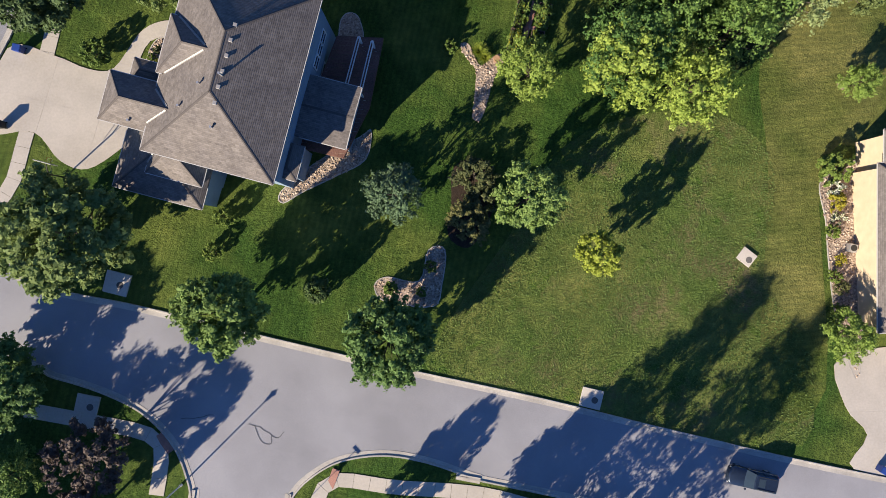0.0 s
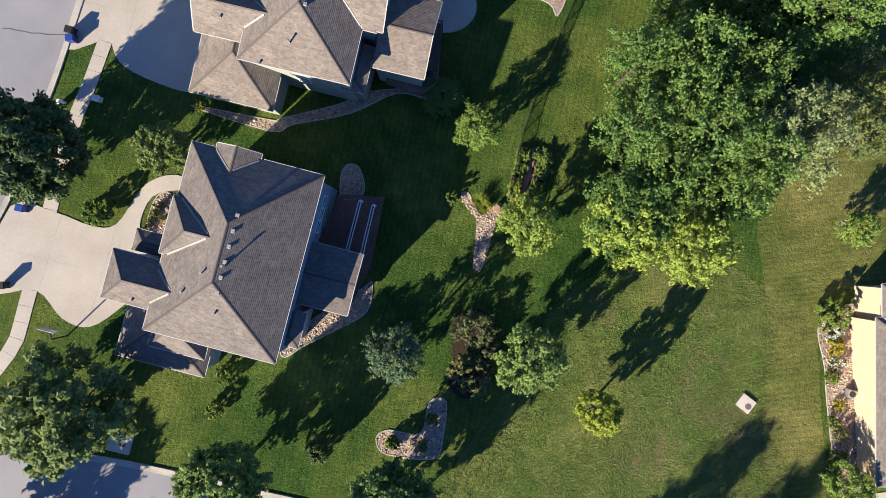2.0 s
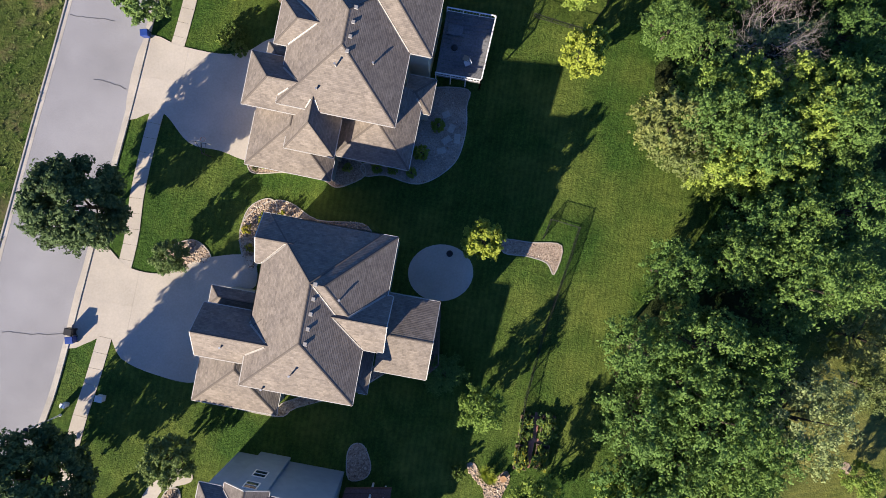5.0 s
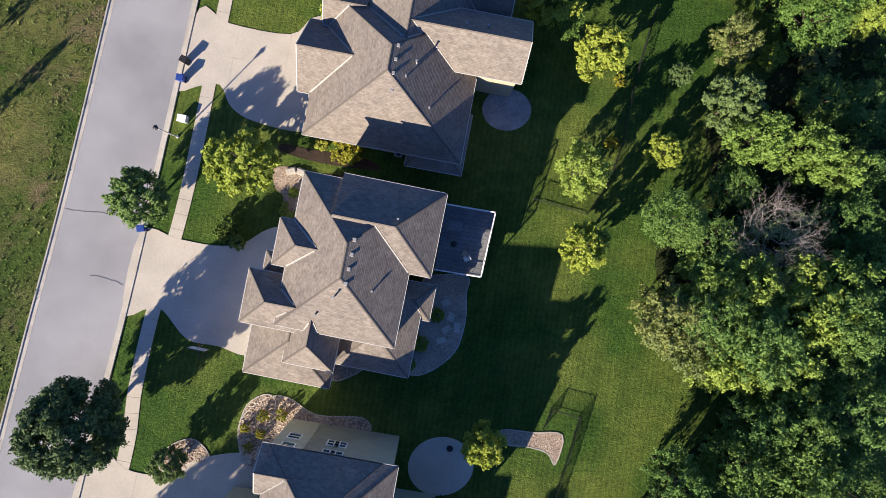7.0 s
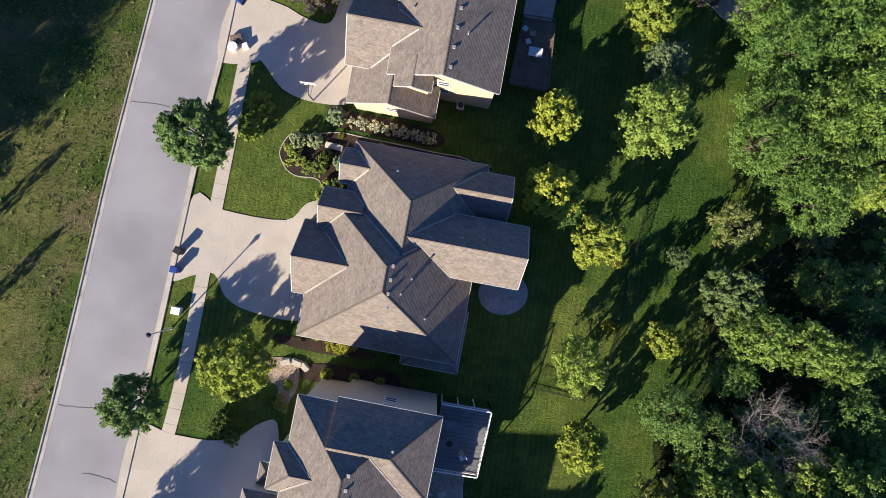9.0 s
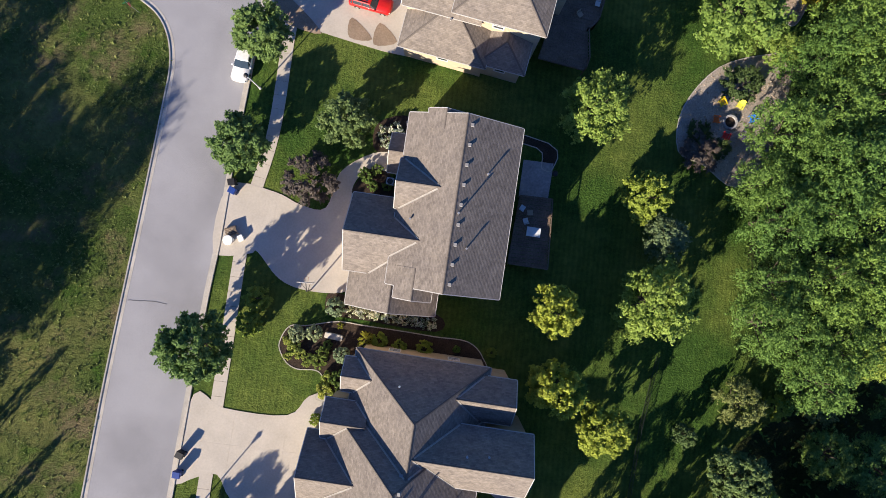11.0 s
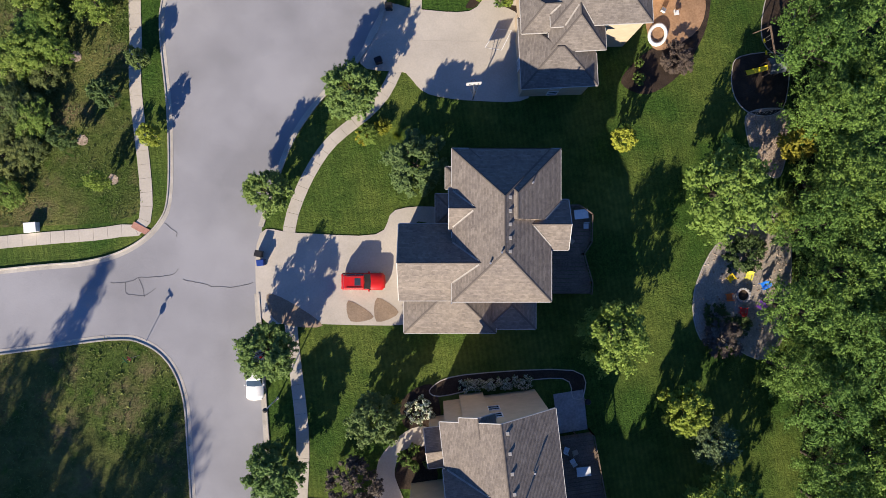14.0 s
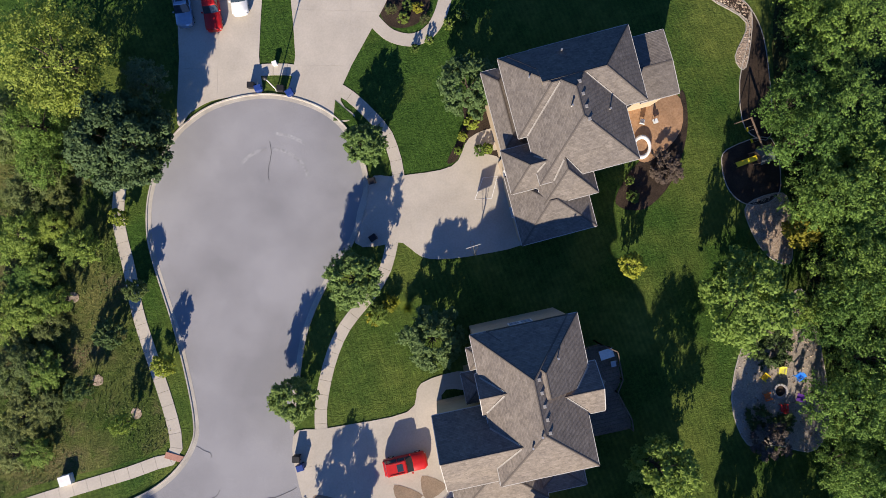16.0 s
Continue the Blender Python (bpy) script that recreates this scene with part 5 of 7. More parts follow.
def fold(bm, a, b, width, drop, lift):
    """A ridge or hip cap: two narrow leaves that fall away from the line."""
    a, b = Vector(a), Vector(b)
    d = b - a
    if d.length < 0.05:
        return
    s = Vector((-d.y, d.x, 0)).normalized() * width / 2
    up = Vector((0, 0, lift))
    rows = [[bm.verts.new(p + k * s + up - Vector((0, 0, drop * abs(k)))) for k in (1, 0, -1)] for p in (a, b)]
    for k in (0, 1):
        bm.faces.new((rows[0][k], rows[0][k + 1], rows[1][k + 1], rows[1][k]))


def house(plan, roof_mat, wall_mat, label, vents, pipes, blind=False, more=()):
    x, y, z0, turn, wings = plan
    home = tagged(new("house"), label, "house")
    home.matrix_world = pose(x, y, z0, 0, 0, turn)
    m = home.matrix_world.copy()

    def over(u, v, skip=None):
        """The highest roof over a place."""
        hs = [h for w in wings if w is not skip for h in [wing_height(w, u, v)] if h is not None]
        return max(hs) if hs else None

    def window_at(turnm):
        """A sash window on a wall that faces +x."""
        bm = bmesh.new()
        for y0, y1, q0, q1 in ((-0.62, -0.52, -0.8, 0.8), (0.52, 0.62, -0.8, 0.8), (-0.52, 0.52, -0.8, -0.7), (-0.52, 0.52, 0.7, 0.8), (-0.52, 0.52, -0.03, 0.03)):
            box(bm, 0.0, 0.07, y0, y1, q0, q1, turnm)
        frame_ob = part("window", bm, WHITE, home)
        bm = bmesh.new()
        box(bm, 0.004, 0.025, -0.52, 0.52, -0.7, 0.7, turnm)
        part("pane", bm, GLASS, frame_ob)

    for w in wings:
        name, u0, u1, v0, v1, ze, axis, ends, pitch = w
        faces, caps = wing_faces(w)
        # roof slab
        bm = bmesh.new()
        uv = bm.loops.layers.uv.new("slope")
        for f in faces:
            vs = [bm.verts.new(p) for p in f]
            face = bm.faces.new(vs)
            o = Vector(f[0])
            e = (Vector(f[1]) - o).normalized()
            n = e.cross(Vector(f[2]) - o).normalized()
            up = n.cross(e)
            for loop in face.loops:
                q = loop.vert.co - o
                loop[uv].uv = (q.dot(e) + 0.37 * len(name) + u0, q.dot(up))
        bmesh.ops.remove_doubles(bm, verts=bm.verts[:], dist=0.001)
        rim = [ed for ed in bm.edges if len(ed.link_faces) == 1]
        got = bmesh.ops.extrude_edge_only(bm, edges=rim)
        low = [v for v in got["geom"] if isinstance(v, bmesh.types.BMVert)]
        for v in low:
            v.co.z -= 0.2
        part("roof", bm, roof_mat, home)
        # caps along ridges and hips
        for a, b in caps:
            if (Vector(a) - Vector(b)).length > 0.1:
                bm = bmesh.new()
                fold(bm, a, b, 0.2, 0.1 * pitch * (1.0 if abs(a[2] - b[2]) < 0.01 else 0.707), 0.022)
                part("ridge_cap", bm, roof_mat, home)
        # gutters along the level eaves, one for each free run
        for f in faces:
            a, b = Vector(f[0]), Vector(f[1])
            n = Vector((b.y - a.y, a.x - b.x, 0)).normalized()
            k, start = 24, None
            for i in range(k + 1):
                c = a.lerp(b, (i + 0.5) / k) + n * 0.06
                h = over(c.x, c.y, w)
                free = i < k and (h is None or h < ze - 0.1)
                if free and start is None:
                    start = i
                elif not free and start is not None:
                    bm = bmesh.new()
                    strip(bm, a.lerp(b, start / k) + n * 0.04, a.lerp(b, i / k) + n * 0.04, 0.065, -0.02, 0.12)
                    part("gutter", bm, GUTTER, home)
                    start = None
        # rakes on gable ends
        for end in (0, 1):
            if ends[end] == "g":
                a = ((u0, u1) if axis == "u" else (v0, v1))[end]
                b0, b1 = (v0, v1) if axis == "u" else (u0, u1)
                mid, zr = (b0 + b1) / 2, ze + (b1 - b0) / 2 * pitch
                s = 0.04 if end else -0.04
                for b in (b0, b1):
                    bm = bmesh.new()
                    p, q = ((a + s, b, ze), (a + s, mid, zr)) if axis == "u" else ((b, a + s, ze), (mid, a + s, zr))
                    strip(bm, p, q, 0.07, 0.0, 0.2)
                    part("rake", bm, GUTTER, home)
        # walls, with the gable triangles
        inset = 0.42
        lo_u, hi_u, lo_v, hi_v = u0 + inset, u1 - inset, v0 + inset, v1 - inset
        if axis == "u":
            lo_u, hi_u = (u0 if ends[0] == "n" else lo_u), (u1 if ends[1] == "n" else hi_u)
        else:
            lo_v, hi_v = (v0 if ends[0] == "n" else lo_v), (v1 if ends[1] == "n" else hi_v)
        if hi_u - lo_u < 0.4 or hi_v - lo_v < 0.4:
            continue
        foot = min(ter(*(m @ Vector((u, v, 0))).xy) for u in (lo_u, hi_u) for v in (lo_v, hi_v)) - z0 - 0.5
        bm = bmesh.new()
        box(bm, lo_u, hi_u, lo_v, hi_v, foot, ze + 0.3 * pitch)
        for end in (0, 1):
            if ends[end] not in "hs":
                a = ((lo_u, hi_u) if axis == "u" else (lo_v, hi_v))[end]
                b0, b1 = (lo_v, hi_v) if axis == "u" else (lo_u, hi_u)
                mid, zr = (b0 + b1) / 2, ze + (b1 - b0) / 2 * pitch
                tri = [(a, b0, ze + 0.2 * pitch), (a, b1, ze + 0.2 * pitch), (a, mid, zr + 0.2 * pitch)]
                bm.faces.new([bm.verts.new(p if axis == "u" else (p[1], p[0], p[2])) for p in tri])
        part("wall", bm, wall_mat, home)
        if name in SKIP_WINDOWS:
            continue
        # windows on the free walls
        for side, fixed, a, b in () if blind else (("e", hi_u, lo_v, hi_v), ("w", lo_u, lo_v, hi_v), ("n", hi_v, lo_u, hi_u), ("s", lo_v, lo_u, hi_u)):
            n = max(1, int((b - a) / (3.4 if side in "ew" else 6.0)))
            for i in range(n):
                c = a + (b - a) * (i + 0.5) / n
                sgn = 1 if side in "en" else -1
                probe = (fixed + sgn * 0.7, c) if side in "ew" else (c, fixed + sgn * 0.7)
                for zc in () if more and side == "e" else (ze - 1.6, ze - 4.4):
                    px = m @ Vector((*probe, 0))
                    h = over(*probe, w)
                    if zc - 0.9 < ter(px.x, px.y) - z0 or (h is not None and h > zc - 1.2):
                        continue
                    turnm = pose(*((fixed, c, zc) if side in "ew" else (c, fixed, zc)), 0, 0, {"e": 0, "w": 180, "n": 90, "s": -90}[side])
                    window_at(turnm)
    for u, v, zc in more:
        window_at(pose(u, v, zc))
    # valley flashing where two roofs meet
    for i, w in enumerate(wings):
        for w2 in wings[i + 1:]:
            for fa in wing_faces(w)[0]:
                for fb in wing_faces(w2)[0]:
                    na = (Vector(fa[1]) - Vector(fa[0])).cross(Vector(fa[2]) - Vector(fa[0])).normalized()
                    nb = (Vector(fb[1]) - Vector(fb[0])).cross(Vector(fb[2]) - Vector(fb[0])).normalized()
                    d = na.cross(nb)
                    if d.xy.length < 0.25 or abs(d.z) < 0.05:
                        continue
                    # one point of the meeting line
                    ca, cb = na.dot(Vector(fa[0])), nb.dot(Vector(fb[0]))
                    p0 = (ca * nb.cross(d) + cb * d.cross(na)) / d.length_squared
                    d = d.normalized()
                    c0 = (min(q[0] for q in fa + fb) + max(q[0] for q in fa + fb)) / 2, (min(q[1] for q in fa + fb) + max(q[1] for q in fa + fb)) / 2
                    p0 = p0 + d * (Vector((*c0, 0)) - p0).dot(Vector((d.x, d.y, 0))) / d.xy.length_squared
                    good = []
                    for k in range(-110, 111):
                        p = p0 + d * (k * 0.12)
                        ha, hb = wing_height(w, p.x, p.y), wing_height(w2, p.x, p.y)
                        top = over(p.x, p.y)
                        ok = ha is not None and hb is not None and abs(ha - p.z) < 0.06 and abs(hb - p.z) < 0.06 and top < p.z + 0.08
                        if ok:
                            side = Vector((-d.y, d.x, 0)).normalized() * 0.3
                            ok = all((over(p.x + k2 * side.x, p.y + k2 * side.y) or -99) > p.z + 0.04 for k2 in (1, -1))
                        good.append(p if ok else None)
                    run = [p for p in good if p is not None]
                    if len(run) > 6:
                        bm = bmesh.new()
                        s = Vector((-d.y, d.x, 0)).normalized() * 0.085
                        rows = []
                        for p in (run[0], run[-1]):
                            row = []
                            for k in (1, 0, -1):
                                q = p + s * k
                                zs = [(c - n.x * q.x - n.y * q.y) / n.z for n, c in ((na, ca), (nb, cb))]
                                row.append(bm.verts.new((q.x, q.y, max(zs) + 0.05)))
                            rows.append(row)
                        for k in (0, 1):
                            bm.faces.new((rows[0][k], rows[0][k + 1], rows[1][k + 1], rows[1][k]))
                        bmesh.ops.recalc_face_normals(bm, faces=bm.faces[:])
                        if sum(f.normal.z for f in bm.faces) < 0:
                            bmesh.ops.reverse_faces(bm, faces=bm.faces[:])
                        part("valley_flashing", bm, METAL, home)
    # vents along the back of the main ridge, and pipes
    w = wings[0]
    ridge = wing_faces(w)[1][0]
    a, b = Vector(ridge[0]), Vector(ridge[1])
    for i in range(vents):
        run = max((b - a).length / vents, 1.25)
        p = (a + b) / 2 + (b - a).normalized() * (i - (vents - 1) / 2) * run + Vector((0.5, 0, 0))
        h = over(p.x, p.y) or p.z
        bm = bmesh.new()
        box(bm, p.x - 0.13, p.x + 0.13, p.y - 0.13, p.y + 0.13, h - 0.3, h + 0.05, None, 0.02)
        v = part("roof_vent", bm, DARK_METAL, home)
        bm = bmesh.new()
        box(bm, p.x - 0.18, p.x + 0.18, p.y - 0.18, p.y + 0.18, h + 0.05, h + 0.1, None, 0.04)
        part("hood", bm, VENT, v)
    for u, v, tall in pipes:
        h, tall = over(u, v), tall * 0.65
        if h is None:
            continue
        bm = bmesh.new()
        tube(bm, (u, v, h - 0.3), (u, v, h + tall), 0.07 if tall < 1 else 0.1, sides=10)
        v_ob = part("vent_pipe", bm, GUTTER, home)
        bm = bmesh.new()
        tube(bm, (u, v, h + tall), (u, v, h + tall + 0.15), 0.1 if tall < 1 else 0.17, sides=10)
        part("cap", bm, STEEL, v_ob)
    return home


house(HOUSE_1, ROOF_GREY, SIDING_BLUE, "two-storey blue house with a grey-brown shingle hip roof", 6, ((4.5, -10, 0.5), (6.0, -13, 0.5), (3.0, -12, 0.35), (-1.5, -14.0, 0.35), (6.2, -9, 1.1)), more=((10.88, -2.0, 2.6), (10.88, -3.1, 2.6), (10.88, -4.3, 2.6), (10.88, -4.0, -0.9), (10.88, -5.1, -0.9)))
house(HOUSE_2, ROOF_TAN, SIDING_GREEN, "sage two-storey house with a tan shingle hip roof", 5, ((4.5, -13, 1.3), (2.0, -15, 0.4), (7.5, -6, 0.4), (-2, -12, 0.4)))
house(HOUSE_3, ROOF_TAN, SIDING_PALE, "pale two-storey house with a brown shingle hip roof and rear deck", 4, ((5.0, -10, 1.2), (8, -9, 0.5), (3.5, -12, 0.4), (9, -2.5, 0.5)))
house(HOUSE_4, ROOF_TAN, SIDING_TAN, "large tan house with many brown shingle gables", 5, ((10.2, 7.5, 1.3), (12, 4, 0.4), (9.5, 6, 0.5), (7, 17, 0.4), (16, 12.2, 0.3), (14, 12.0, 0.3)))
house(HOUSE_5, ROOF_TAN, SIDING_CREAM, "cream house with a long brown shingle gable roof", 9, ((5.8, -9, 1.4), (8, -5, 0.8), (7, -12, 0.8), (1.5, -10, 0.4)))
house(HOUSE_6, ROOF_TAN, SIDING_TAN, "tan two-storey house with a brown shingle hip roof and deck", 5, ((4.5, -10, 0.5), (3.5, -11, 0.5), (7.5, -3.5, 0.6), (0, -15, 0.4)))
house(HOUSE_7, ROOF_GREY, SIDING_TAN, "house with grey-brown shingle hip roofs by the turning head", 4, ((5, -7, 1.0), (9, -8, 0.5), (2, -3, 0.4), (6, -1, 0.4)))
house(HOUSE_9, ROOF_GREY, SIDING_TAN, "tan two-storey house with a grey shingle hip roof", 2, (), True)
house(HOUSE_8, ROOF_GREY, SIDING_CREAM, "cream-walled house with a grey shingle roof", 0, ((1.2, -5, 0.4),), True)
# ---- trees ----
def crown_mesh(name, radius, height, leaf_size, count, seed, clumps=26, low=0.18, cone=0.0, materials=(), blossom=0, loose=1.0):
    """A crown of many small leaves in clumps round a trunk; uneven, with gaps."""
    r = np.random.default_rng(seed)
    cents, rads = [], []
    for i in range(clumps):
        f = (i + 0.5) / clumps
        z = low + (1 - low) * (0.12 + 0.80 * f)
        girth = math.sqrt(max(0.05, 1 - ((f - 0.42) / 0.62) ** 2)) * (1 - cone * f)
        ang = i * 2.39996 + r.uniform(-0.5, 0.5)
        reach = radius * girth * (0.22 + 0.68 * math.sqrt(r.uniform(0.02, 1)))
        cents.append((reach * math.cos(ang), reach * math.sin(ang), z * height))
        rads.append(radius * r.uniform(0.15, 0.33) * (1 - 0.4 * cone * f) * (1.3 if clumps < 20 else 1.0))
    cents, rads = np.array(cents), np.array(rads)
    which = r.choice(clumps, count, p=rads ** 2 / (rads ** 2).sum())
    # twigs that spread out from each clump, with leaves along them
    twigs = 9
    out = cents / np.array([radius, radius, height]) * np.array([1, 1, 0.9]) - np.array([0, 0, 0.25])
    way = out[:, None, :] * 0.8 + r.normal(size=(clumps, twigs, 3)) * np.array([0.75, 0.75, 0.5])
    way /= np.linalg.norm(way, axis=2)[:, :, None]
    reach = r.uniform(0.75, 1.5, (clumps, twigs)) * rads[:, None] * loose
    tw = r.integers(0, twigs, count)
    along = r.uniform(0, 1, count) ** 0.75
    d = r.normal(size=(count, 3))
    d /= np.linalg.norm(d, axis=1)[:, None]
    thick = rads[which] * (0.34 - 0.2 * along)
    pos = cents[which] + way[which, tw] * (reach[which, tw] * along)[:, None] + d * thick[:, None]
    pos[:, :2] *= radius / np.percentile(np.hypot(pos[:, 0], pos[:, 1]), 97)
    pos[:, 2] = np.minimum(pos[:, 2] * height / np.percentile(pos[:, 2], 99.5), height)
    nrm = d * 0.7 + way[which, tw] * 0.35 + r.normal(size=(count, 3)) * 0.4 + np.array([0, 0, 0.5])
    nrm /= np.linalg.norm(nrm, axis=1)[:, None]
    side = np.cross(nrm, r.normal(size=(count, 3)))
    side /= np.linalg.norm(side, axis=1)[:, None]
    fore = np.cross(nrm, side)
    size = leaf_size * r.uniform(0.6, 1.3, count)[:, None]
    blade = np.stack([pos - fore * size * 0.85 + side * size * 0.68, pos - fore * size * 0.85 - side * size * 0.68, pos + fore * size], 1).reshape(-1, 3)
    me = bpy.data.meshes.new(name)
    me.from_pydata([], [], [])
    me.vertices.add(count * 3)
    me.vertices.foreach_set("co", blade.ravel())
    me.loops.add(count * 3)
    me.loops.foreach_set("vertex_index", np.arange(count * 3, dtype=np.int32))
    me.polygons.add(count)
    me.polygons.foreach_set("loop_start", np.arange(0, count * 3, 3, dtype=np.int32))
    for m in materials:
        me.materials.append(m)
    if blossom:
        me.polygons.foreach_set("material_index", (r.uniform(size=count) < blossom).astype(np.int32))
    me.update(calc_edges=True)
    return me, cents


def tree(kind, radius, height, leaf_size, count, seed, label, category="tree", clumps=26, low=0.18, cone=0.0, materials=None, blossom=0, thing_name="tree"):
    me, cents = crown_mesh("crown", radius, height, leaf_size, count, seed, clumps, low, cone, materials or (LEAVES[kind],), blossom, {"oak": 0.55, "ash": 0.65, "linden": 0.75, "maple": 0.8, "plum": 0.75, "shrub": 0.6, "globe": 0.45, "silver": 0.45, "yellow": 0.75, "lime": 0.8}.get(kind, 1.0))
    ob = tagged(new(thing_name), label, category)
    bm = bmesh.new()
    top = height * 0.72
    w = max(0.04, height * 0.022)
    tube(bm, (0, 0, -0.5), (0, 0, height * 0.3), w * 1.25, w, 8)
    tube(bm, (0, 0, height * 0.3), (0.04 * height, 0.02 * height, top), w, w * 0.35, 6)
    for c in cents[:: max(1, len(cents) // 10)]:
        z = max(height * 0.15, c[2] * 0.6)
        tube(bm, (0, 0, z * 0.85), tuple(c), w * 0.45, w * 0.12, 5)
    part("trunk", bm, BARK, ob)
    crown = new("crown", me)
    crown.parent = ob
    return ob


TALLER = {"maple": 1.12, "oak": 1.15, "ash": 1.1, "spruce": 1.1, "yellow": 1.1, "linden": 1.15, "fir": 1.2}  # how much taller than first paced out
TREE_KINDS = {
    # kind: (radius, height, leaf size, leaves, clumps, lowest leaves, taper, label, category)
    "maple": (3.4, 7.5, 0.15, 19000, 96, 0.24, 0.0, "round dark green street tree beside the kerb", "tree"),
    "ash": (3.0, 6.5, 0.13, 17000, 100, 0.2, 0.0, "grey-green garden tree with a loose crown", "tree"),
    "spruce": (2.6, 6.5, 0.093, 11200, 56, 0.08, 0.45, "blue-green conifer on the lawn", "tree"),
    "lime": (3.6, 7.8, 0.14, 10000, 76, 0.2, 0.05, "light green leafy tree on grass", "tree"),
    "yellow": (2.4, 6.0, 0.125, 11500, 72, 0.22, 0.05, "yellow-green young tree on the lawn", "tree"),
    "olive": (2.8, 6.0, 0.108, 7400, 44, 0.12, 0.0, "olive-coloured thin tree at the wood's edge", "tree"),
    "wood": (4.0, 11.0, 0.138, 8600, 84, 0.25, 0.0, "dense green woodland tree among others", "tree"),
    "cotton": (4.2, 12.0, 0.122, 9000, 60, 0.25, 0.0, "pale grey-green tall tree with bare twigs", "tree"),
    "plum": (2.4, 4.5, 0.093, 10100, 44, 0.15, 0.0, "purple-leaved small garden tree on the lawn", "tree"),
    "orange": (2.2, 5.0, 0.108, 7700, 36, 0.2, 0.0, "olive-yellow tree at the wood's edge", "tree"),
    "rust": (1.6, 3.0, 0.101, 3500, 16, 0.05, 0.0, "rusty green shrub in a mulch bed", "shrub"),
    "shrub": (1.0, 1.4, 0.085, 3400, 34, 0.02, 0.0, "rounded green garden shrub in a bed", "shrub"),
    "goldshrub": (0.9, 1.2, 0.076, 1800, 12, 0.02, 0.0, "yellow flowering garden shrub in a bed", "shrub"),
    "hydrangea": (0.8, 1.1, 0.076, 1600, 12, 0.02, 0.0, "hydrangea bush with white flower heads", "shrub"),
    "thicket": (4.0, 11.0, 0.128, 8000, 90, 0.25, 0.0, "dense dark green thicket tree among others", "tree"),
    "vegetable": (0.7, 0.8, 0.076, 1100, 10, 0.02, 0.0, "leafy vegetable plant in a raised bed", "plant"),
    "linden": (3.3, 8.0, 0.12, 15000, 84, 0.15, 0.0, "fresh green round tree on rough grass", "tree"),
    "willow": (5.6, 11.0, 0.135, 13000, 110, 0.15, 0.0, "large yellow-green willow-like tree with drooping sprays", "tree"),
    "oak": (4.7, 9.5, 0.16, 38000, 230, 0.15, 0.0, "broad dense dark green tree by the street", "tree"),
    "fir": (3.2, 13.0, 0.13, 13000, 120, 0.04, 0.62, "tall dark pointed conifer", "tree"),
    "globe": (1.0, 1.4, 0.078, 6500, 80, 0.02, 0.0, "clipped round green shrub in a front garden", "shrub"),
    "silver": (1.0, 1.5, 0.075, 6500, 80, 0.02, 0.0, "clipped round silvery green shrub in a mulch bed", "shrub"),
    "spurge": (0.8, 0.8, 0.085, 2600, 30, 0.02, 0.0, "low lime-yellow leafy plant at a bed's edge", "plant"),
    "juniper": (1.8, 1.2, 0.085, 7000, 30, 0.02, 0.0, "spreading dark juniper on gravel", "shrub"),
}
# more trees between those that stand out in the wood
rng = random.Random(11)
edge = inset(smooth(WOODS, 3, True), 2.2)
known = [p[:3] for group in (WOOD, THICKET, LIME, OLIVE, COTTON, ASH, ORANGE, YELLOW, SPRUCE, DEAD) for p in group]
for _ in range(900):
    x, y, r = rng.uniform(15, 85), rng.uniform(-5, 200), rng.uniform(2.0, 3.6)
    if x < (60 if y < 128 else 74) and inside(x, y, edge) and all(math.hypot(x - a, y - b) > 0.92 * (r + c) for a, b, c in known):
        known.append((x, y, r))
        rng.choice((WOOD, WOOD, WOOD, WOOD, LIME, OLIVE) if y < 82 else (THICKET, THICKET, WOOD, WOOD, LIME)).append((x, y, r, r * rng.uniform(1.7, 2.9)))
PLANTS = {"maple": MAPLE, "ash": ASH, "spruce": SPRUCE, "lime": LIME, "yellow": YELLOW, "olive": OLIVE, "wood": WOOD, "thicket": THICKET, "vegetable": VEGETABLE, "willow": WILLOW, "linden": LINDEN, "oak": OAK, "fir": FIR, "cotton": COTTON, "plum": PLUM, "orange": ORANGE,
          "rust": RUST, "shrub": SHRUB, "goldshrub": GOLDSHRUB, "hydrangea": HYDRANGEA, "globe": GLOBE, "silver": SILVER, "spurge": SPURGE, "juniper": JUNIPER}
for k, (kind, (radius, height, size, count, clumps, low, cone, label, category)) in enumerate(TREE_KINDS.items()):
    flowers = kind == "hydrangea"
    protos = [tree(kind, radius, height, size, count, 100 * k + v, label, category, clumps, low, cone, (LEAVES[kind], BLOSSOM) if flowers else None, 0.55 if flowers else 0,
                   category) for v in range(3 if kind in ("wood", "thicket", "lime", "maple") else 2)]
    first = {}
    rng = random.Random(k)
    spread = {"wood": 1.0, "thicket": 1.0, "cotton": 1.08, "olive": 1.05, "yellow": 0.98, "lime": 1.0, "ash": 0.95}.get(kind, 0.93)
    for i, (x, y, r, h) in enumerate(PLANTS[kind]):
        h *= TALLER.get(kind, 1.0)
        v = i % len(protos)
        m = pose(x, y, ter(x, y), 0, 0, rng.uniform(0, 360)) @ Matrix.Diagonal((spread * r / radius, spread * r / radius, h / height, 1))
        if v in first:
            copy_thing(protos[v], m)
        else:
            first[v] = m
    for v, m in first.items():
        protos[v].matrix_world = m
    for v, ob in enumerate(protos):
        if v not in first:
            for o in (*ob.children_recursive, ob):
                bpy.data.objects.remove(o)


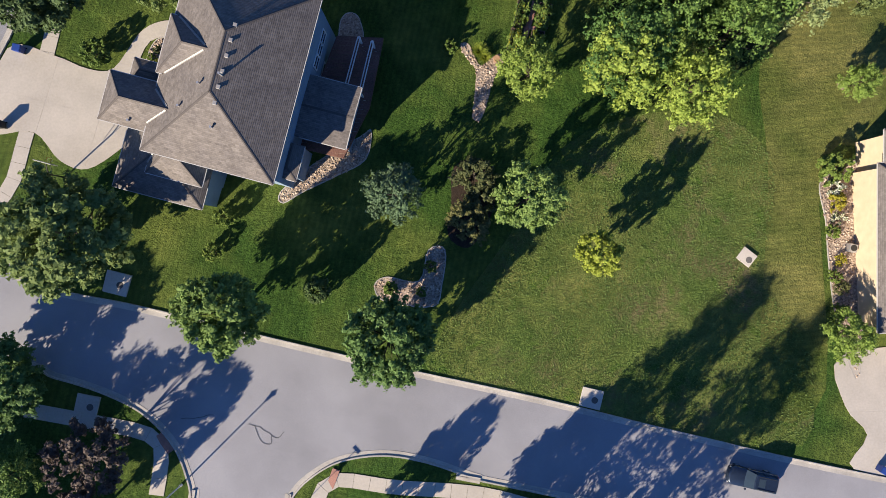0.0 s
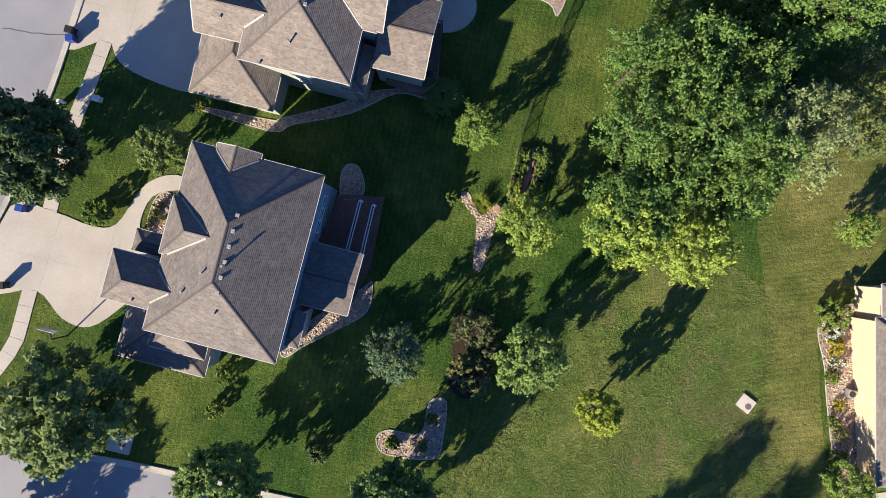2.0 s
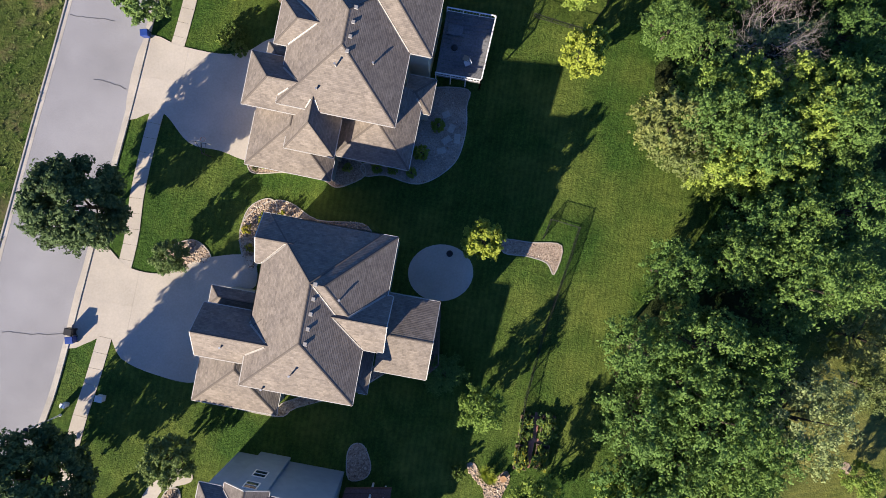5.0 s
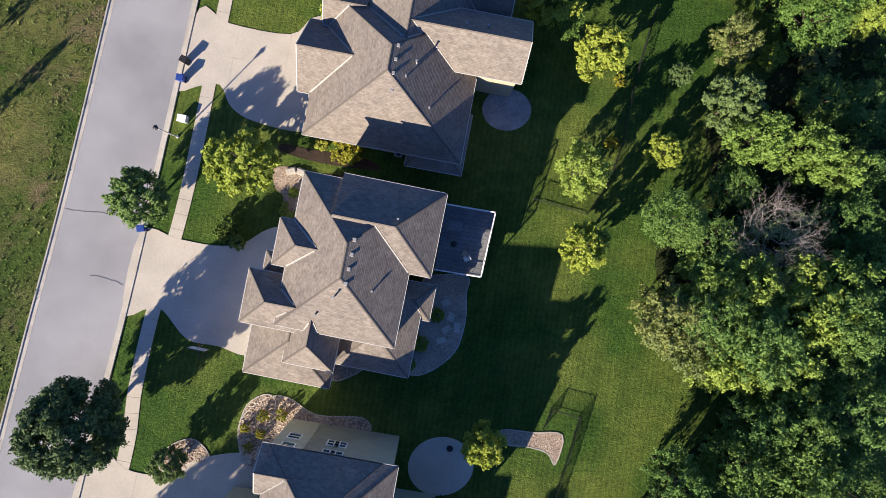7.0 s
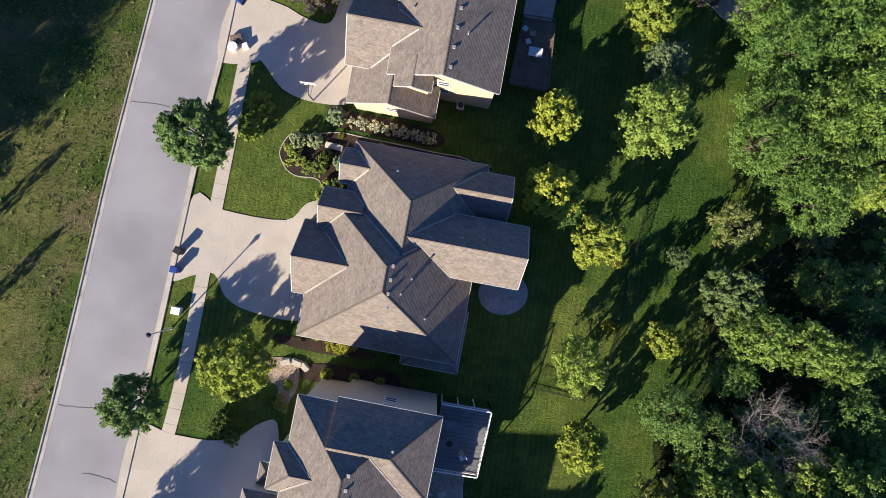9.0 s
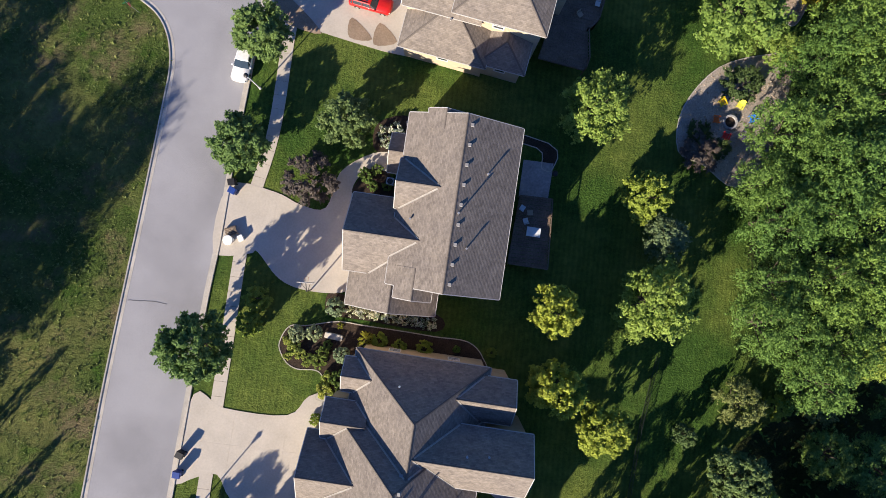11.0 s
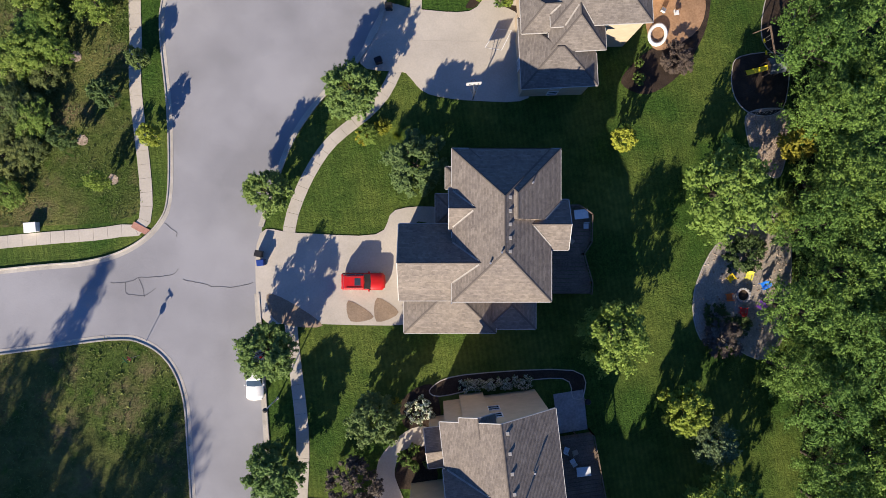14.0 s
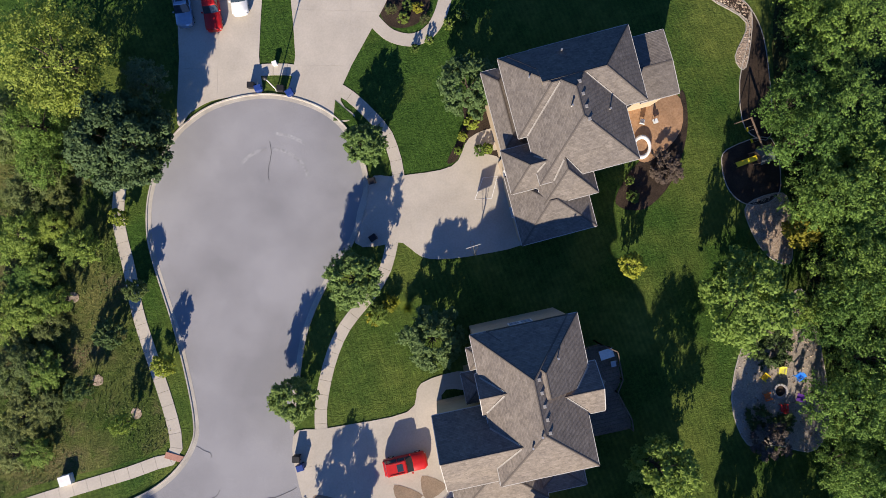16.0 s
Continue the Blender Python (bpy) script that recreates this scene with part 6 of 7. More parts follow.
def dead_tree(x, y, radius, height):
    ob = tagged(new("tree"), "bare dead grey tree among green crowns", "tree")
    bm = bmesh.new()
    rng = random.Random(5)

    def grow(a, d, length, w, level):
        b = a + d * length
        tube(bm, a, b, w, w * 0.6, 5, cap=False)
        if level == 0:
            return
        for k in range(3):
            e = (d + Vector((rng.uniform(-1, 1), rng.uniform(-1, 1), rng.uniform(-0.35, 0.55))) * 0.95).normalized()
            grow(a.lerp(b, rng.uniform(0.45, 1.0)), e, length * rng.uniform(0.55, 0.8), w * 0.55, level - 1)

    tube(bm, (0, 0, -0.5), (0, 0, height * 0.45), 0.3, 0.22, 8)
    for k in range(7):
        a = k * 0.9
        grow(Vector((0, 0, height * rng.uniform(0.35, 0.45))), Vector((math.cos(a), math.sin(a), 0.75)).normalized(), radius * 0.5, 0.045, 5)
    part("trunk", bm, DEAD_WOOD, ob)
    ob.matrix_world = pose(x, y, ter(x, y))


for x, y, r, h in DEAD:
    dead_tree(x, y, r * 1.15, h + 2.0)
# ---- street things ----
def on_ground(x, y, turn=0.0, lift=0.0):
    return pose(x, y, ter(x, y) + lift, 0, 0, turn)


def rounded(bm, width=0.03, segments=2):
    bmesh.ops.bevel(bm, geom=[e for e in bm.edges], offset=width, segments=segments, affect="EDGES", clamp_overlap=True)
    return bm


def loft(bm, sections):
    """Joins closed rings of points into one skin with caps."""
    rings = [[bm.verts.new(p) for p in s] for s in sections]
    n = len(rings[0])
    for a, b in zip(rings, rings[1:]):
        for i in range(n):
            bm.faces.new((a[i], a[(i + 1) % n], b[(i + 1) % n], b[i]))
    bm.faces.new(rings[0][::-1])
    bm.faces.new(rings[-1])
    bmesh.ops.recalc_face_normals(bm, faces=bm.faces[:])


def car(x, y, turn, length, paint_mat, label, style="suv"):
    """A car with its nose along +x."""
    ob = tagged(new("car"), label, "car")
    L, W = length / 2, 0.93
    roof_z = {"suv": 1.72, "sedan": 1.45, "pickup": 1.8}[style]
    belt = 1.02 if style != "sedan" else 0.92
    plan = lambda x0, x1, w, z: [(x0 + 0.12, -w, z), (x1 - 0.35, -w, z), (x1 - 0.06, -w * 0.72, z), (x1, 0, z), (x1 - 0.06, w * 0.72, z), (x1 - 0.35, w, z), (x0 + 0.12, w, z), (x0, w * 0.8, z), (x0 - 0.03, 0, z), (x0, -w * 0.8, z)]
    bm = bmesh.new()
    loft(bm, [plan(-L + 0.06, L - 0.08, W - 0.06, 0.24), plan(-L, L, W, 0.45), plan(-L, L, W, 0.72), plan(-L + 0.03, L - 0.1, W - 0.03, belt - 0.1), plan(-L + 0.08, L - 0.25, W - 0.09, belt)])
    for f in bm.faces:
        f.smooth = True
    body = part("body", bm, paint_mat, ob)
    front, back = (0.28 * L, -0.93 * L) if style == "suv" else ((0.3 * L, -0.72 * L) if style == "sedan" else (0.25 * L, -0.3 * L))
    cab = lambda x0, x1, w, z: [(x0, -w, z), (x1, -w, z), (x1 + 0.06, 0, z), (x1, w, z), (x0, w, z), (x0 - 0.04, 0, z)]
    bm = bmesh.new()
    rake = 0.62 if style != "pickup" else 0.5
    loft(bm, [cab(back, front + 0.1, W - 0.1, belt - 0.02), cab(back + 0.22 if style != "sedan" else back + 0.5, front - rake, W - 0.24, roof_z - 0.06)])
    part("glass", bm, GLASS, ob, "dark tinted window glass")
    bm = bmesh.new()
    loft(bm, [cab(back + 0.16 if style != "sedan" else back + 0.46, front - rake + 0.05, W - 0.21, roof_z - 0.06), cab(back + 0.24 if style != "sedan" else back + 0.55, front - rake - 0.05, W - 0.29, roof_z)])
    part("roof", bm, paint_mat, ob)
    for s in (-1, 1):
        for ux in (front - rake, (front + back) / 2 - 0.15, back + 0.2):
            bm = bmesh.new()
            tube(bm, (ux + 0.12, s * (W - 0.09), belt), (ux - (0.05 if ux > 0 else -0.1), s * (W - 0.23), roof_z - 0.05), 0.045, 0.04, 6)
            part("pillar", bm, paint_mat, ob)
        bm = bmesh.new()
        box(bm, front - 0.15, front + 0.02, s * W - 0.02 if s > 0 else -W - 0.16, s * W + 0.16 if s > 0 else -W + 0.02, belt - 0.04, belt + 0.12)
        part("mirror", rounded(bm, 0.02, 1), paint_mat, ob)
        bm = bmesh.new()
        box(bm, L - 0.34, L - 0.1, s * 0.62 - 0.16, s * 0.62 + 0.16, 0.66, 0.82)
        part("headlight", rounded(bm, 0.03, 1), GUTTER, ob, "clear headlight")
        bm = bmesh.new()
        box(bm, -L - 0.01, -L + 0.14, s * 0.66 - 0.14, s * 0.66 + 0.14, 0.7, 0.95)
        part("tail_light", rounded(bm, 0.03, 1), RED_CAR, ob, "red tail light")
        if style == "suv":
            bm = bmesh.new()
            tube(bm, (front - rake - 0.25, s * (W - 0.33), roof_z + 0.05), (back + 0.45, s * (W - 0.33), roof_z + 0.05), 0.025, sides=6)
            part("roof_rail", bm, DARK_METAL, ob, "dark roof rail")
        for ux in (0.62 * L, -0.6 * L):
            bm = bmesh.new()
            tube(bm, (ux, s * (W - 0.2), 0.34), (ux, s * (W + 0.01), 0.34), 0.34, sides=18)
            wheel = part("wheel", bm, RUBBER, ob, "black tyre")
            bm = bmesh.new()
            tube(bm, (ux, s * (W - 0.02), 0.34), (ux, s * (W + 0.025), 0.34), 0.2, sides=12)
            part("rim", bm, STEEL, wheel, "silver rim")
    if style == "suv":
        bm = bmesh.new()
        box(bm, front - rake - 0.95, front - rake - 0.3, -0.4, 0.4, roof_z - 0.02, roof_z + 0.012)
        part("sunroof", bm, GLASS, ob, "black glass sunroof")
    if style == "pickup":
        bm = bmesh.new()
        box(bm, -L + 0.14, back - 0.12, -W + 0.16, W - 0.16, belt - 0.005, belt + 0.02)
        part("bed_liner", bm, DARK_CAR if paint_mat is not RED_CAR else surface("bed_red", (0.20, 0.01, 0.01), (0.28, 0.02, 0.02)), ob, "open load bed")
    ob.matrix_world = on_ground(x, y, turn, 0.06)
    # lie along the slope
    a, b = ter(x + math.cos(radians(turn)), y + math.sin(radians(turn))), ter(x - math.cos(radians(turn)), y - math.sin(radians(turn)))
    ob.matrix_world = on_ground(x, y, turn, 0.06) @ pose(0, 0, 0, 0, -math.degrees(math.atan2(a - b, 2)), 0)


for (x, y, turn, length), mat, label, style, size in zip(CARS, (RED_CAR, WHITE_CAR, DARK_CAR, SILVER_CAR, RED_CAR, WHITE_CAR), (
        "red estate car parked on a concrete driveway", "white saloon car parked at the kerb below a tree", "dark blue estate car parked in the street",
        "pale blue estate car parked on a driveway", "red pickup truck with an open bed", "white saloon car parked on a driveway"), ("suv", "sedan", "suv", "suv", "pickup", "sedan"), (4.75, 4.6, 4.9, 4.7, 5.6, 4.6)):
    car(x, y, turn, size, mat, label, style)


def wheeled_bin(x, y, turn, mat, label):
    ob = tagged(new("wheeled_bin"), label, "bin", "bins at the kerb")
    bm = bmesh.new()
    box(bm, -0.33, 0.33, -0.29, 0.29, 0.08, 0.98, taper=-0.05)
    part("body", rounded(bm, 0.03), mat, ob)
    bm = bmesh.new()
    box(bm, -0.42, 0.40, -0.36, 0.36, 0.98, 1.07, taper=0.04)
    part("lid", rounded(bm, 0.02), mat, ob)
    for s in (-0.26, 0.26):
        bm = bmesh.new()
        tube(bm, (-0.3, s - 0.04, 0.13), (-0.3, s + 0.04, 0.13), 0.13, sides=12)
        part("wheel", bm, RUBBER, ob)
    bm = bmesh.new()
    tube(bm, (-0.45, -0.28, 0.98), (-0.45, 0.28, 0.98), 0.025, sides=6)
    part("handle", bm, mat, ob)
    ob.matrix_world = on_ground(x, y, turn, 0.07)


for i, (x, y) in enumerate(BINS):
    blue = i in (1, 3, 4, 6, 8, 12, 13, 15, 17)
    wheeled_bin(x, y, 165 + 20 * math.sin(i * 2.1), BLUE if blue else BLACK, "dark blue plastic wheeled bin at the kerb" if blue else "black plastic wheeled bin at the kerb")


def street_lamp(x, y, tall=4.9):
    ob = tagged(new("street_lamp"), "slim white post lamp with a round dark lantern", "street lamp", "street lamps")
    bm = bmesh.new()
    tube(bm, (0, 0, -0.3), (0, 0, tall), 0.075, 0.055, 10)
    part("pole", bm, WHITE, ob)
    bm = bmesh.new()
    for z0, z1, r0, r1 in ((-0.05, 0.1, 0.07, 0.13), (0.1, 0.42, 0.13, 0.19)):
        tube(bm, (0, 0, tall + z0), (0, 0, tall + z1), r0, r1, 12)
    head = part("lantern", bm, GLASS, ob, "dark glass lantern")
    bm = bmesh.new()
    for z0, z1, r0, r1 in ((0.42, 0.46, 0.25, 0.25), (0.46, 0.6, 0.25, 0.09), (0.6, 0.68, 0.09, 0.03)):
        tube(bm, (0, 0, tall + z0), (0, 0, tall + z1), r0, r1, 12)
    part("cap", bm, DARK_METAL, head, "black domed cap")
    bm = bmesh.new()
    tube(bm, (0, 0, 0.0), (0, 0, 0.3), 0.15, 0.1, 10)
    part("base", bm, WHITE, ob)
    ob.matrix_world = on_ground(x, y)


for x, y in LAMPS:
    street_lamp(x, y)


def street_sign(x, y, turn):
    ob = tagged(new("street_sign"), "street sign plates on a thin steel post", "sign")
    bm = bmesh.new()
    tube(bm, (0, 0, -0.3), (0, 0, 3.3), 0.03, sides=6)
    part("post", bm, STEEL, ob)
    bm = bmesh.new()
    tube(bm, (0.04, 0, 2.45), (0.06, 0, 2.45), 0.3, sides=8)
    part("plate", bm, RED_CAR, ob, "red octagonal plate")
    for k in (0, 90):
        bm = bmesh.new()
        box(bm, -0.4, 0.4, -0.012, 0.012, 3.0 + k / 450, 3.17 + k / 450, pose(0, 0, 0, 0, 0, k))
        part("name_plate", bm, surface("sign_green_%d" % k, (0.01, 0.12, 0.05), (0.015, 0.16, 0.07)), ob, "green name plate")
    ob.matrix_world = on_ground(x, y, turn)


street_sign(-13.2, -24.0, 40)
street_sign(*CORNER_SIGN[0], 20)


def basketball_hoop(x, y, turn):
    ob = tagged(new("basketball_hoop"), "basketball hoop with a clear backboard beside a driveway", "basketball hoop", "basketball hoops")
    bm = bmesh.new()
    tube(bm, (0, 0, -0.3), (0, 0, 2.6), 0.07, sides=8)
    tube(bm, (0, 0, 2.6), (0.9, 0, 3.3), 0.05, sides=8)
    part("post", bm, DARK_METAL, ob)
    bm = bmesh.new()
    for a, b in (((0.95, -0.8, 2.9), (0.95, 0.8, 2.9)), ((0.95, -0.8, 3.95), (0.95, 0.8, 3.95)), ((0.95, -0.8, 2.9), (0.95, -0.8, 3.95)), ((0.95, 0.8, 2.9), (0.95, 0.8, 3.95))):
        tube(bm, a, b, 0.035, sides=6)
    part("backboard_frame", bm, GUTTER, ob)
    bm = bmesh.new()
    box(bm, 0.94, 0.96, -0.77, 0.77, 2.93, 3.92)
    part("backboard", bm, paint("backboard", (0.55, 0.58, 0.6), 0.1), ob, "pale clear backboard")
    bm = bmesh.new()
    ring = [Vector((1.3 + 0.23 * math.cos(a), 0.23 * math.sin(a), 3.05)) for a in [i * math.pi / 7 for i in range(14)]]
    for a, b in zip(ring, ring[1:] + ring[:1]):
        tube(bm, a, b, 0.015, sides=5, cap=False)
    part("rim", bm, paint("rim_orange", (0.6, 0.12, 0.02), 0.4), ob, "orange rim")
    bm = bmesh.new()
    for i in range(0, 14, 2):
        tube(bm, ring[i], Vector((1.3, 0, 0)) + (ring[i] - Vector((1.3, 0, 3.05))) * 0.55 + Vector((0, 0, 2.62)), 0.006, sides=4, cap=False)
    part("net", bm, WHITE, ob)
    for s in (-0.25, 0.25):
        bm = bmesh.new()
        tube(bm, (0.1, s * 0.4, 2.2), (0.93, s * 2, 3.5), 0.025, sides=5)
        part("strut", bm, DARK_METAL, ob)
    ob.matrix_world = on_ground(x, y, turn)


for (x, y), turn in zip(HOOPS, (75, 75, 80, 75)):
    basketball_hoop(x, y, turn)


def utility_pad(x, y, turn, a=2.0, b=1.9):
    ob = tagged(new("utility_pad"), "square pale concrete pad with a round iron cover", "manhole", "utility pads")
    bm = bmesh.new()
    box(bm, -a / 2, a / 2, -b / 2, b / 2, -0.2, 0.1)
    part("slab", rounded(bm, 0.02, 1), CONCRETE, ob)
    bm = bmesh.new()
    tube(bm, (0.35, -0.1, 0.09), (0.35, -0.1, 0.115), 0.32, sides=20)
    part("cover", bm, surface("iron_cover", (0.10, 0.09, 0.085), (0.16, 0.15, 0.14)), ob, "round iron cover")
    ob.matrix_world = on_ground(x, y, turn, 0.05)


for (x, y), turn, a in zip(PADS, (-14, -12, -14, -38), (2.3, 2.1, 2.1, 1.6)):
    utility_pad(x, y, turn, a, a * 0.9)


def cabinet_box(x, y, turn, mat, label, w=0.8, h=0.75):
    ob = tagged(new("utility_box"), label, "utility box")
    bm = bmesh.new()
    box(bm, -w / 2, w / 2, -w * 0.4, w * 0.4, -0.1, h, taper=0.02)
    part("body", rounded(bm, 0.03), mat, ob)
    bm = bmesh.new()
    box(bm, -w / 2 - 0.03, w / 2 + 0.03, -w * 0.4 - 0.03, w * 0.4 + 0.03, h - 0.02, h + 0.06, taper=0.03)
    part("lid", bm, mat, ob)
    ob.matrix_world = on_ground(x, y, turn)


for (x, y), w in zip(BOXES, (0.5, 0.7, 0.9, 1.3, 0.5)):
    cabinet_box(x, y, -15, WHITE, "pale utility box on the verge", w)


def air_conditioner(x, y):
    ob = tagged(new("air_conditioner"), "grey air-conditioning unit beside a house wall", "air conditioner")
    bm = bmesh.new()
    box(bm, -0.4, 0.4, -0.4, 0.4, -0.1, 0.85)
    part("case", rounded(bm, 0.03), STEEL, ob)
    bm = bmesh.new()
    tube(bm, (0, 0, 0.84), (0, 0, 0.88), 0.32, sides=18)
    part("fan_grille", bm, DARK_METAL, ob, "dark round fan grille")
    ob.matrix_world = on_ground(x, y, -14)


for x, y in AC:
    air_conditioner(x, y)

for line in (CRACK_1, CRACK_2, CRACK_3, CRACK_4, CRACK_5, CRACK_6, CRACK_7, CRACK_8, CRACK_9, CRACK_10, CRACK_11, CRACK_13, CRACK_14):
    pts = smooth(line, 8)
    pts = [(x + 0.16 * noise.noise((x * 1.3, y * 1.3, 0.3)), y + 0.16 * noise.noise((x * 1.3, y * 1.3, 7.3))) for x, y in pts]
    setting("road_crack", ribbon(pts, [(-0.035, 0.046), (0.035, 0.046)]), TAR, "dark crack in the asphalt", "crack")
for (x, y), turn in zip(RAMPS, (-55, -48, 70)):
    bm = bmesh.new()
    box(bm, -1.0, 1.0, -0.35, 0.35, -0.05, 0.02)
    ob = part("tactile_ramp", bm, BRICK_RED)
    ob.matrix_world = on_ground(x, y, turn, 0.075)
    tagged(ob, "red tactile paving at a kerb ramp", "paving", kind="structure")


pts = smooth(WALK_GARDEN, 8)
setting("garden_path", ribbon(pts, [(-0.75, 0.0), (-0.75, 0.06), (0.75, 0.06), (0.75, 0.0)]), CONCRETE, "curved pale concrete garden path", "path")

# ---- decks and gardens ----
def deck(pts, lift, mat, rail_mat, label, open_sides=()):
    """A raised deck: boards, joists' edge, posts and a rail."""
    cx, cy = sum(p[0] for p in pts) / len(pts), sum(p[1] for p in pts) / len(pts)
    z = ter(cx, cy) + lift
    ob = tagged(new("deck"), label, "deck")
    ob.matrix_world = Matrix.Translation((cx, cy, z))
    local = [(x - cx, y - cy) for x, y in pts]
    a = Vector(local[1]) - Vector(local[0])
    a.normalize()
    b = Vector((-a.y, a.x))
    vs = [Vector(p).dot(b) for p in local]
    step, v = 0.42, min(vs)
    while v < max(vs):
        bm = outline_face(local)
        cut(bm, b.to_3d() * (v + step - 0.012), b.to_3d(), keep=False)
        if bm.faces:
            cut(bm, b.to_3d() * (v + 0.012), -b.to_3d(), keep=False)
        if bm.faces:
            got = bmesh.ops.extrude_face_region(bm, geom=bm.faces[:])
            for w in got["geom"]:
                if isinstance(w, bmesh.types.BMVert):
                    w.co.z -= 0.05
            bmesh.ops.recalc_face_normals(bm, faces=bm.faces[:])
            part("board", bm, mat, ob)
        else:
            bm.free()
        v += step
    for i, (p, q) in enumerate(zip(local, local[1:] + local[:1])):
        p, q = Vector(p), Vector(q)
        bm = bmesh.new()
        strip(bm, (*p, -0.05), (*q, -0.05), 0.08, 0.0, 0.25)
        part("beam", bm, mat, ob)
        if i in open_sides:
            continue
        n = max(1, round((q - p).length / 1.8))
        for k in range(n + 1):
            c = p.lerp(q, k / n)
            bm = bmesh.new()
            box(bm, c.x - 0.06, c.x + 0.06, c.y - 0.06, c.y + 0.06, -lift - 1.5, 1.0)
            part("post", bm, rail_mat, ob)
        for h in (1.0, 0.15):
            bm = bmesh.new()
            strip(bm, (*p, h), (*q, h), 0.12 if h > 0.5 else 0.05, 0.0, 0.05)
            part("rail", bm, rail_mat, ob)
        m = max(2, int((q - p).length / 0.3))
        bm = bmesh.new()
        for k in range(m):
            c = p.lerp(q, (k + 0.5) / m)
            box(bm, c.x - 0.015, c.x + 0.015, c.y - 0.015, c.y + 0.015, 0.12, 0.97)
        tagged(part("baluster", bm, rail_mat, ob), kind="stuff")
    return ob


deck(DECK3, 3.0, DECK_GREY, WHITE, "grey raised deck with a white rail", (3,))
d1 = deck(DECK1, 2.6, DECK_RED, DECK_RED, "red-brown raised deck behind a house", (4, 3, 2, 1, 0))
deck(DECK2, 2.0, DECK_BROWN, DECK_BROWN, "brown raised deck under a porch roof", (4, 3))
deck(DECK5, 1.2, DECK_BROWN, DECK_BROWN, "brown raised deck with furniture", (3,))
deck(DECK6, 2.5, DECK_BROWN, DECK_BROWN, "brown angular deck with a timber rail", (7, 6))


def pergola(pts, low):
    ob = tagged(new("pergola"), "white pergola beams over a red deck", "pergola")
    x0, y0 = pts[0]
    z = ter(x0, y0)
    for a, b in ((pts[0], pts[1]), (pts[2], pts[3])):
        for dx in (-0.12, 0.12):
            bm = bmesh.new()
            strip(bm, (a[0] + dx, a[1], z + 5.0), (b[0] + dx, b[1], z + 5.0), 0.06, 0.0, 0.24)
            part("beam", bm, WHITE, ob)
        for p in (a, b):
            bm = bmesh.new()
            box(bm, p[0] - 0.08, p[0] + 0.08, p[1] - 0.08, p[1] + 0.08, z + low - 3.5, z + 4.98)
            part("post", bm, WHITE, ob)


pergola(DECK1_PERGOLA, 2.6)
for (x, y), r, mat, label in zip(PATIO, (2.9, 2.3), (CONCRETE, FLAGSTONE), ("round grey concrete patio behind a house", "small round grey patio beside a porch")):
    ring = [(x + r * 1.15 * math.cos(a), y + r * math.sin(a)) for a in [i * math.pi / 16 for i in range(32)]]
    setting("patio", draped(ring, 0.05), mat, label, "patio")
for x, y, turn, wide in ((1.4, 53.3, 30, 0.5), (2.0, 54.5, 60, 0.45), (0.8, 52.2, 10, 0.45), (2.5, 53.4, 80, 0.5), (1.5, 56.0, 20, 0.4)):
    bm = bmesh.new()
    box(bm, -wide, wide, -0.32, 0.32, 0.0, 0.1)
    paver = tagged(new("stepping_slab", mesh_of("stepping_slab", rounded(bm, 0.03), KERB)), "flat pale stepping slab on gravel", "paving slab")
    paver.matrix_world = on_ground(x, y, turn, 0.04)
for x, y, turn, wide in ((-13.7, 70.5, 10, 0.6), (-12.6, 70.3, -25, 0.65), (-11.8, 69.8, -50, 0.5)):
    bm = bmesh.new()
    box(bm, -wide, wide, -0.4, 0.4, -0.1, 0.3, None, 0.08)
    boulder = tagged(new("boulder", mesh_of("boulder", rounded(bm, 0.1), KERB)), "pale flat boulder at the edge of a stone bed", "boulder")
    boulder.matrix_world = on_ground(x, y, turn)
bm = bmesh.new()
box(bm, -0.95, 0.95, -0.32, 0.32, -0.1, 0.32)
slab_seat = new("stone_slab", mesh_of("stone_slab", rounded(bm, 0.06), KERB))
tagged(slab_seat, "long pale stone slab lying in a mulch bed", "stone")
slab_seat.matrix_world = on_ground(-7.9, 92.7, -18)
setting("patio", draped(TERRACE5, 0.06), FLAGSTONE, "grey concrete patio between a deck and a garden bed", "patio")
setting("patio", draped(smooth(DECK7, 4, True), 0.05), TERRACOTTA, "orange-brown stained patio behind a house", "patio")


def garden_chair(x, y, turn, mat, label):
    """A slatted garden chair, facing +x."""
    ob = tagged(new("garden_chair"), label, "chair", "chairs round the fire pit")
    for k in range(5):
        bm = bmesh.new()
        box(bm, -0.26 + 0.12 * k, -0.26 + 0.12 * k + 0.1, -0.27, 0.27, 0.34 + 0.012 * k, 0.37 + 0.012 * k)
        part("seat_slat", bm, mat, ob)
    tilt = pose(-0.28, 0, 0.36, 0, -22, 0)
    for k in range(5):
        bm = bmesh.new()
        box(bm, -0.02, 0.01, -0.3 + 0.125 * k, -0.3 + 0.125 * k + 0.1, 0.0, 0.72 - 0.05 * abs(k - 2), tilt)
        part("back_slat", bm, mat, ob)
    for s in (-1, 1):
        bm = bmesh.new()
        box(bm, -0.38, 0.42, s * 0.36 - 0.07, s * 0.36 + 0.07, 0.58, 0.61)
        part("armrest", bm, mat, ob)
        for ux in (-0.25, 0.32):
            bm = bmesh.new()
            box(bm, ux - 0.04, ux + 0.04, s * 0.33 - 0.02, s * 0.33 + 0.02, -0.05, 0.58)
            part("leg", bm, mat, ob)
    ob.matrix_world = on_ground(x, y, turn, 0.06)


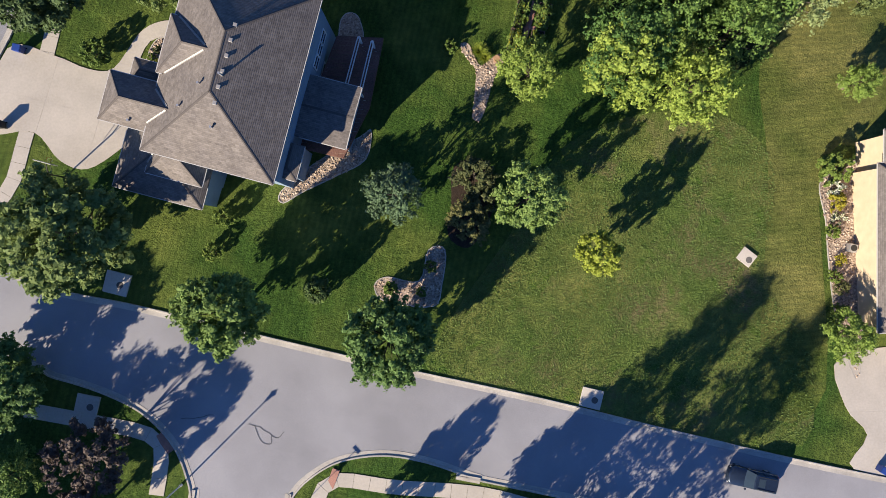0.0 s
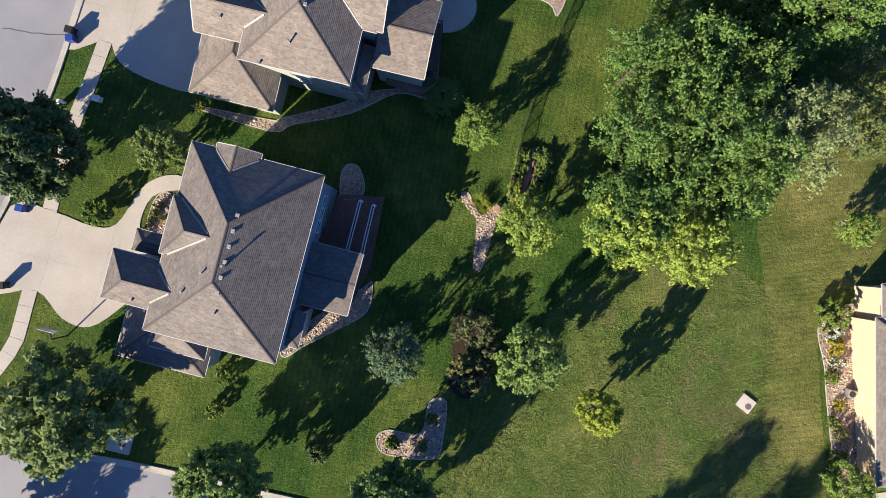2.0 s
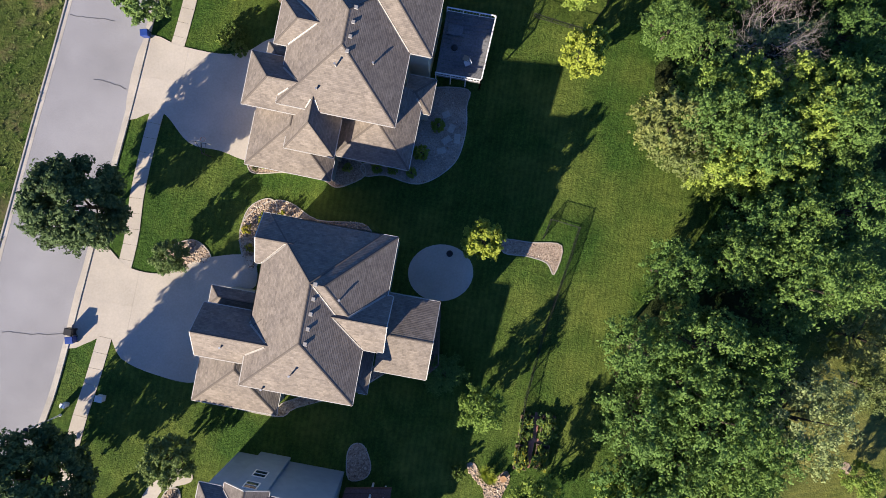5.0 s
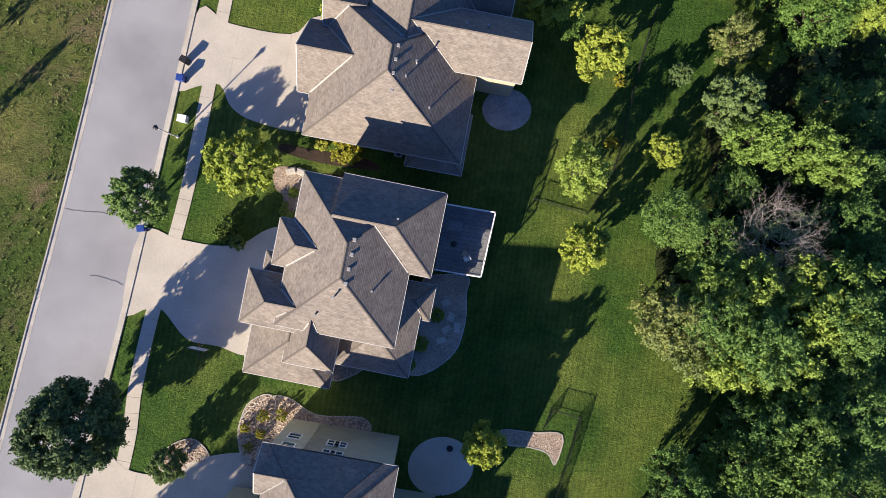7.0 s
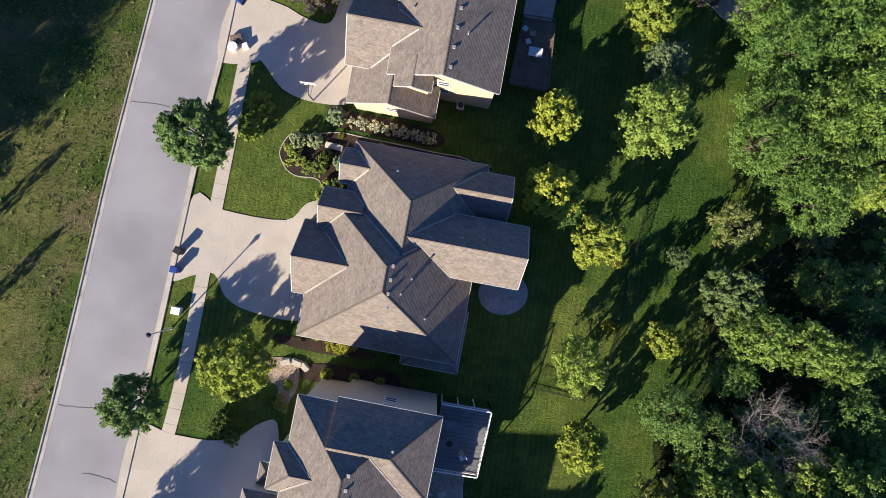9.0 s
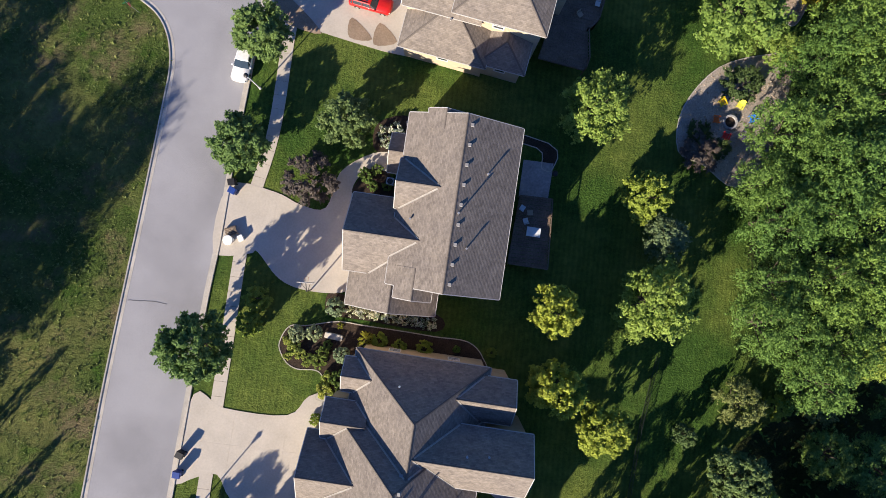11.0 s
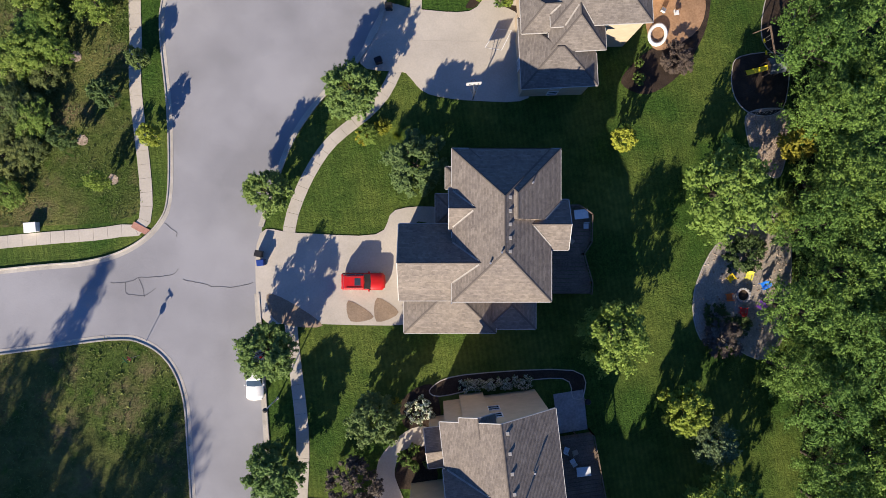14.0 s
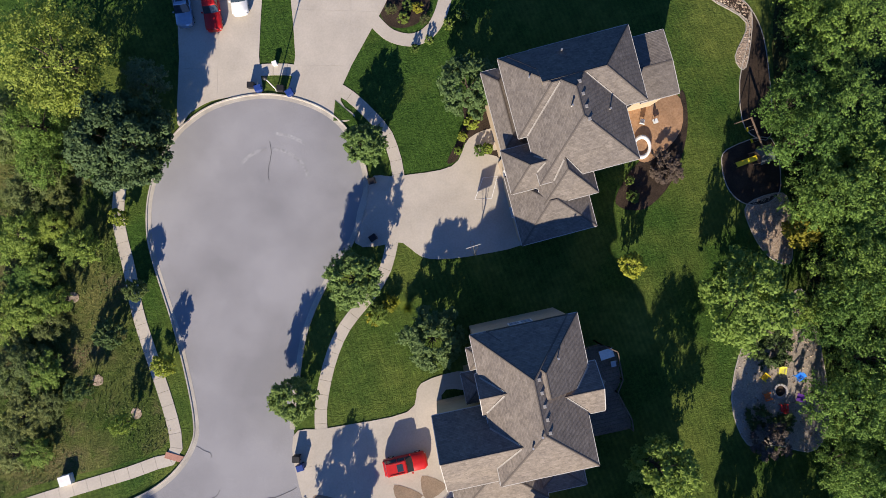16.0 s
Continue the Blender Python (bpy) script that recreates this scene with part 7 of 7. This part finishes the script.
px, py = PIT[0]
for (x, y), (col, word) in zip(CHAIRS, (((0.75, 0.55, 0.02), "yellow"), ((0.65, 0.62, 0.08), "lime-yellow"), ((0.02, 0.20, 0.75), "bright blue"), ((0.75, 0.16, 0.03), "orange"), ((0.6, 0.03, 0.03), "red"), ((0.10, 0.03, 0.25), "purple"))):
    garden_chair(x, y, math.degrees(math.atan2(py - y, px - x)), paint(word + "_paint", col, 0.5), word + " slatted garden chair by a fire pit")


def fire_pit(x, y):
    ob = tagged(new("fire_pit"), "round fire pit of grey stone blocks", "fire pit")
    for k in range(14):
        bm = bmesh.new()
        m = pose(0.72 * math.cos(k * math.pi / 7), 0.72 * math.sin(k * math.pi / 7), 0, 0, 0, math.degrees(k * math.pi / 7))
        box(bm, -0.12, 0.12, -0.145, 0.145, -0.05, 0.36, m, 0.01)
        part("stone", bm, FLAGSTONE, ob)
    bm = bmesh.new()
    tube(bm, (0, 0, -0.05), (0, 0, 0.12), 0.6, sides=18)
    part("ash", bm, MULCH, ob, "dark ash")
    ob.matrix_world = on_ground(x, y, 0, 0.05)


fire_pit(px, py)


def play_set(x0, y0, x1, y1):
    ob = tagged(new("play_set"), "timber play set with a yellow slide", "play set")
    turn = math.degrees(math.atan2(y0 - y1, x0 - x1))
    yellow = paint("yellow_plastic", (0.75, 0.6, 0.02), 0.4)
    bm = bmesh.new()
    rows = []
    for k in range(9):
        f = k / 8
        ux, z = 0.7 + 2.5 * f, 1.5 * (1 - f) ** 1.3 + 0.12
        rows.append([bm.verts.new((ux, y, z + h)) for y, h in ((-0.3, 0.14), (-0.26, 0), (0.26, 0), (0.3, 0.14))])
    for a, b in zip(rows, rows[1:]):
        for i in range(3):
            bm.faces.new((a[i], b[i], b[i + 1], a[i + 1]))
    part("slide", bm, yellow, ob, "yellow plastic slide")
    for ux in (-0.7, 0.7):
        for uy in (-0.7, 0.7):
            bm = bmesh.new()
            box(bm, ux - 0.06, ux + 0.06, uy - 0.06, uy + 0.06, -0.1, 2.3)
            part("post", bm, DECK_BROWN, ob)
    bm = bmesh.new()
    box(bm, -0.75, 0.75, -0.75, 0.75, 1.45, 1.53)
    part("platform", bm, DECK_BROWN, ob)
    for s in (-1, 1):
        bm = bmesh.new()
        f = [bm.verts.new(p) for p in ((-0.95, s * 0.95, 2.2), (0.95, s * 0.95, 2.2), (0.95, 0, 3.0), (-0.95, 0, 3.0))]
        bm.faces.new(f)
        part("canopy", bm, surface("canopy_%d" % (s + 1), (0.10, 0.12, 0.13), (0.15, 0.17, 0.18)), ob, "grey canopy")
    bm = bmesh.new()
    box(bm, -0.08, 0.08, -4.6, -0.7, 2.2, 2.34)
    part("swing_beam", bm, DECK_BROWN, ob)
    for s in (-0.9, 0.9):
        bm = bmesh.new()
        tube(bm, (s, -4.6, -0.1), (0, -4.5, 2.3), 0.06, sides=6)
        part("brace", bm, DECK_BROWN, ob)
    for uy in (-2.0, -3.4):
        bm = bmesh.new()
        box(bm, -0.12, 0.12, uy - 0.25, uy + 0.25, 0.45, 0.49)
        seat = part("swing_seat", bm, yellow, ob, "yellow swing seat")
        for s in (-0.22, 0.22):
            bm = bmesh.new()
            tube(bm, (0, uy + s, 0.47), (0, uy + s, 2.2), 0.012, sides=4)
            part("chain", bm, STEEL, seat)
    ob.matrix_world = on_ground(x1, y1, turn)


play_set(*SLIDE[0], *SLIDE[1])


def fence(line, label):
    ob = tagged(new("fence"), label, "fence")
    for a, b in zip(line, line[1:]):
        a, b = Vector(a), Vector(b)
        n = max(1, round((b - a).length / 2.2))
        for k in range(n):
            p, q = a.lerp(b, k / n), a.lerp(b, (k + 1) / n)
            zp, zq = ter(*p), ter(*q)
            bm = bmesh.new()
            box(bm, p.x - 0.03, p.x + 0.03, p.y - 0.03, p.y + 0.03, zp - 0.2, zp + 1.3)
            part("post", bm, DARK_METAL, ob)
            for h in (0.2, 1.15):
                bm = bmesh.new()
                strip(bm, (*p, zp + h), (*q, zq + h), 0.035, 0.0, 0.035)
                part("rail", bm, DARK_METAL, ob)
            bm = bmesh.new()
            for j in range(1, 16):
                c = p.lerp(q, j / 16)
                z = zp + (zq - zp) * j / 16
                box(bm, c.x - 0.009, c.x + 0.009, c.y - 0.009, c.y + 0.009, z + 0.05, z + 1.25)
            tagged(part("picket", bm, DARK_METAL, ob), kind="stuff")


fence(FENCE_1, "thin black metal garden fence on a lawn")
fence(FENCE_2, "thin black metal fence behind a garden")


def raised_bed(x, y, turn, w, d):
    ob = tagged(new("raised_bed"), "timber-edged vegetable bed full of plants", "garden bed")
    for k, (a, b) in enumerate((((-w / 2, -d / 2), (w / 2, -d / 2)), ((w / 2, -d / 2), (w / 2, d / 2)), ((w / 2, d / 2), (-w / 2, d / 2)), ((-w / 2, d / 2), (-w / 2, -d / 2)))):
        bm = bmesh.new()
        strip(bm, (*a, 0.35), (*b, 0.35), 0.06, 0, 0.5)
        part("plank", bm, DECK_BROWN, ob)
    bm = bmesh.new()
    box(bm, -w / 2 + 0.04, w / 2 - 0.04, -d / 2 + 0.04, d / 2 - 0.04, -0.2, 0.28)
    part("soil", bm, MULCH, ob)
    me, _ = crown_mesh("greenery", min(w, d) * 0.62, 0.9, 0.1, 900, int(x * 10) % 97 + 500, 14, 0.25, 0.0, (LEAVES["shrub"], LEAVES["goldshrub"]), 0.2)
    pl = new("greenery", me)
    pl.parent = ob
    pl.scale = (w / min(w, d), d / min(w, d), 1)
    ob.matrix_world = on_ground(x, y, turn)


setting("path_plot", draped(PLOT_PATH, 0.02, thick=0.1), BRICK_RED, "brown boarded path between vegetable beds", "path")
for x, y in RAISED:
    raised_bed(x, y, 79, 2.4, 1.25)


def grass_clump(x, y, radius, tall, seed):
    """An ornamental grass: hundreds of arching blades from one root."""
    r = np.random.default_rng(seed)
    ob = tagged(new("ornamental_grass"), "arching light green ornamental grass among stones", "plant")
    verts, faces = [], []
    for _ in range(420):
        a, lean, long_ = r.uniform(0, 6.283), r.uniform(0.15, 1.0), tall * r.uniform(0.7, 1.15)
        c, d, w = math.cos(a), math.sin(a), 0.02
        n = len(verts)
        for f in (0.0, 0.5, 1.0):
            reach, z = radius * lean * f ** 1.4 + 0.12 * r.uniform(), long_ * (f - 0.35 * lean * f * f)
            verts += [(c * reach - d * w * (1.2 - f), d * reach + c * w * (1.2 - f), z), (c * reach + d * w * (1.2 - f), d * reach - c * w * (1.2 - f), z)]
        faces += [(n, n + 1, n + 3, n + 2), (n + 2, n + 3, n + 5, n + 4)]
    me = bpy.data.meshes.new("blades")
    me.from_pydata(verts, [], faces)
    me.materials.append(LEAVES["yellow"])
    blades = new("blades", me)
    blades.parent = ob
    ob.matrix_world = on_ground(x, y, 0, 0.03)


for k, (x, y, r, h) in enumerate(((3.5, 19.5, 0.95, 1.3), (4.1, 18.9, 0.7, 1.0), (7.9, 142.6, 0.9, 1.2), (6.9, 143.9, 0.9, 1.2))):
    grass_clump(x, y, r, h, 40 + k)
bm = bmesh.new()
tube(bm, (0, 0, -0.05), (0, 0, 0.5), 0.24, 0.32, 16)
tube(bm, (0, 0, 0.5), (0, 0, 0.55), 0.35, 0.33, 16)
pot = tagged(new("flower_pot", mesh_of("flower_pot", bm, TERRACOTTA)), "round terracotta flower pot on a stone bed", "pot")
pot.matrix_world = on_ground(5.3, 18.8)


def pool_ring(x, y):
    ob = new("paddling_pool")
    bm = bmesh.new()
    n, k = 24, 8
    vs = [[bm.verts.new(((0.95 + 0.2 * math.cos(b)) * math.cos(a) * 1.25, (0.95 + 0.2 * math.cos(b)) * math.sin(a), 0.2 + 0.2 * math.sin(b))) for b in [j * 2 * math.pi / k for j in range(k)]] for a in [i * 2 * math.pi / n for i in range(n)]]
    for i in range(n):
        for j in range(k):
            bm.faces.new((vs[i][j], vs[(i + 1) % n][j], vs[(i + 1) % n][(j + 1) % k], vs[i][(j + 1) % k]))
    for f in bm.faces:
        f.smooth = True
    part("ring", bm, WHITE, ob)
    tagged(ob, "white inflatable ring on a stained patio", "pool toy")
    ob.matrix_world = on_ground(x, y, 50, 0.06)


pool_ring(*TUB7[0])


def rubbish_pile(x, y):
    """Things put out at the kerb: a tub, boards and a pale basket."""
    ob = tagged(new("white_tub"), "white plastic tub put out at the kerb", "tub")
    bm = bmesh.new()
    tube(bm, (0, 0, 0), (0, 0, 0.75), 0.42, 0.5, 20)
    part("body", bm, WHITE, ob)
    bm = bmesh.new()
    tube(bm, (0, 0, 0.75), (0, 0, 0.8), 0.53, 0.5, 20)
    part("lid", bm, WHITE, ob)
    ob.matrix_world = on_ground(x, y, 0, 0.07)
    ob = tagged(new("wooden_crate"), "brown wooden crate beside a white tub", "crate")
    for k in range(5):
        bm = bmesh.new()
        box(bm, -0.6, 0.6, -0.4 + 0.16 * k, -0.27 + 0.16 * k, 0.5, 0.54)
        part("board", bm, DECK_BROWN, ob)
    for s in (-0.4, 0.4):
        bm = bmesh.new()
        box(bm, -0.58, 0.58, s - 0.03, s + 0.03, -0.05, 0.5)
        part("side", bm, DECK_BROWN, ob)
    ob.matrix_world = on_ground(x + 0.3, y + 0.95, 10, 0.07)
    ob = tagged(new("laundry_basket"), "white basket put out at the kerb", "basket")
    bm = bmesh.new()
    box(bm, -0.25, 0.25, -0.3, 0.3, 0, 0.55, taper=-0.05)
    part("body", rounded(bm, 0.04), WHITE, ob)
    ob.matrix_world = on_ground(x + 1.25, y + 0.1, 20, 0.07)


rubbish_pile(*TRAILER[0])


# ---- garden furniture ----
DECKS = [ob for ob in bpy.data.objects if ob.name.split(".")[0] == "deck"]


def floor_at(x, y):
    """The deck's or patio's height under a place."""
    best = ter(x, y) + 0.06
    for ob in DECKS:
        for board in ob.children:
            if board.name.split(".")[0] == "board":
                c = [ob.matrix_world @ Vector(v) for v in board.bound_box]
                if min(p.x for p in c) - 0.2 <= x <= max(p.x for p in c) + 0.2 and min(p.y for p in c) - 0.2 <= y <= max(p.y for p in c) + 0.2:
                    best = max(best, max(p.z for p in c))
    return best


def patio_table(x, y, mat, label):
    ob = tagged(new("patio_table"), label, "table")
    bm = bmesh.new()
    box(bm, -0.75, 0.75, -0.5, 0.5, 0.7, 0.74)
    part("tabletop", rounded(bm, 0.015, 1), mat, ob)
    for sx in (-0.65, 0.65):
        for sy in (-0.4, 0.4):
            bm = bmesh.new()
            tube(bm, (sx, sy, 0), (sx, sy, 0.7), 0.03, sides=6)
            part("leg", bm, DARK_METAL, ob)
    ob.matrix_world = pose(x, y, floor_at(x, y), 0, 0, -14)


def patio_chair(x, y, turn, mat, label):
    ob = tagged(new("patio_chair"), label, "chair", "patio chairs")
    bm = bmesh.new()
    box(bm, -0.27, 0.27, -0.27, 0.27, 0.4, 0.46)
    part("seat", rounded(bm, 0.02, 1), mat, ob)
    bm = bmesh.new()
    box(bm, -0.3, -0.25, -0.27, 0.27, 0.45, 0.95, pose(0, 0, 0, 0, -6, 0))
    part("backrest", bm, mat, ob)
    for sx in (-0.24, 0.24):
        for sy in (-0.24, 0.24):
            bm = bmesh.new()
            tube(bm, (sx, sy, 0), (sx, sy, 0.42), 0.02, sides=5)
            part("leg", bm, DARK_METAL, ob)
    ob.matrix_world = pose(x, y, floor_at(x, y), 0, 0, turn)


def grill(x, y):
    ob = tagged(new("grill"), "black kettle grill on a patio", "grill")
    bm = bmesh.new()
    for z0, z1, r0, r1 in ((0.55, 0.7, 0.18, 0.32), (0.7, 0.82, 0.32, 0.34), (0.82, 0.95, 0.34, 0.26), (0.95, 1.02, 0.26, 0.08)):
        tube(bm, (0, 0, z0), (0, 0, z1), r0, r1, 16)
    part("kettle", bm, BLACK, ob)
    for k in range(3):
        bm = bmesh.new()
        a = k * 2.094
        tube(bm, (0.3 * math.cos(a), 0.3 * math.sin(a), 0), (0.15 * math.cos(a), 0.15 * math.sin(a), 0.6), 0.015, sides=5)
        part("leg", bm, STEEL, ob)
    ob.matrix_world = pose(x, y, floor_at(x, y))


pale = paint("pale_fabric", (0.55, 0.58, 0.6), 0.8)
tan = paint("tan_fabric", (0.35, 0.28, 0.2), 0.8)
for (x, y), mat, label in zip(TABLES, (pale, DECK_GREY, WHITE), ("pale glass-topped table on a deck", "grey low table on a deck", "white table on a timber deck")):
    patio_table(x, y, mat, label)
for i, (x, y) in enumerate(PATIO_CHAIRS):
    patio_chair(x, y, 50 * i, pale if i % 3 else tan, "pale fabric patio chair with metal legs" if i % 3 else "tan fabric patio chair with metal legs")
for x, y in GRILLS:
    grill(x, y)


for x, y in RINGS:
    bm = outline_face([(x + (0.62 + 0.08 * math.sin(5 * k)) * math.cos(k * 0.3927), y + (0.62 + 0.08 * math.cos(3 * k)) * math.sin(k * 0.3927)) for k in range(16)])
    setting("mulch_ring", lay(bm, 0.05, 0.15), STONE, "pale ring of mulch round a young tree", "mulch")
setting("verge_wedge", draped(WEDGE, 0.11, thick=0.2), LAWN, "small green wedge of lawn between paving", "lawn")
for pts in (WET_1, WET_2, WET_3):
    setting("stain", draped(smooth(pts, 4, True), 0.085, thick=0.004), WET, "damp brown stain on a concrete driveway", "stain")
# pale scuffs where vehicles turn at the street's end
for radius, a0, a1 in ((4.2, -17, 60), (4.25, 66, 112), (6.0, 20, 55)):
    x, y = TURNING[0]
    arc = [(x + radius * math.cos(radians(a0 + (a1 - a0) * k / 14)), y + radius * math.sin(radians(a0 + (a1 - a0) * k / 14))) for k in range(15)]
    setting("tyre_mark", ribbon(arc, [(-0.2, 0.034), (0.0, 0.035), (0.2, 0.034)]), SCUFF, "pale tyre scuff on asphalt", "mark")
setting("court_line", ribbon(COURT, [(-0.05, 0.092), (0.0, 0.094), (0.05, 0.092)], True), WHITE, "faded white court lines on a driveway", "line")
